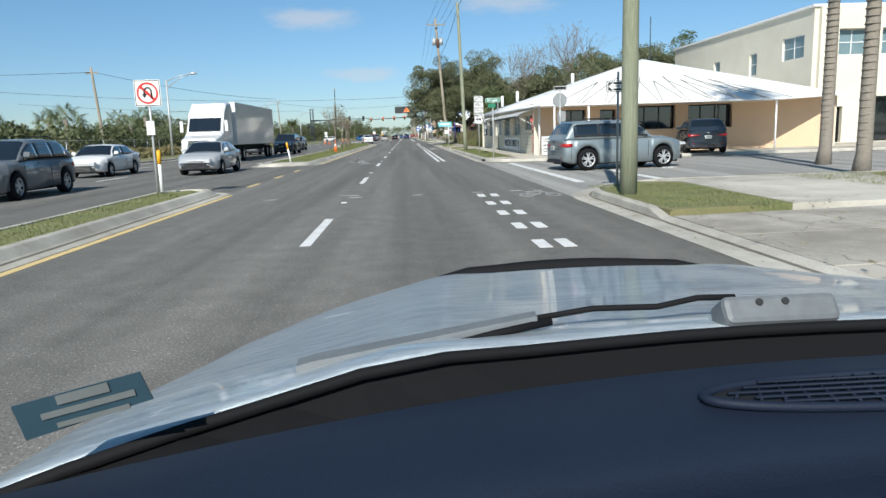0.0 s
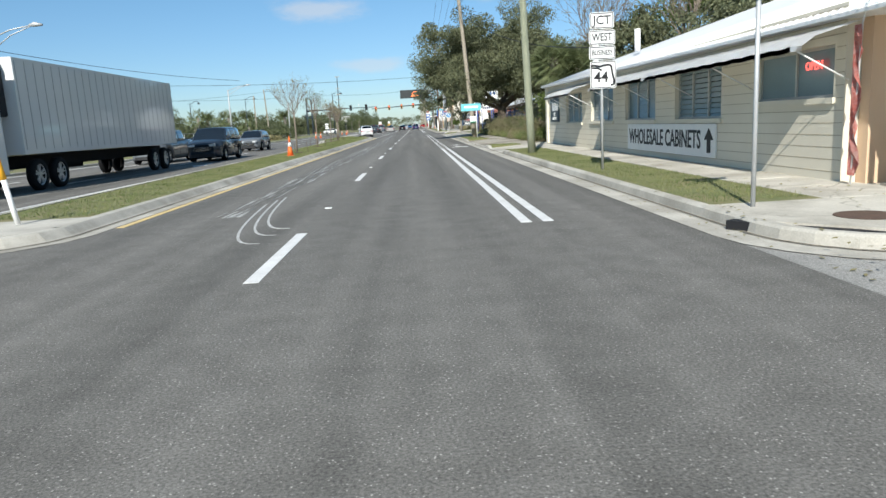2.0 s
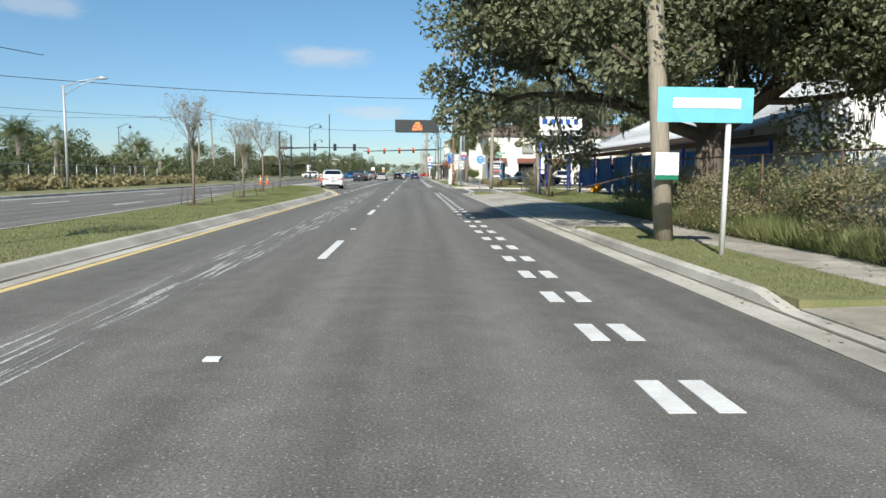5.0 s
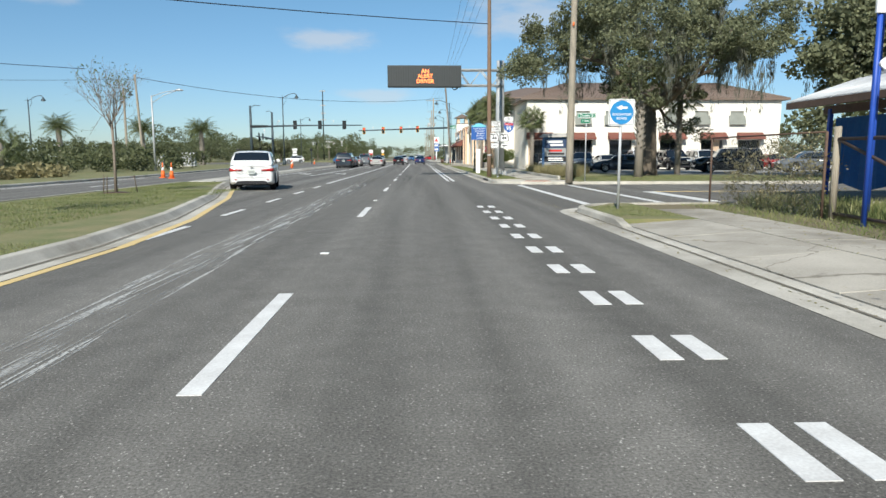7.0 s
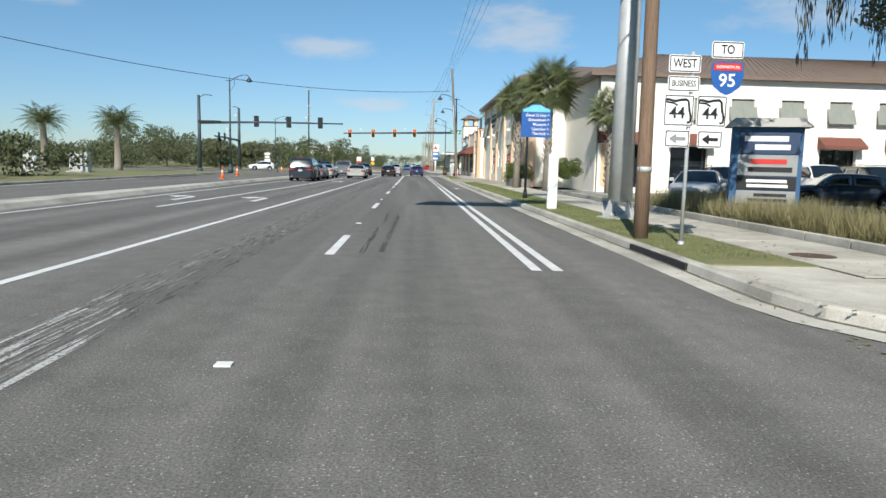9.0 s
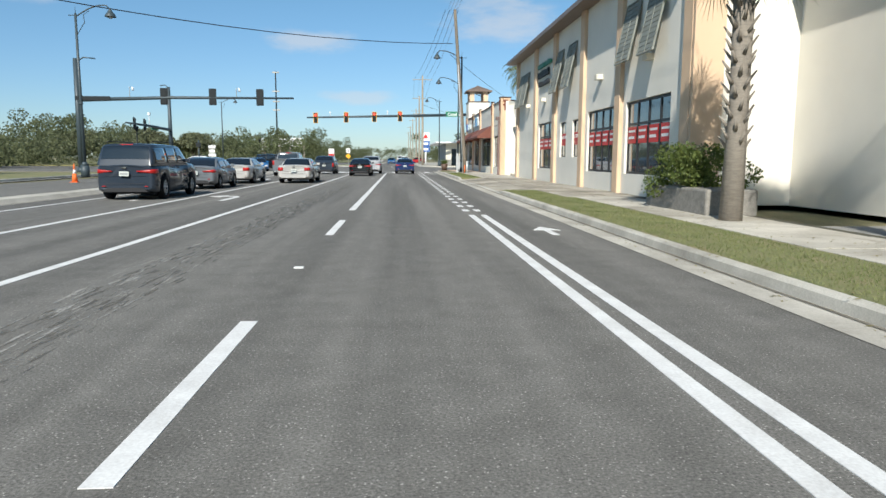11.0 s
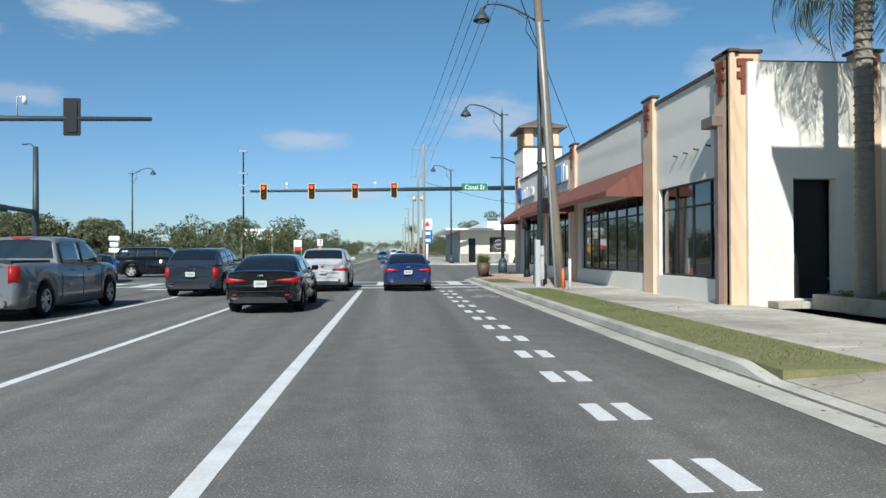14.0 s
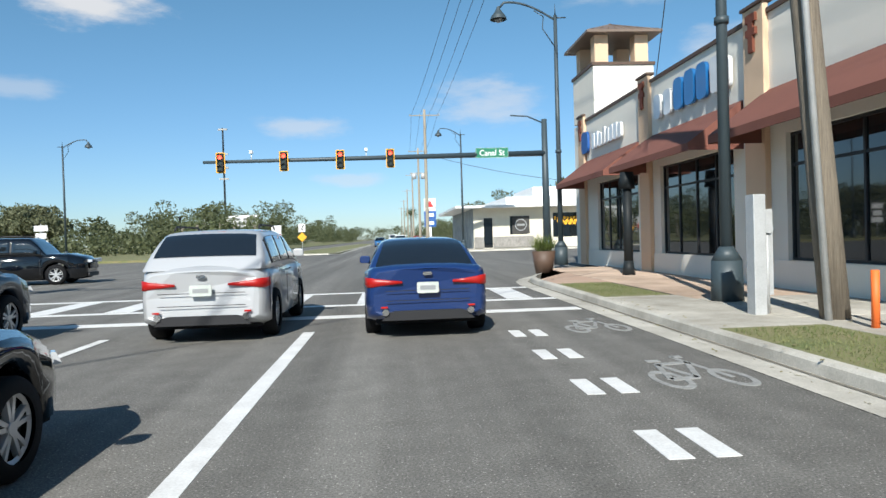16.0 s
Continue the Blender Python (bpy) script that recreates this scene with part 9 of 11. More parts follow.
# ---- plants ----
NP = np.random.RandomState(4)


def quads_mesh(name, c, u, v, material):
    """Many small separate four-cornered leaves: centres c, half axes u and v."""
    n = len(c)
    P = np.stack([c - u, c - v * 0.55, c + u, c + v * 0.55], 1).reshape(-1, 3)
    me = bpy.data.meshes.new(name)
    me.vertices.add(4 * n)
    me.vertices.foreach_set("co", P.astype(np.float32).ravel())
    me.loops.add(4 * n)
    me.loops.foreach_set("vertex_index", np.arange(4 * n, dtype=np.int32))
    me.polygons.add(n)
    me.polygons.foreach_set("loop_start", np.arange(0, 4 * n, 4, dtype=np.int32))
    me.polygons.foreach_set("loop_total", np.full(n, 4, dtype=np.int32))
    me.update(calc_edges=True)
    me.materials.append(material)
    return new(name, me)


def rand_dirs(n, rs):
    d = rs.normal(size=(n, 3))
    return d / np.linalg.norm(d, axis=1, keepdims=True)


def leaf_cloud(name, centres, radii, per, size, material, parent=None, rs=NP, flat=0.75, droop=0.0):
    """Leaves in clumps: most of them near the skin of each clump."""
    centres, radii = np.asarray(centres, float), np.asarray(radii, float)
    C = np.repeat(centres, per, 0)
    R = np.repeat(radii, per)[:, None]
    d = rand_dirs(len(C), rs)
    d[:, 2] *= flat
    rad = rs.uniform(0.35, 1.0, (len(C), 1)) ** 0.6
    c = C + d * R * rad
    u = rand_dirs(len(C), rs) + d * 0.4
    u[:, 2] -= droop
    u /= np.linalg.norm(u, axis=1, keepdims=True)
    w = np.cross(u, rand_dirs(len(C), rs))
    w /= np.linalg.norm(w, axis=1, keepdims=True) + 1e-9
    s = size * rs.uniform(0.6, 1.3, (len(C), 1))
    ob = quads_mesh(name, c, u * s, w * s, material)
    if parent is not None:
        ob.parent = parent
    return ob


def limbs(bm, p, d, length, r, depth, tips, rs, spread=0.7, up=0.15, splits=3):
    """A limb that bends and forks; its ends are gathered in tips."""
    pts, rad = [p], [r]
    q, dd = p.copy(), d.copy()
    for k in range(4):
        dd = (dd + Vector(rs.normal(size=3)) * 0.16 + Vector((0, 0, up * 0.3))).normalized()
        q = q + dd * length / 4
        pts.append(q.copy())
        rad.append(r * (1 - 0.4 * (k + 1) / 4))
    rod(bm, pts, rad, 7 if r > 0.08 else 4)
    if depth == 0:
        tips.append(q)
        tips.append(pts[2])
        return
    for k in range(splits):
        s = (dd + Vector(rs.normal(size=3)) * spread + Vector((0, 0, up))).normalized()
        limbs(bm, pts[-1] if k < 2 else pts[2], s, length * rs.uniform(0.62, 0.85), r * 0.55, depth - 1, tips, rs, spread, up, splits)


def broad_tree(x, y, h, rad, label, seed, leaf=None, per=170, size=0.16, trunk_h=2.6, r=0.45, moss=0, z0=0.1, depth=3, clump=1.15, name="oak_tree", squash=0.7, category="tree", fill=1.0, skirt=0.28, lobes=(), ysq=1.0):
    rs = np.random.RandomState(seed)
    t = thing(name, label, category, "", pose(x, y, z0))
    bm = bm_new()
    rod(bm, [(0, 0, -0.1), (0.05, 0, 0.4), (rs.normal() * 0.1, rs.normal() * 0.1, trunk_h)], [r * 1.5, r * 1.05, r * 0.85], 12)
    tips = []
    for k in range(6):
        a = 2 * math.pi * (k + rs.uniform(-0.3, 0.3)) / 6
        d = Vector((math.cos(a) * 0.9, math.sin(a) * 0.9, rs.uniform(0.35, 0.9))).normalized()
        limbs(bm, Vector((0, 0, trunk_h * rs.uniform(0.8, 1.0))), d, rad * 0.42, r * 0.5, depth - 1, tips, rs)
    bm.transform(Matrix.Diagonal((1, 0.5 + 0.5 * ysq, 1, 1)))
    part("trunk", bm, BARK, t)
    T = np.array([list(p) for p in tips])
    # crown: limb ends, stretched to the outline, and clumps over a lumpy dome
    n = int(150 * fill)
    d = rand_dirs(n, rs)
    d[:, 2] = np.abs(d[:, 2]) * 1.1 - skirt
    lump = 0.8 + 0.2 * np.sin(d[:, 0] * 5 + seed) * np.cos(d[:, 1] * 4.3 + seed)
    rr = rs.uniform(0.45, 1.0, n) ** 0.5 * lump
    mid = trunk_h + (h - trunk_h) * 0.42
    dome = np.stack([d[:, 0] * rad * rr, d[:, 1] * rad * rr, mid + d[:, 2] * (h - mid) * rr], 1)
    T[:, 2] = np.minimum(T[:, 2], h - 0.4)
    T[:, 1] *= ysq
    dome[:, 1] *= ysq
    C = np.concatenate([T, dome])
    for lx, ly, lz, lr in lobes:
        C = np.concatenate([C, np.array([lx, ly, lz]) + rand_dirs(13, rs) * lr * rs.uniform(0.4, 1.0, (13, 1)) * np.array([1, 1, 0.7])])
    R = rs.uniform(0.55, 1.2, len(C)) * clump
    leaf_cloud("crown", C, R, per, size, leaf or OAK_LEAF, t, rs, squash)
    if moss:
        k = rs.choice(len(dome), moss)
        cs, us, vs = [], [], []
        for i in k:
            p = dome[i] * np.array([0.95, 0.95, 1]) + np.array([0, 0, -0.6])
            ln = rs.uniform(0.7, 3.0)
            for s in range(48):
                f = rs.uniform(0, 1)
                cs.append(p + np.array([rs.normal() * 0.16 * (1 - 0.5 * f), rs.normal() * 0.16 * (1 - 0.5 * f), -ln * f]))
                us.append([rs.normal() * 0.02, rs.normal() * 0.02, 0.2])
                a = rs.uniform(0, 6.28)
                vs.append([0.035 * math.cos(a), 0.035 * math.sin(a), 0])
        o = quads_mesh("moss", np.array(cs), np.array(us), np.array(vs), MOSS)
        o.parent = t
    return t


def fan_palm(x, y, h, label, seed, n=34, size=1.0, z0=0.1, boots=True, r=0.17, skirt=True):
    """A cabbage palm: round head of fan leaves."""
    rs = np.random.RandomState(seed)
    t = thing("fan_palm", label, "palm tree", "fan palms", pose(x, y, z0))
    bm = bm_new()
    rod(bm, [(0, 0, -0.1), (0.04, 0, h * 0.4), (0.02, 0.03, h)], [r * 1.25, r, r * 1.1], 12)
    if boots:
        for k in range(int(h * 14)):
            a, z = k * 2.4, h * 0.25 + k / (h * 14) * h * 0.75
            d = Vector((math.cos(a), math.sin(a), 0))
            rod(bm, [d * r * 0.9 + Vector((0, 0, z)), d * r * 1.7 + Vector((0, 0, z + 0.22))], [0.05, 0.02], 4)
    part("trunk", bm, PALM_BARK, t)
    cs, us, vs = [], [], []
    bm = bm_new()
    for k in range(n):
        a = k * 2.399 + rs.uniform(-0.2, 0.2)
        e = math.asin(min(1, max(-0.75, 1 - 1.75 * (k + 0.5) / n)))
        d = np.array([math.cos(a) * math.cos(e), math.sin(a) * math.cos(e), math.sin(e)])
        b = np.array([0, 0, h])
        L = size * rs.uniform(0.55, 0.8)
        hub = b + d * L + np.array([0, 0, -0.1 * L])
        rod(bm, [b, hub], 0.014, 4)
        side = np.cross(d, [0, 0, 1.0])
        side /= np.linalg.norm(side) + 1e-9
        upv = np.cross(side, d)
        for j in range(25):
            g = (j - 12) / 12 * 1.95
            w = d * math.cos(g) + side * math.sin(g)
            ln = size * (0.62 - 0.1 * abs(g)) * rs.uniform(0.85, 1.1)
            tip = w + np.array([0, 0, -0.38 * abs(g) - 0.25])
            cs.append(hub + tip * ln * 0.5)
            us.append(tip * ln * 0.5)
            vs.append((upv * 0.5 + np.cross(w, upv)) * 0.024 * size)
    part("leaf_stem", bm, PALM_LEAF, t)
    o = quads_mesh("frond_head", np.array(cs), np.array(us), np.array(vs), PALM_LEAF)
    o.parent = t
    return t


def feather_palm(x, y, h, label, seed, n=26, size=2.2, z0=0.1, r=0.2, droop=1.0, name="feather_palm"):
    """A palm with long arching feather leaves."""
    rs = np.random.RandomState(seed)
    t = thing(name, label, "palm tree", "feather palms", pose(x, y, z0))
    bm = bm_new()
    rod(bm, [(0, 0, -0.1), (0.05, 0, 0.5), (0.06, 0.02, h * 0.5), (0.0, 0.0, h)], [r * 1.4, r * 1.1, r * 0.95, r * 0.9], 14)
    for k in range(int(h * 5)):
        z = 0.3 + k / 5
        tube(bm, (0.03, 0, z), (0.03, 0, z + 0.03), r * 1.06, r * 1.06, 12)
    part("trunk", bm, PALM_BARK, t)
    cs, us, vs = [], [], []
    bm = bm_new()
    for k in range(n):
        a = k * 2.399 + rs.uniform(-0.2, 0.2)
        e0 = radians(82 - 95 * (k + 0.5) / n)
        d = np.array([math.cos(a), math.sin(a), 0.0])
        p, e = np.array([0, 0, h]), e0
        pts = [p.copy()]
        L = size * rs.uniform(0.85, 1.1)
        for j in range(9):
            p = p + (d * math.cos(e) + np.array([0, 0, math.sin(e)])) * L / 9
            e -= droop * 0.2
            pts.append(p.copy())
        rod(bm, pts, [0.03 * (1 - 0.8 * q / 9) for q in range(10)], 4)
        side = np.array([-d[1], d[0], 0])
        for j in range(1, 10):
            tg = pts[j] - pts[j - 1]
            tg /= np.linalg.norm(tg)
            for s in (-1, 1):
                for q in (0, 0.25, 0.5, 0.75):
                    base = pts[j - 1] + (pts[j] - pts[j - 1]) * q
                    ln = size * 0.25 * math.sin(math.pi * min(1, (j + q) / 10 + 0.12)) + 0.08
                    w = side * s * 0.8 + tg * 0.5 + np.array([0, 0, -0.45 * droop + rs.normal() * 0.1])
                    cs.append(base + w * ln * 0.5)
                    us.append(w * ln * 0.5)
                    vs.append(tg * 0.028 * size / 2.2 + np.array([0, 0, 0.01]))
    part("leaf_stem", bm, PALM_LEAF, t)
    o = quads_mesh("frond_head", np.array(cs), np.array(us), np.array(vs), PALM_LEAF)
    o.parent = t
    return t


def bare_tree(x, y, h, label, seed, z0=0.12, leaves=160, r=0.047, rad=1.0, name="young_tree", group="young median trees"):
    rs = np.random.RandomState(seed)
    t = thing(name, label, "tree", group, pose(x, y, z0))
    bm = bm_new()
    th = h * 0.5
    rod(bm, [(0, 0, -0.05), (0.02, 0, th * 0.5), (0, 0.02, th)], [r * 1.2, r, r * 0.9], 8)
    tips = []
    for k in range(21):
        a = k * 2.4
        d = Vector((math.cos(a) * rs.uniform(0.3, 0.75), math.sin(a) * rs.uniform(0.3, 0.75), 1)).normalized()
        limbs(bm, Vector((0, 0, th * rs.uniform(0.88, 1.02))), d, h * 0.2 * rad, r * 0.28, 2, tips, rs, 0.42, 0.22, 3)
    part("bare_crown", bm, mat("young_bark", (0.22, 0.18, 0.14), 0.9, bump=0.2), t)
    T = np.array([list(p) for p in tips])
    T = T[rs.choice(len(T), min(leaves, len(T) * 3))]
    leaf_cloud("last_foliage", T, np.full(len(T), 0.16), 3, 0.038, DRY_LEAF if seed % 2 else BUSH_LEAF, t, rs)
    bm = bm_new()
    tube(bm, (0, 0, -0.02), (0, 0, 0.06), 0.62, 0.35, 14)
    part("mulch", bm, BROWN, t, "dark mulch ring")
    for k in range(3):
        a = 2.1 * k + 0.5
        bm = bm_new()
        rod(bm, [(0.7 * math.cos(a), 0.7 * math.sin(a), 0), (0.62 * math.cos(a), 0.62 * math.sin(a), 0.65)], 0.02, 5)
        part("stake", bm, BARK, t)
    return t


bare_tree(-6.9, 68.8, 4.9, "leafless young tree with a clear stem in the median", 3)
bare_tree(-7.5, 81.8, 4.7, "leafless young tree with a clear stem in the median", 4)
bare_tree(-8.3, 97.6, 4.6, "leafless young tree with a clear stem in the median", 5)
bare_tree(-8.6, 106.5, 4.4, "leafless young tree with reddish last leaves in the median", 7)
bare_tree(-9.8, 116.6, 5.2, "leafless young tree with a clear stem in the median", 6)
bare_tree(-10.8, 127.6, 4.9, "leafless young tree with a clear stem in the median", 8)

broad_tree(8.0, 89.5, 11.0, 8.0, "large spreading live oak leaning over the road", 11, per=520, size=0.078, trunk_h=2.8, r=0.4, moss=40, clump=1.2, fill=1.9, skirt=0.45, ysq=0.72, lobes=((-6.2, -1, 5.8, 1.8), (-5, -2, 8.3, 2.2), (6.5, -2, 6.4, 2.2), (3, -3, 5.0, 2.2), (0, -3.4, 6.4, 2.4), (6, -3, 4.2, 1.9), (-2.5, -3, 8.6, 2.4), (8.2, -1, 5.2, 1.8), (4, -3.5, 7.6, 2.4), (1.5, -3.4, 4.4, 1.7), (5, -3.5, 3.8, 1.6), (2, -2, 9.6, 2.2), (-3.5, -2.5, 5.2, 1.8)))
broad_tree(15.2, 147.6, 13.4, 9.2, "tall live oak hung with grey moss on the lawn", 13, per=300, size=0.085, trunk_h=4.6, r=0.45, moss=260, clump=0.8, fill=1.15, lobes=((-7, -1, 8.5, 2.2), (-8.3, -2, 6.6, 1.6), (-5, -3, 10, 2.2), (6, -3, 9, 2.2)))
for x, y, h, rad, seed in ((-45.0, 291.0, 7.4, 5.2, 61), (-38.0, 296.0, 6.6, 4.6, 62), (-55.0, 288.0, 6.8, 5.0, 63)):
    broad_tree(x, y, h, rad, "rounded dark green tree on the far corner", seed, per=130, size=0.14, trunk_h=1.6, r=0.2, clump=0.9, name="tree", fill=0.7)
broad_tree(27.0, 139.5, 12.0, 7.0, "live oak hung with moss by the car park", 14, per=150, size=0.16, trunk_h=4.0, r=0.4, moss=40)
broad_tree(44.0, 128.0, 12.0, 8.0, "broad live oak behind the shed", 15, per=120, size=0.2, trunk_h=3, r=0.4)
broad_tree(30.0, 120.5, 10.0, 6.0, "broad live oak behind the shed", 151, per=120, size=0.2, trunk_h=3, r=0.4)
for i, (x, y, h, rad) in enumerate(((14.5, 72, 8.5, 4.0), (20, 76, 11.5, 5.0), (25, 70, 12, 5.5), (33, 82, 13.5, 6.5), (19, 66.5, 9.5, 4.0), (42, 74, 13.5, 6.0), (50, 104, 12, 6))):
    broad_tree(x, y, h, rad, "tangled broadleaf tree behind the low building", 20 + i, BUSH_LEAF if i % 2 else OAK_LEAF, per=170, size=0.10, trunk_h=2.4, r=0.2, clump=0.95, name="tree", fill=0.55, moss=12 if i > 2 else 0)
fan_palm(8.4, 67.2, 4.6, "cabbage palm with fresh fan leaves beside the low building", 31, 84, 1.4, r=0.2)
fan_palm(9.8, 67.8, 4.2, "cabbage palm with fresh fan leaves beside the low building", 32, 78, 1.4, r=0.2)
fan_palm(13.2, 143.6, 6.6, "cabbage palm with a rough trunk on the corner lawn", 34, 34, 1.5, r=0.22)
fan_palm(18.2, 150.5, 5.6, "cabbage palm in the lawn", 35, 34, 1.4)
fan_palm(8.1, 174.3, 6.6, "cabbage palm with a full round head at the plaza corner", 36, 90, 1.75, r=0.2)
fan_palm(11.7, 173.4, 5.3, "cabbage palm before the plaza wall", 37, 50, 1.4)
fan_palm(6.95, 179.0, 6.2, "cabbage palm with a rough booted trunk before the plaza wall", 38, 70, 1.5, r=0.2)
feather_palm(10.1, 218.7, 7.9, "queen palm with hanging leaves in the entrance court", 41, 36, 3.0, 0.15, 0.19, 1.35)
feather_palm(14.5, 23.2, 12.0, "tall palm on the lawn before the beige building", 43, 24, 2.8, 0.1, 0.19, 1.25)
feather_palm(12.6, 18.4, 11.0, "tall palm on the lawn before the beige building", 44, 24, 2.8, 0.1, 0.18, 1.25)
feather_palm(-46.0, 220.0, 5.8, "stout date palm beyond the far verge", 45, 44, 3.4, 0.1, 0.4, 0.75, "date_palm")
feather_palm(-34.2, 213.3, 5.4, "stout date palm beyond the far verge", 46, 44, 3.4, 0.1, 0.4, 0.75, "date_palm")
feather_palm(-52.0, 205.0, 5.5, "stout date palm beyond the far verge", 47, 40, 3.2, 0.1, 0.4, 0.75, "date_palm")
feather_palm(-44.0, 150.0, 5.4, "date palm behind the fence", 48, 40, 3.0, 0.1, 0.35, 0.75, "date_palm")
feather_palm(8.5, 520.0, 12, "tall palm far down the street", 49, 30, 5.0, 0.1, 0.4, 0.8, "date_palm")
rs = np.random.RandomState(77)
for i in range(26):
    y = 22 + i * 5.6 + rs.uniform(-2, 2)
    fan_palm(-27 - rs.uniform(0, 12) - (6 if 100 < y < 150 else 0), y, rs.uniform(2.2, 4.6), "cabbage palm in the scrub beyond the far verge", 50 + i, 26, rs.uniform(1.5, 2.0), r=0.18, boots=False)


for i in range(5):
    fan_palm(-38.0 + 3.1 * i + rs.uniform(-0.5, 0.5), 350 + rs.uniform(-3, 3), rs.uniform(4.2, 5.2), "cabbage palm in the far verge", 90 + i, 28, 1.9, r=0.2, boots=False)


def stuff(ob, label, category):
    return tagged(ob, label, category, "", "stuff")


# scrub and woods beyond the far carriageway
c, r = [], []
for i in range(760):
    y = rs.uniform(10, 190)
    x = -25 - abs(rs.normal()) * 9 - (8 if 95 < y < 160 else 0) - (14 if y > 185 else 0)
    c.append((x, y, rs.uniform(0.3, 2.6)))
    r.append(rs.uniform(0.6, 1.5))
stuff(leaf_cloud("scrub", c, r, 90, 0.17, FAR_LEAF), "tangled green scrub along the far fence", "shrubs")
c, r = [], []
for i in range(700):
    y = rs.uniform(14, 150)
    c.append((-24.0 + rs.uniform(-1.6, 0.6), y, rs.uniform(0.1, 0.8)))
    r.append(rs.uniform(0.3, 0.7))
stuff(leaf_cloud("dry_weeds", c, r, 45, 0.16, DRY_LEAF), "dry brown weeds along the far fence", "weeds")
c, r = [], []
for i in range(1500):
    y = rs.uniform(-20, 330)
    x = -48 - rs.uniform(0, 60)
    if y > 232:
        x = -42 - rs.uniform(0, 60)
    if math.sin(x * 0.09 + y * 0.047) + 0.5 * math.sin(y * 0.11 + 1.0) < -0.55:
        continue
    hh = 3.9 + 2.2 * math.sin(x * 0.13 + y * 0.05) + rs.uniform(-1.5, 2.0)
    c.append((x, y, max(1.0, hh * rs.uniform(0.3, 1.0))))
    r.append(rs.uniform(1.3, 2.6))
stuff(leaf_cloud("far_woods", c, r, 190, 0.2, FAR_LEAF), "line of mixed woods in the distance", "woods")
c, r = [], []
for i in range(1300):
    y = rs.uniform(300, 760)
    left = rs.rand() < 0.68
    x = (-24 - rs.uniform(0, 70)) if left else (16 + rs.uniform(0, 60))
    hh = (5.0 if y < 340 else 7.5) + 3 * math.sin(x * 0.11 + y * 0.031) + rs.uniform(-1.5, 2.5)
    if not left and y < 335:
        continue
    c.append((x, y, max(1.0, hh * rs.uniform(0.2, 1.0))))
    r.append(rs.uniform(1.5, 3.2))
for i in range(220):
    a = rs.uniform(-1, 1)
    c.append((a * 60 - 10, 820 + rs.uniform(0, 60), rs.uniform(1, 11)))
    r.append(rs.uniform(2, 4))
stuff(leaf_cloud("far_woods", c, r, 170, 0.28, FAR_LEAF), "line of mixed woods beyond the crossing", "woods")
c, r = [], []
for i in range(500):
    x, y = 50 + rs.uniform(0, 70), rs.uniform(-40, 330)
    c.append((x, y, rs.uniform(1, 9)))
    r.append(rs.uniform(1.5, 3))
stuff(leaf_cloud("far_woods", c, r, 50, 0.6, FAR_LEAF), "line of mixed woods behind the buildings", "woods")

# shrubs at the near side
c, r = [], []
for i in range(46):
    c.append((rs.uniform(7.5, 9.2), rs.uniform(63.6, 67.2), rs.uniform(0.3, 2.5)))
    r.append(rs.uniform(0.3, 0.6))
ob = thing("shrub", "dense green shrub against the low building's end", "shrub", "", pose(0, 0, 0.1))
leaf_cloud("foliage", c, r, 150, 0.075, BUSH_LEAF, ob, rs)
c, r = [], []
for i in range(330):
    y = rs.uniform(67, 94)
    c.append((rs.uniform(6.9, 9.4) + 0.4 * math.sin(y), y, rs.uniform(0.1, 1.15) * (1.3 if y > 74 else 1.0)))
    r.append(rs.uniform(0.25, 0.55))
stuff(leaf_cloud("fence_weeds", c, r, 230, 0.034, VINE_DRY), "tall dry weeds and vines swallowing a wire fence", "weeds")
c, r = [], []
for i in range(240):
    y = rs.uniform(66, 95)
    c.append((rs.uniform(7.0, 9.8), y, rs.uniform(0.1, 1.5)))
    r.append(rs.uniform(0.25, 0.6))
ob = thing("sapling", "dark broadleaf sapling growing through the wire fence", "tree", "", pose(8.35, 70.6, 0.1))
bm = bm_new()
for k in range(5):
    a = k * 1.3
    rod(bm, [(0.05 * math.cos(a), 0.05 * math.sin(a), -0.05), (0.2 * math.cos(a), 0.2 * math.sin(a), 0.9), (0.75 * math.cos(a), 0.75 * math.sin(a), 1.9)], [0.045, 0.03, 0.012], 6)
part("stem", bm, BARK, ob)
q = rand_dirs(34, rs) * np.array([0.95, 1.1, 0.5]) * rs.uniform(0.4, 1.0, (34, 1)) + np.array([0, 0, 1.75])
leaf_cloud("foliage", q, np.full(34, 0.3), 90, 0.045, OAK_LEAF, ob, rs)
stuff(leaf_cloud("fence_vines", c, r, 190, 0.034, WEED_LEAF), "green vines over the wire fence", "shrubs")
c, r = [], []
for i in range(210):
    y = rs.uniform(105, 121)
    c.append((8.2 + rs.uniform(-0.1, 0.35), y, rs.uniform(0.2, 1.75)))
    r.append(rs.uniform(0.2, 0.45))
stuff(leaf_cloud("fence_weeds", [q for q in c if q[1] > 116.6], [w_ for w_, q in zip(r, c) if q[1] > 116.6], 60, 0.03, VINE_DRY), "dry weeds and vines on the yard fence", "weeds")
for x, y, z, w, n, lab in ((7.6, 182.0, 0.7, 1.25, 26, "clipped green shrub in a stone planter"), (8.9, 172.6, 1.1, 1.0, 22, "tall green shrub at the plaza corner")):
    ob = thing("shrub", lab, "shrub", "", pose(x, y, 0.1))
    leaf_cloud("foliage", rs.uniform(-1, 1, (n, 3)) * np.array([w * 0.6, w, 0.45]) + np.array([0, 0, z + 0.35]), np.full(n, 0.42), 240, 0.05, BUSH_LEAF, ob, rs)
bm = bm_new()
box(bm, 8.95, 220.05, 0.1, 11.1, 220.78, 0.27)
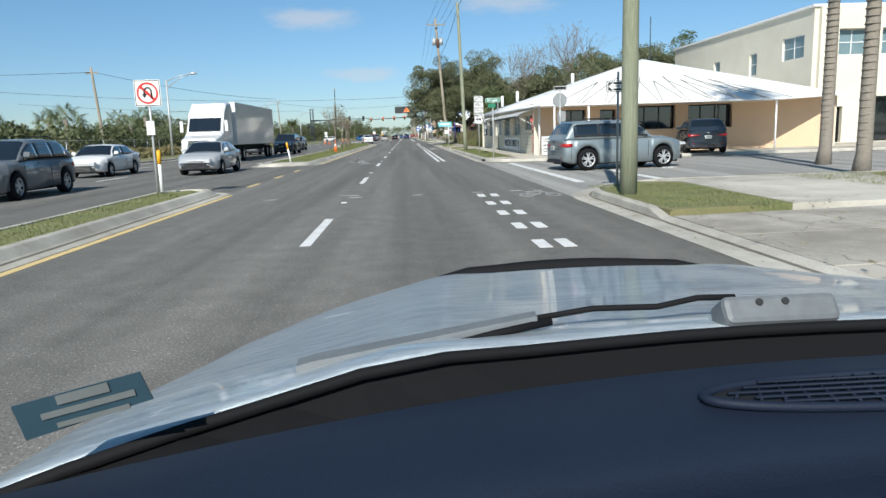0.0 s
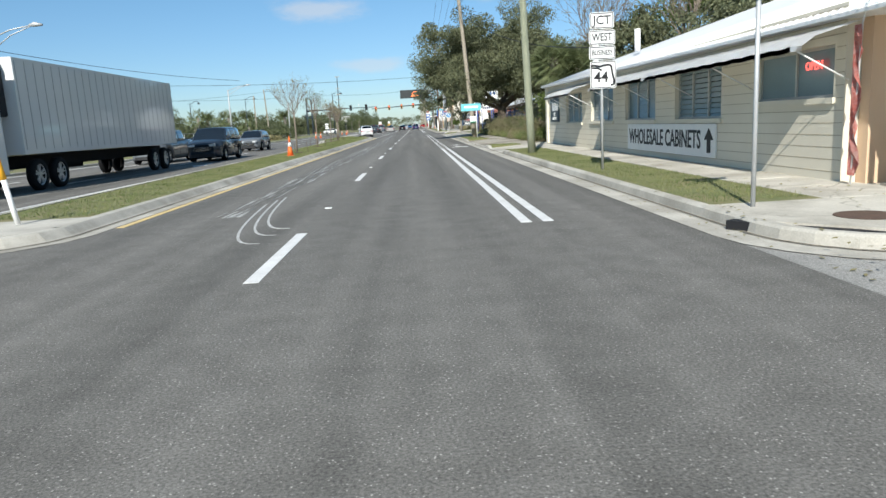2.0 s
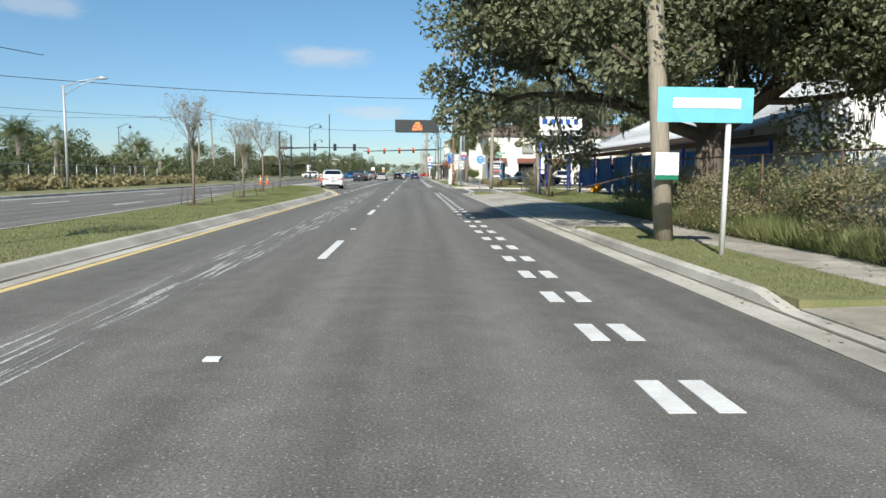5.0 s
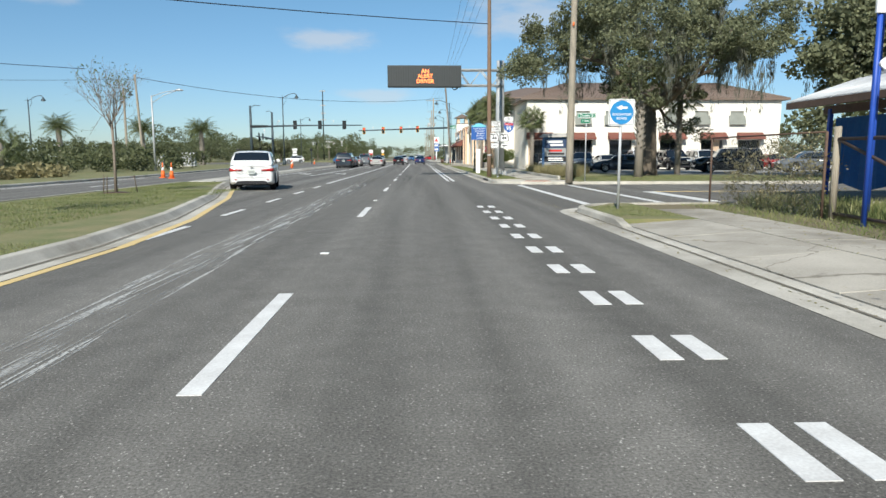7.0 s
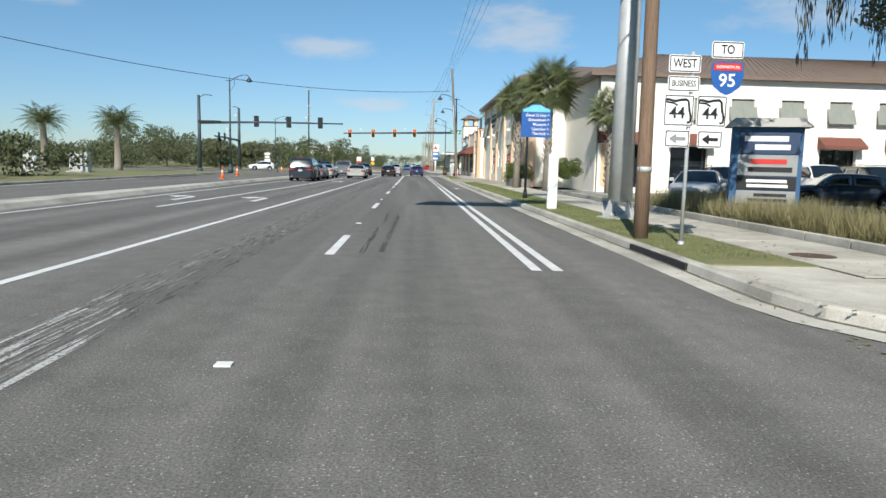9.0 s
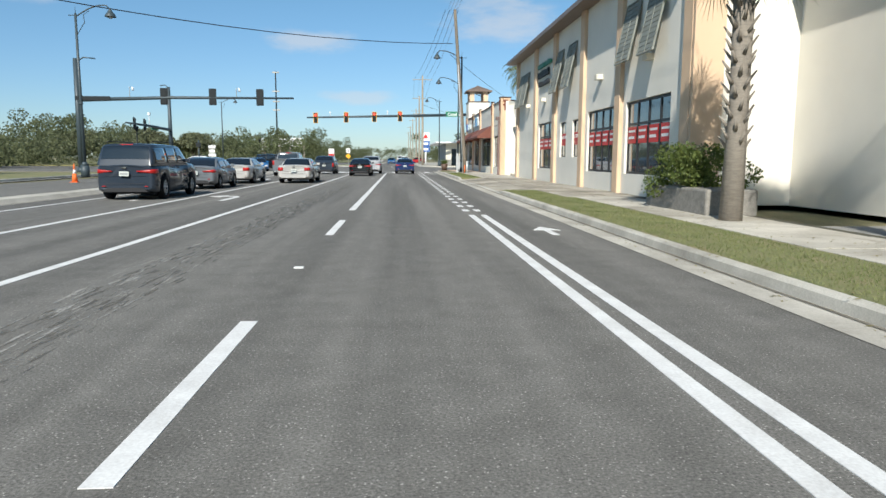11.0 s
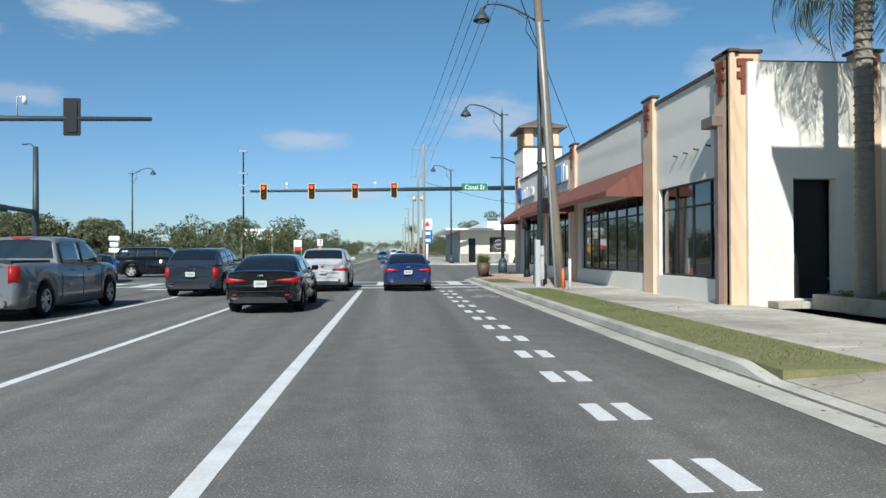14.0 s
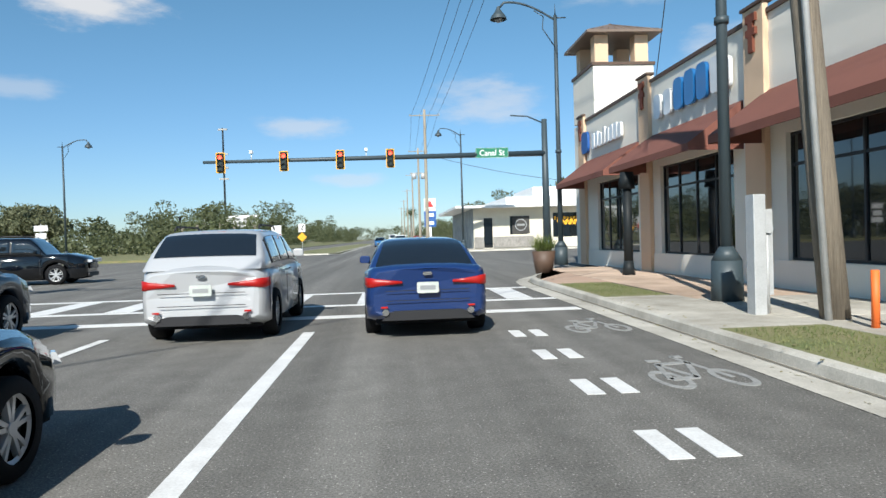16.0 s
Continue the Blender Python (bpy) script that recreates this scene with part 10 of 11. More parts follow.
tagged(finish("door_step", bm, CONCRETE_DARK, 0.015), "worn concrete step before the black door", "step", "", "structure")
bm = bm_new()
for x0, y0, x1, y1 in ((9.75, 217.5, 11.9, 217.65), (9.75, 219.85, 11.9, 220.0), (9.75, 217.653, 9.9, 219.847), (11.75, 217.653, 11.9, 219.847)):
    box(bm, x0, y0, 0.1, x1, y1, 0.45)
o = finish("court_planter", bm, CONCRETE_DARK, 0.012)
tagged(o, "low pale concrete planter round the palm", "planter")
bm = bm_new()
box(bm, 9.9, 217.65, 0.1, 11.75, 219.85, 0.4)
tagged(finish("planter_soil", bm, SAND), "dry soil in the palm planter", "soil", "", "stuff")
q = np.stack([rs.uniform(9.95, 11.7, 26), rs.uniform(217.7, 219.8, 26), rs.uniform(0.42, 0.52, 26)], 1)
stuff(leaf_cloud("planter_weeds", q, np.full(26, 0.14), 60, 0.028, WEED_LEAF), "thin green weeds in the palm planter", "weeds")
bm = bm_new()
box(bm, 6.95, 180.2, 0.1, 8.2, 184.1, 0.75)
o = finish("stone_planter", bm, mat("rubble_stone", (0.30, 0.28, 0.25), 0.9, (0.17, 0.16, 0.14), 7, 30, 0.8), 0.06)
tagged(o, "low rubble stone planter before the plaza wall", "planter")
for x, y in ((12.6, 38.0 - 0.6), (15.4, 37.4), (10.4, 37.4)):
    ob = thing("potted_plant", "green leafy plant in a pot by the shop wall", "plant", "potted plants", pose(x, y, 0.13))
    bm = bm_new()
    tube(bm, (0, 0, 0), (0, 0, 0.4), 0.18, 0.26, 14)
    part("pot", bm, GREY_STUCCO, ob)
    leaf_cloud("foliage", rs.uniform(-1, 1, (5, 3)) * 0.22 + np.array([0, 0, 0.75]), np.full(5, 0.3), 110, 0.06, BUSH_LEAF, ob, rs)


def blades(name, spots, n, height, material, label, lean=0.5, width=0.012, kind="stuff"):
    """Upright grass blades over patches (x0, y0, x1, y1, z)."""
    area = np.array([(b - a) * (d - c_) for a, c_, b, d, z in spots])
    k = rs.choice(len(spots), n, p=area / area.sum())
    S = np.array(spots)[k]
    f = rs.uniform(0, 1, (n, 2))
    p = np.stack([S[:, 0] + (S[:, 2] - S[:, 0]) * f[:, 0], S[:, 1] + (S[:, 3] - S[:, 1]) * f[:, 1], S[:, 4]], 1)
    h = height * rs.uniform(0.4, 1.2, (n, 1))
    d = rs.normal(size=(n, 3)) * lean
    d[:, 2] = 1
    d /= np.linalg.norm(d, axis=1, keepdims=True)
    a = rs.uniform(0, 6.28, n)
    v = np.stack([np.cos(a), np.sin(a), 0 * a], 1) * width * (1 + 0.5 * rs.rand(n, 1))
    return stuff(quads_mesh(name, p + d * h * 0.5, d * h * 0.5, v, material), label, "grass")


blades("verge_grass", [(4.2, 10.8, 6.3, 15.8, 0.14), (4.2, 36.4, 5.7, 57.4, 0.135), (4.2, 62.6, 5.7, 64.9, 0.135), (4.2, 78.1, 5.6, 87.9, 0.135), (4.2, 117, 5.6, 120, 0.14), (4.2, 142.5, 5.8, 187.8, 0.135), (4.2, 187.8, 5.5, 193.1, 0.135), (4.2, 212.0, 5.5, 229, 0.145), (4.2, 234.1, 5.4, 237.8, 0.148)], 120000, 0.06, GRASS_BLADE, "short dry verge grass", 0.8, 0.006)
blades("median_grass", [(-6.55, -2, -5.45, 18.3, 0.125), (-7.7, 39.4, -5.5, 75, 0.125), (-8.6, 75, -5.5, 113, 0.125), (-11.5, 113, -7, 130, 0.125), (-12, 130, -9.6, 138, 0.125)], 130000, 0.075, GRASS_BLADE, "short green and dry median grass", 0.8, 0.008)
blades("lawn_grass", [(9.6, 4, 24, 17.2, 0.125), (8.6, 138, 30, 146.5, 0.145)], 60000, 0.08, GRASS_BLADE, "thin lawn grass", 0.8, 0.009)
blades("tuft_grass", [(8.4, 143.5, 9.9, 149.5, 0.14), (8.6, 152.5, 12.5, 157.5, 0.14), (8.3, 147, 9.3, 152, 0.14)], 16000, 0.75, DRY_LEAF, "tall dry ornamental grass tufts round the sign", 0.35, 0.012)
blades("yard_weeds", [(6.95, 96, 8.6, 121, 0.1), (8.6, 96, 20, 121, 0.1)], 60000, 0.12, GRASS_BLADE, "thin dry weeds in the yard", 0.6, 0.01)
blades("yard_weeds", [(8.4, 113.5, 10.4, 120.8, 0.1)], 7000, 0.42, GRASS_BLADE, "green weeds at the fence", 0.4, 0.012)
blades("fence_grass", [(6.9, 67.5, 7.7, 93, 0.1)], 36000, 0.62, GRASS_BLADE, "tall pale green grass along the wire fence", 0.5, 0.009)
# leaf litter on the pavements
n = 5200
x = np.where(rs.rand(n) < 0.5, rs.uniform(3.7, 4.3, n), rs.uniform(5.6, 7.1, n))
y = rs.uniform(5, 235, n)
a = rs.uniform(0, 6.28, n)
s = rs.uniform(0.015, 0.045, n)
stuff(quads_mesh("leaf_litter", np.stack([x, y, np.where(x < 4.0, 0.012, 0.165)], 1), np.stack([np.cos(a) * s, np.sin(a) * s, 0.006 + 0 * a], 1), np.stack([-np.sin(a) * s, np.cos(a) * s, 0.004 + 0 * a], 1), DRY_LEAF), "small dry leaves along the kerb", "leaf litter")
blades("joint_weeds", [(5.56, 188.0, 5.64, 193.0, 0.14), (8.35, 186.0, 8.42, 213.0, 0.14), (7.07, 188.0, 7.13, 212.0, 0.142), (5.68, 78.0, 5.74, 116.0, 0.135), (6.95, 88.0, 7.05, 119.0, 0.135)], 2600, 0.05, GRASS_BLADE, "sparse grass growing in the pavement joints", 0.9, 0.006)
blades("planter_spikes", [(4.75, 242.95, 5.25, 243.45, 0.85)], 420, 0.6, BUSH_LEAF, "spiky green leaves of the planter", 0.5, 0.014)
# bare overhanging branches
bare_tree(12.5, 72.0, 10.0, "half-bare tree with thin tangled branches", 21, 0.1, 700, 0.14, 1.2, "bare_tree", "")
bare_tree(17.0, 69.5, 11.5, "half-bare tree with thin tangled branches", 23, 0.1, 700, 0.14, 1.2, "bare_tree", "")
bare_tree(13.4, 76.5, 7.6, "half-bare tree with thin overhanging branches", 9, 0.1, 500, 0.14, 1.15, "bare_tree", "")


# ---- fences ----
def chain_fence(name, a, b, h, label, step=2.6, mesh=0.11):
    t = thing(name, label, "fence", "wire fences")
    a, b = Vector((*a, 0.1)), Vector((*b, 0.1))
    L = (b - a).length
    d = (b - a) / L
    n = max(1, int(L / step))
    for k in range(n + 1):
        p = a + d * L * k / n
        bm = bm_new()
        tube(bm, p, p + Vector((0, 0, h)), 0.03, n=8)
        part("post", bm, RUST if name != "far_fence" else GALV, t)
    bm = bm_new()
    rod(bm, [a + Vector((0, 0, h)), b + Vector((0, 0, h))], 0.02, 6)
    part("top_rail", bm, RUST if name != "far_fence" else GALV, t)
    bm = bm_new()
    k = -h
    w = 0.005
    while k < L:
        for sgn in (1, -1):
            s0, s1 = max(k, 0), min(k + h, L)
            if s1 > s0:
                z0, z1 = (s0 - k, s1 - k) if sgn > 0 else (h - (s0 - k), h - (s1 - k))
                p, q = a + d * s0 + Vector((0, 0, z0)), a + d * s1 + Vector((0, 0, z1))
                e = Vector((0, 0, w))
                bm.faces.new([bm.verts.new(v) for v in (p - e, q - e, q + e, p + e)])
        k += mesh
    part("wire_mesh", bm, FENCE_WIRE, t, "diamond wire mesh")
    return t


chain_fence("yard_fence", (8.3, 116.6), (8.1, 121.6), 1.8, "wire fence overgrown with weeds")
chain_fence("wire_fence", (7.9, 66.5), (7.6, 94.0), 1.8, "wire fence lost in weeds", mesh=0.16)
chain_fence("far_fence", (-25.2, 14), (-25.2, 140), 1.7, "grey wire fence beyond the far verge", 3.2, 0.25)
g = thing("yard_gate", "rusty steel swing gate with diagonal braces", "gate", at=pose(8.1, 111.2, 0.1))
bm = bm_new()
for p, q in (((0.3, 5.2, 0.15), (0.0, 0.0, 0.1)), ((0.3, 5.2, 1.65), (0.0, 0.0, 1.6)), ((0.0, 0.0, 0.1), (0.3, 5.2, 1.65)), ((-0.0, 0.0, 0.1), (5.0, -4.5, 1.7))):
    rod(bm, [p, q], 0.035, 8)
part("frame", bm, RUST, g, "rusty tube frame")
for x, y in ((0, 0), (0.3, 5.2)):
    bm = bm_new()
    tube(bm, (x, y, 0), (x, y, 1.9), 0.07 if y else 0.05, n=10)
    part("post", bm, WOOD_GREY if y else RUST, g)
bm = bm_new()
for k in range(16):
    a0, a1 = 2 * math.pi * k / 16, 2 * math.pi * (k + 1) / 16
    rod(bm, [(0.15, -0.2 + 0.16 * math.cos(a0), 0.18 + 0.16 * math.sin(a0)), (0.15, -0.2 + 0.16 * math.cos(a1), 0.18 + 0.16 * math.sin(a1))], 0.03, 5)
part("wheel", bm, RUBBER, g, "small black gate wheel")
bm = bm_new()
rows = []
for k in range(9):
    rows.append([bm.verts.new((0, 1.6 * k / 8, 0.35 + 0.25 * math.sin(k * 0.8))), bm.verts.new((0.5, 1.6 * k / 8, 0.5 + 0.35 * math.sin(k * 0.7 + 1)))])
for a_, b_ in zip(rows, rows[1:]):
    bm.faces.new((a_[0], a_[1], b_[1], b_[0]))
bmesh.ops.solidify(bm, geom=bm.faces[:], thickness=0.03)
o = finish("yellow_sheet", bm, YELLOW)
o.matrix_world = pose(12.6, 117.5, 0.12)
tagged(o, "crumpled yellow sheet on the yard ground", "sheet")


# ---- the silver car at the start of the drive, its windscreen left out ----
BONNET = mat("bonnet_paint", (0.55, 0.60, 0.63), 0.42, (0.26, 0.31, 0.35), 13.0, 120.0, 0.4, 0.45, coat=0.5, stretch=(0.8, 4.0, 1.0))
DASH = mat("dash_plastic", (0.010, 0.017, 0.034), 0.65, (0.007, 0.012, 0.026), 5, 400, 0.12, spec=0.25)
WIPER_GREY = mat("wiper_grey", (0.15, 0.165, 0.175), 0.55, (0.11, 0.12, 0.125), 8, 80, 0.05)
own = thing("car", "silver-grey car with dried water marks on its bonnet", "car", "", pose(0.53, 0, 0))
OC = 0.53


def bonnet_half(y):
    return float(np.interp(y, [0.55, 1.0, 1.5, 1.9, 2.1, 2.22], [1.0, 0.965, 0.91, 0.82, 0.75, 0.68]))


def bonnet_z(u, y):
    mid = float(np.interp(y, [0.55, 0.9, 1.3, 1.7, 2.0, 2.22], [1.215, 1.185, 1.125, 1.075, 1.04, 0.985]))
    return mid - 0.085 * abs(u) ** 3 - 0.02 * u * u + 0.012 * math.exp(-((abs(u) - 0.55) / 0.12) ** 2)


bm = bm_new()
g = []
for j in range(25):
    row = []
    for i in range(33):
        u = -1 + 2 * i / 32
        y0 = 0.84 - 0.20 * u * u
        y = y0 + (2.22 - 0.1 * u * u - y0) * j / 24
        row.append(bm.verts.new((u * bonnet_half(y), y, bonnet_z(u, y))))
    g.append(row)
for a, b in zip(g, g[1:]):
    for i in range(32):
        bm.faces.new((a[i], a[i + 1], b[i + 1], b[i])).smooth = True
bmesh.ops.recalc_face_normals(bm, faces=bm.faces)
bmesh.ops.solidify(bm, geom=bm.faces[:], thickness=0.02)
part("bonnet", bm, BONNET, own, "silver bonnet with streaked dried water marks")
bm = bm_new()
rod(bm, [(-0.68 + 1.36 * k / 16, 2.2 - 0.1 * (k / 8 - 1) ** 2, bonnet_z(k / 8 - 1, 2.2) + 0.012 * (1 - (k / 8 - 1) ** 4)) for k in range(17)], [0.008 + 0.02 * (1 - (k / 8 - 1) ** 2) for k in range(17)], 8)
part("front_lip", bm, RUBBER, own, "black deflector lip at the bonnet edge")
for s in (-1, 1):
    bm = bm_new()
    rows = []
    for y in np.linspace(0.6, 2.2, 29):
        h = bonnet_half(y)
        d = abs(y - 1.62)
        low = 0.34 + (math.sqrt(max(0.0, 0.40 ** 2 - d * d)) if d < 0.40 else -0.12)
        top_z = bonnet_z(s * 1.0, y) - 0.004
        low = min(low, top_z - 0.05)
        rows.append([bm.verts.new((s * (h + o), y, top_z + (low - top_z) * f)) for o, f in ((-0.002, 0.0), (0.03, 0.18), (0.045, 0.5), (0.02, 1.0))])
    for a, b in zip(rows, rows[1:]):
        for i in range(3):
            bm.faces.new((a[i], a[i + 1], b[i + 1], b[i])).smooth = True
    bmesh.ops.recalc_face_normals(bm, faces=bm.faces)
    bmesh.ops.solidify(bm, geom=bm.faces[:], thickness=0.015)
    part("fender", bm, BONNET, own)
    bm = bm_new()
    rows = []
    for y, top_z in ((0.6, 1.08), (0.2, 1.06), (-0.6, 1.04), (-1.5, 1.04), (-1.9, 1.05), (-2.6, 1.0)):
        rows.append([bm.verts.new((s * x, y, z)) for x, z in ((0.96, top_z), (1.03, top_z - 0.16), (1.045, 0.62), (0.99, 0.25))])
    for a, b in zip(rows, rows[1:]):
        for i in range(3):
            bm.faces.new((a[i], a[i + 1], b[i + 1], b[i])).smooth = True
    bmesh.ops.recalc_face_normals(bm, faces=bm.faces)
    bmesh.ops.solidify(bm, geom=bm.faces[:], thickness=0.04)
    part("side_panel", bm, BONNET, own)
    for y in (1.62, -1.25):
        wheel(own, s * 0.9, y, 0.34, s)
bm = bm_new()
box(bm, -0.95, -2.62, 0.28, 0.95, -1.75, 1.02)
part("boot", bm, BONNET, own, "", 0.06)
bm = bm_new()
box(bm, -0.62, 2.06, 0.3, 0.62, 2.2, 0.9)
part("front_bumper", bm, BONNET, own, "", 0.05)
bm = bm_new()
box(bm, -0.9, -1.75, 0.2, 0.9, 2.05, 0.42)
part("underbody", bm, RUBBER, own)
# dashboard
bm = bm_new()
prof = [(0.86, 1.11), (0.80, 1.155), (0.74, 1.185), (0.66, 1.197), (0.58, 1.197), (0.515, 1.192), (0.497, 1.176), (0.48, 1.190), (0.38, 1.178), (0.28, 1.13), (0.2, 1.02), (0.17, 0.8)]
rows = []
for i in range(25):
    u = -1 + 2 * i / 24
    rows.append([bm.verts.new((u * 0.95, y - 0.02 - 0.19 * u * u * (1 if y > 0.55 else 0.8), z - 0.03 * u * u)) for y, z in prof])
for a, b in zip(rows, rows[1:]):
    for k in range(len(prof) - 1):
        bm.faces.new((a[k], a[k + 1], b[k + 1], b[k])).smooth = True
bmesh.ops.recalc_face_normals(bm, faces=bm.faces)
bmesh.ops.solidify(bm, geom=bm.faces[:], thickness=0.01)
dash = part("dashboard", bm, DASH, own, "dark blue-grey moulded dashboard")
bm = bm_new()
oval = [(math.copysign(abs(math.cos(a)) ** 0.7, math.cos(a)) * 0.255, math.sin(a) * 0.036) for a in [2 * math.pi * k / 40 for k in range(40)]]
A = [bm.verts.new((x, 0.588 + y, 1.199)) for x, y in oval]
bm.faces.new(A)
part("vent_well", bm, INK, dash)
bm = bm_new()
rod(bm, [(x * 1.03, 0.588 + y * 1.12, 1.2) for x, y in oval + oval[:1]], 0.005, 6)
part("vent_rim", bm, DASH, dash)
bm = bm_new()
for k in range(-12, 13):
    x = k * 0.021
    if abs(x) < 0.245:
        hgt = 0.034 * (1 - (abs(x) / 0.255) ** 3.2)
        rod(bm, [(x - 0.006, 0.588 - hgt, 1.202), (x + 0.006, 0.588 + hgt, 1.202)], 0.0018, 4)
for k in (-2, -1, 0, 1, 2):
    rod(bm, [(-0.24 + 0.02 * abs(k), 0.588 + 0.012 * k, 1.203), (0.24 - 0.02 * abs(k), 0.588 + 0.012 * k, 1.203)], 0.0018, 4)
part("vent_grille", bm, DASH, dash, "fine plastic grille")
# seal, cowl and wipers
us = [-1 + k / 10 for k in range(21)]
bm = bm_new()
rod(bm, [(u * 0.985, 0.825 - 0.195 * u * u, bonnet_z(u, 0.84 - 0.20 * u * u) - 0.002) for u in us], 0.008, 6)
part("windscreen_seal", bm, RUBBER, own, "ribbed black rubber seal")
bm = bm_new()
rows = [[bm.verts.new((u * 0.985, 0.842 - 0.20 * u * u, bonnet_z(u, 0.84 - 0.20 * u * u) - 0.008)), bm.verts.new((u * 0.96, 0.765 - 0.19 * u * u, 1.150 - 0.035 * u * u)), bm.verts.new((u * 0.95, 0.635 - 0.19 * u * u, 1.06))] for u in us]
for a, b in zip(rows, rows[1:]):
    bm.faces.new((a[0], a[1], b[1], b[0]))
    bm.faces.new((a[1], a[2], b[2], b[1]))
part("cowl", bm, RUBBER, own, "black cowl panel")


def wiper(dx):
    bm = bm_new()
    v = []
    for x, y, z, w in ((-0.68, 0.85, 1.158, 0.015), (-0.66, 0.855, 1.162, 0.017), (-0.36, 0.905, 1.194, 0.012)):
        v.append([bm.verts.new((x + dx, y + o, z + h)) for o, h in ((-w, -0.004), (-w * 0.8, 0.006), (w * 0.8, 0.008), (w, 0.0))])
    for a, b in zip(v, v[1:]):
        for i in range(4):
            bm.faces.new((a[i], a[(i + 1) % 4], b[(i + 1) % 4], b[i]))
    bm.faces.new(v[0]); bm.faces.new(v[-1])
    w = part("wiper", bm, WIPER_GREY, own, "grey wiper arm")
    bm = bm_new()
    rod(bm, [(-0.36 + dx, 0.905, 1.194), (-0.28 + dx, 0.91, 1.203), (-0.19 + dx, 0.905, 1.203), (-0.13 + dx, 0.91, 1.212), (-0.08 + dx, 0.905, 1.212)], 0.0045, 6)
    part("arm_rod", bm, RUBBER, w)
    bm = bm_new()
    rod(bm, [(-0.60 + dx, 0.825, 1.160), (-0.42 + dx, 0.88, 1.182), (-0.34 + dx, 0.90, 1.190)], 0.006, 6)
    part("blade", bm, RUBBER, w, "black rubber blade")
    bm = bm_new()
    plate(bm, round_rect(0.155, 0.04, 0.01), 0.05, pose(-0.045 + dx, 0.885, 1.183, -35, 0, 0))
    part("arm_cover", bm, WIPER_GREY, w, "grey plastic cover with two holes", 0.008)
    for x in (-0.075, -0.04):
        bm = bm_new()
        c_ = pose(-0.045 + dx, 0.885, 1.183, -35, 0, 0) @ Vector((x + 0.045, -0.051, 0.008))
        tube(bm, c_, c_ + Vector((0, -0.0015, 0.001)), 0.005, n=10)
        part("hole", bm, INK, w)


wiper(0.0)
STICKER_INK = mat("sticker_ink", (0.11, 0.12, 0.12), 0.6, bump=0.02)
bm = bm_new()
v = [Vector(p) for p in ((-0.905, 0.62, 1.212), (-0.785, 0.62, 1.240), (-0.775, 0.62, 1.213), (-0.895, 0.62, 1.178))]
f0 = [bm.verts.new(p) for p in v]
f1 = [bm.verts.new(p + Vector((0, 0.0015, 0))) for p in v]
bm.faces.new(f0)
bm.faces.new(f1[::-1])
for i in range(4):
    bm.faces.new((f0[i], f1[i], f1[(i + 1) % 4], f0[(i + 1) % 4]))
st = part("sticker", bm, mat("sticker_teal", (0.014, 0.042, 0.062), 0.5, bump=0.02), own, "teal-blue permit sticker")
for k, (w, h) in enumerate(((0.05, 0.009), (0.09, 0.006), (0.07, 0.005))):
    m_ = facing(-0.838 + 0.004 * k, 0.619, 1.222 - 0.011 * k) @ Matrix.Rotation(radians(13), 4, "Z")
    bar_part(st, STICKER_INK, m_, w, h, 0.0008)


# ---- paving slabs, each its own piece ----
SLAB_MESH = {}


def paving(parent_name, x0, x1, y0, y1, z, nx, step, material, seed, slope=0.0):
    """Cast slabs with open joints over a bed, a little uneven."""
    rs_ = random.Random(seed)
    bed = bpy.data.objects[parent_name]
    ny = max(1, round((y1 - y0) / step))
    w, d = (x1 - x0) / nx, (y1 - y0) / ny
    key = (round(w, 3), round(d, 3), material.name)
    if key not in SLAB_MESH:
        bm = bm_new()
        g_, e, t_ = 0.008, 0.008, 0.05
        lo = [bm.verts.new((sx * (w / 2 - g_), sy * (d / 2 - g_), -t_)) for sx, sy in ((-1, -1), (1, -1), (1, 1), (-1, 1))]
        mi = [bm.verts.new((sx * (w / 2 - g_), sy * (d / 2 - g_), -0.005)) for sx, sy in ((-1, -1), (1, -1), (1, 1), (-1, 1))]
        hi = [bm.verts.new((sx * (w / 2 - g_ - e), sy * (d / 2 - g_ - e), 0)) for sx, sy in ((-1, -1), (1, -1), (1, 1), (-1, 1))]
        bm.faces.new(hi)
        for k in range(4):
            j = (k + 1) % 4
            bm.faces.new((lo[k], lo[j], mi[j], mi[k]))
            bm.faces.new((mi[k], mi[j], hi[j], hi[k]))
        me = bpy.data.meshes.new("slab")
        bm.to_mesh(me)
        bm.free()
        me.materials.append(material)
        SLAB_MESH[key] = me
    for j in range(ny):
        for i in range(nx):
            ob = new("slab", SLAB_MESH[key])
            ob.parent = bed
            ob.matrix_world = pose(x0 + (i + 0.5) * w, y0 + (j + 0.5) * d, z + slope * (i + 0.5) * w + rs_.uniform(-0.003, 0.004), rs_.gauss(0, 0.12), rs_.gauss(0, 0.12) - math.degrees(math.atan(slope)), 0)


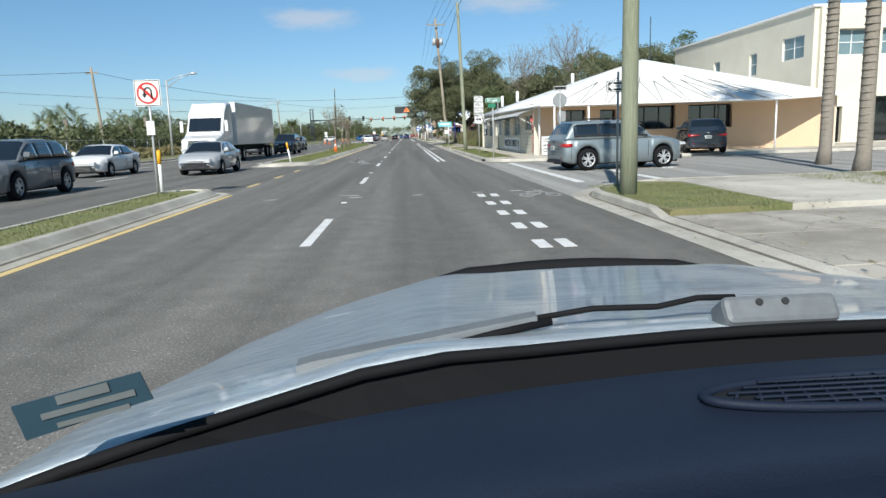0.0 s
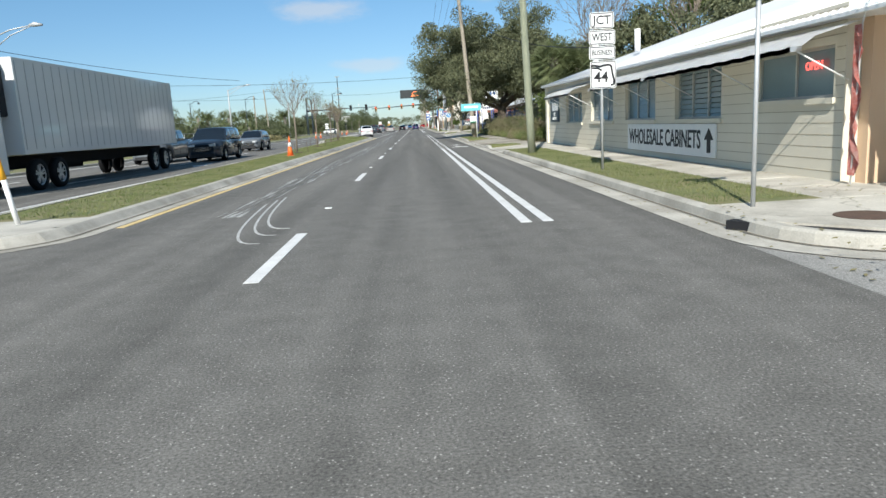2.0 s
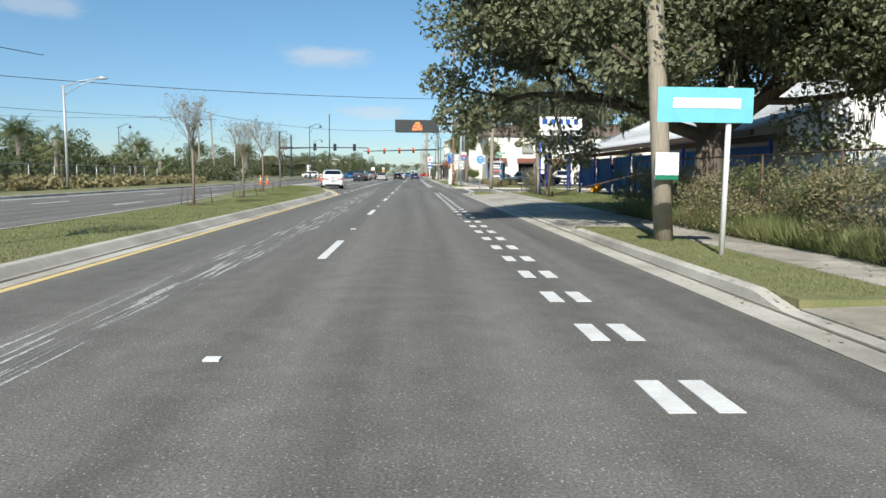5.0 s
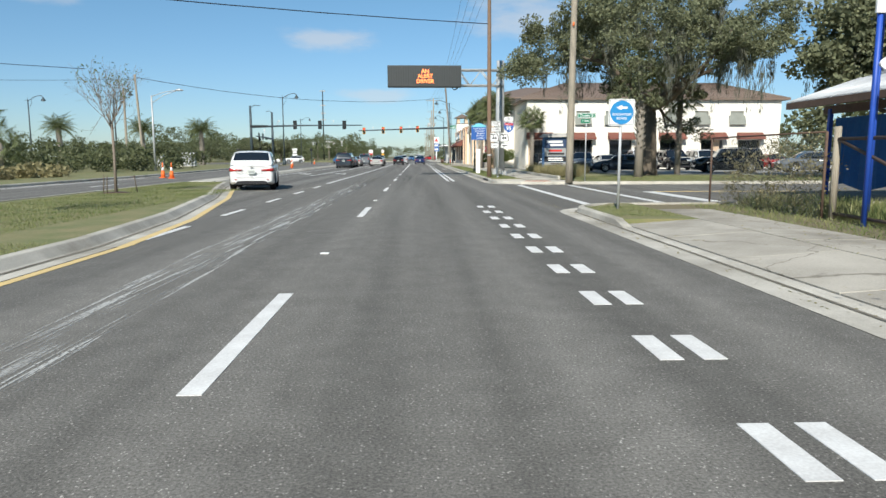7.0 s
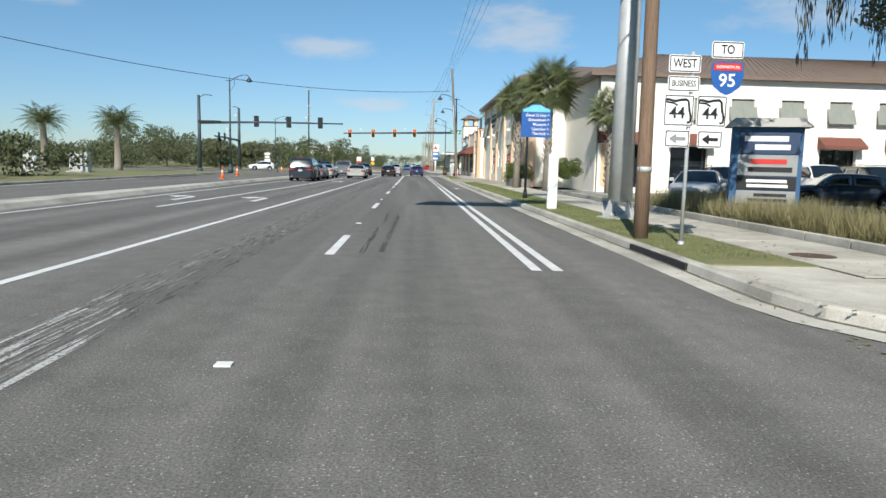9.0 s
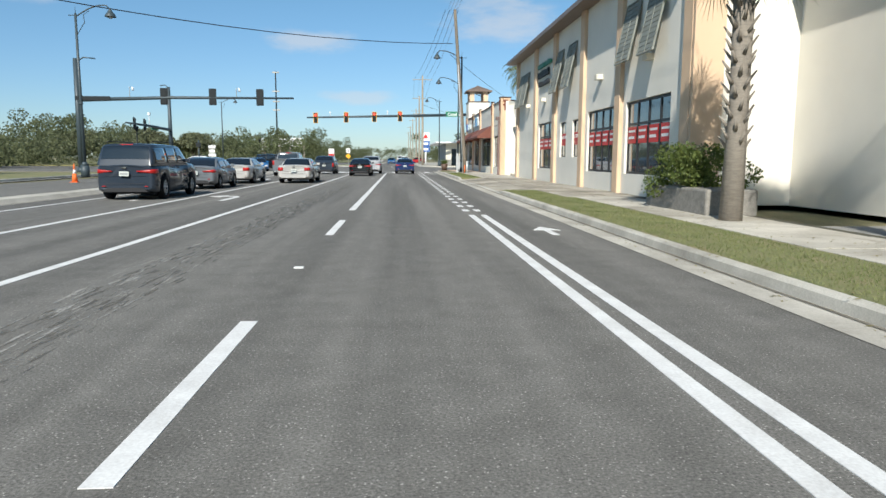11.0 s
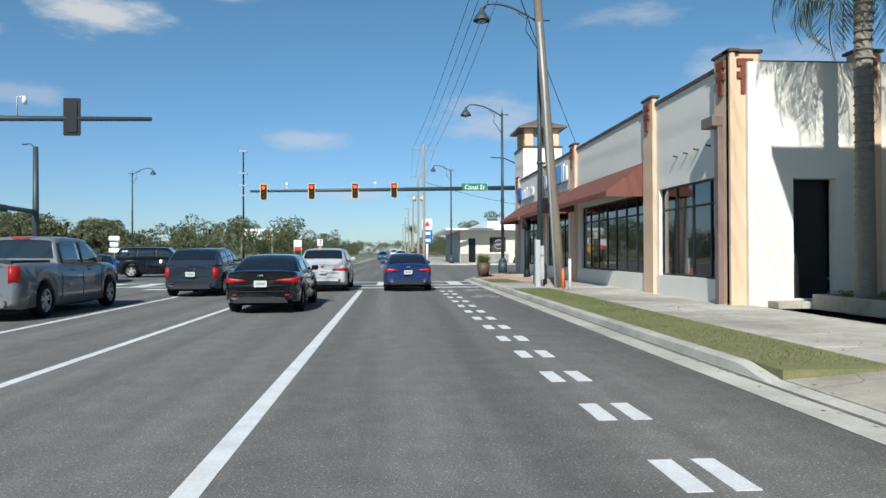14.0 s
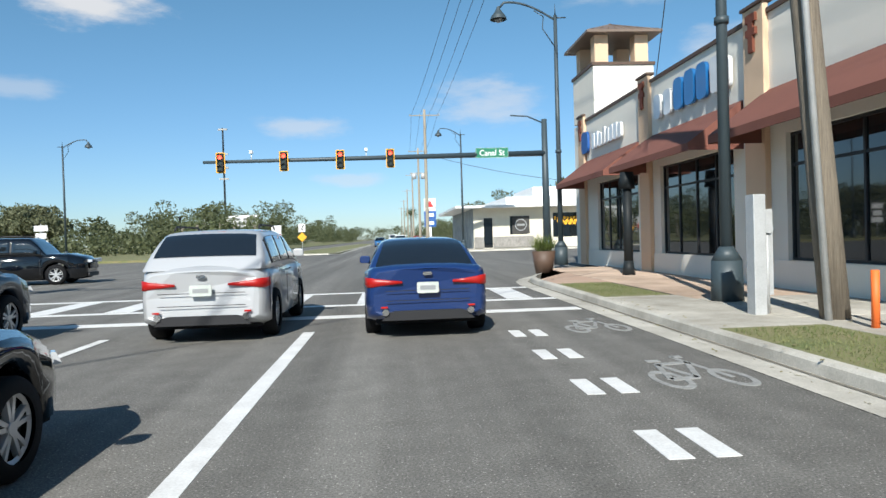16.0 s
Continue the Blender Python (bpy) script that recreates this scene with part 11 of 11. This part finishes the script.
paving("pavement_2", 5.76, 7.19, 36.2, 64.0, 0.147, 1, 1.5, CONCRETE, 1)
paving("driveway_2", 4.17, 5.74, 57.5, 62.5, 0.045, 1, 2.5, CONCRETE, 2, 0.062)
paving("driveway_3", 4.17, 6.89, 65.0, 78.0, 0.045, 2, 2.17, CONCRETE_OLD, 3, 0.034)
paving("pavement_4", 5.71, 6.99, 78.0, 119.0, 0.147, 1, 1.5, CONCRETE_DARK, 4)
paving("driveway_4", 4.17, 5.69, 88.0, 116.5, 0.045, 1, 2.4, CONCRETE_DARK, 5, 0.064)
paving("pavement_6", 5.91, 7.88, 141.0, 188.0, 0.147, 1, 1.5, CONCRETE, 6)
paving("pavement_7", 5.61, 8.59, 188.0, 212.0, 0.152, 2, 2.0, CONCRETE_OLD, 7)
paving("pavement_7", 5.61, 8.59, 212.0, 233.0, 0.152, 2, 1.5, CONCRETE, 27)
paving("pavement_7", 5.61, 8.59, 233.0, 246.0, 0.152, 2, 1.45, PINK_CONCRETE, 17)
paving("driveway_7", 4.17, 5.59, 193.3, 211.8, 0.045, 1, 2.4, CONCRETE_OLD, 8, 0.072)
paving("pavement_apron_1", 4.17, 9.49, -6.0, 10.5, 0.055, 3, 2.1, CONCRETE_DARK, 9, 0.015)


# red tactile plate of the corner ramp, with its domes, and the low kerb along the planting
bm = bm_new()
slab(bm, [(5.6, 138.3), (6.9, 138.2), (6.95, 139.2), (5.65, 139.3)], 0.08, 0.127)
plate_red = tagged(finish("tactile_plate", bm, mat("tactile_red", (0.46, 0.19, 0.13), 0.85, (0.38, 0.15, 0.10), 4, 60, 0.2)), "brick-red tactile plate let into the corner ramp", "tactile plate", "", "structure")
bm = bm_new()
for i in range(14):
    for j in range(10):
        tube(bm, (5.72 + 0.088 * i, 138.36 + 0.09 * j, 0.126), (5.72 + 0.088 * i, 138.36 + 0.09 * j, 0.132), 0.018, 0.012, 6)
part("dome_field", bm, plate_red.data.materials[0], plate_red)
bm = bm_new()
for k in range(19):
    y = 141.4 + 1.5 * k
    box(bm, 7.9 + 0.0075 * (y - 141), y, 0.1, 8.03 + 0.0075 * (y - 141), y + 1.47, 0.31)
structure("kerb_planting", bm, CURB, "low concrete kerb along the planting", 0.02)
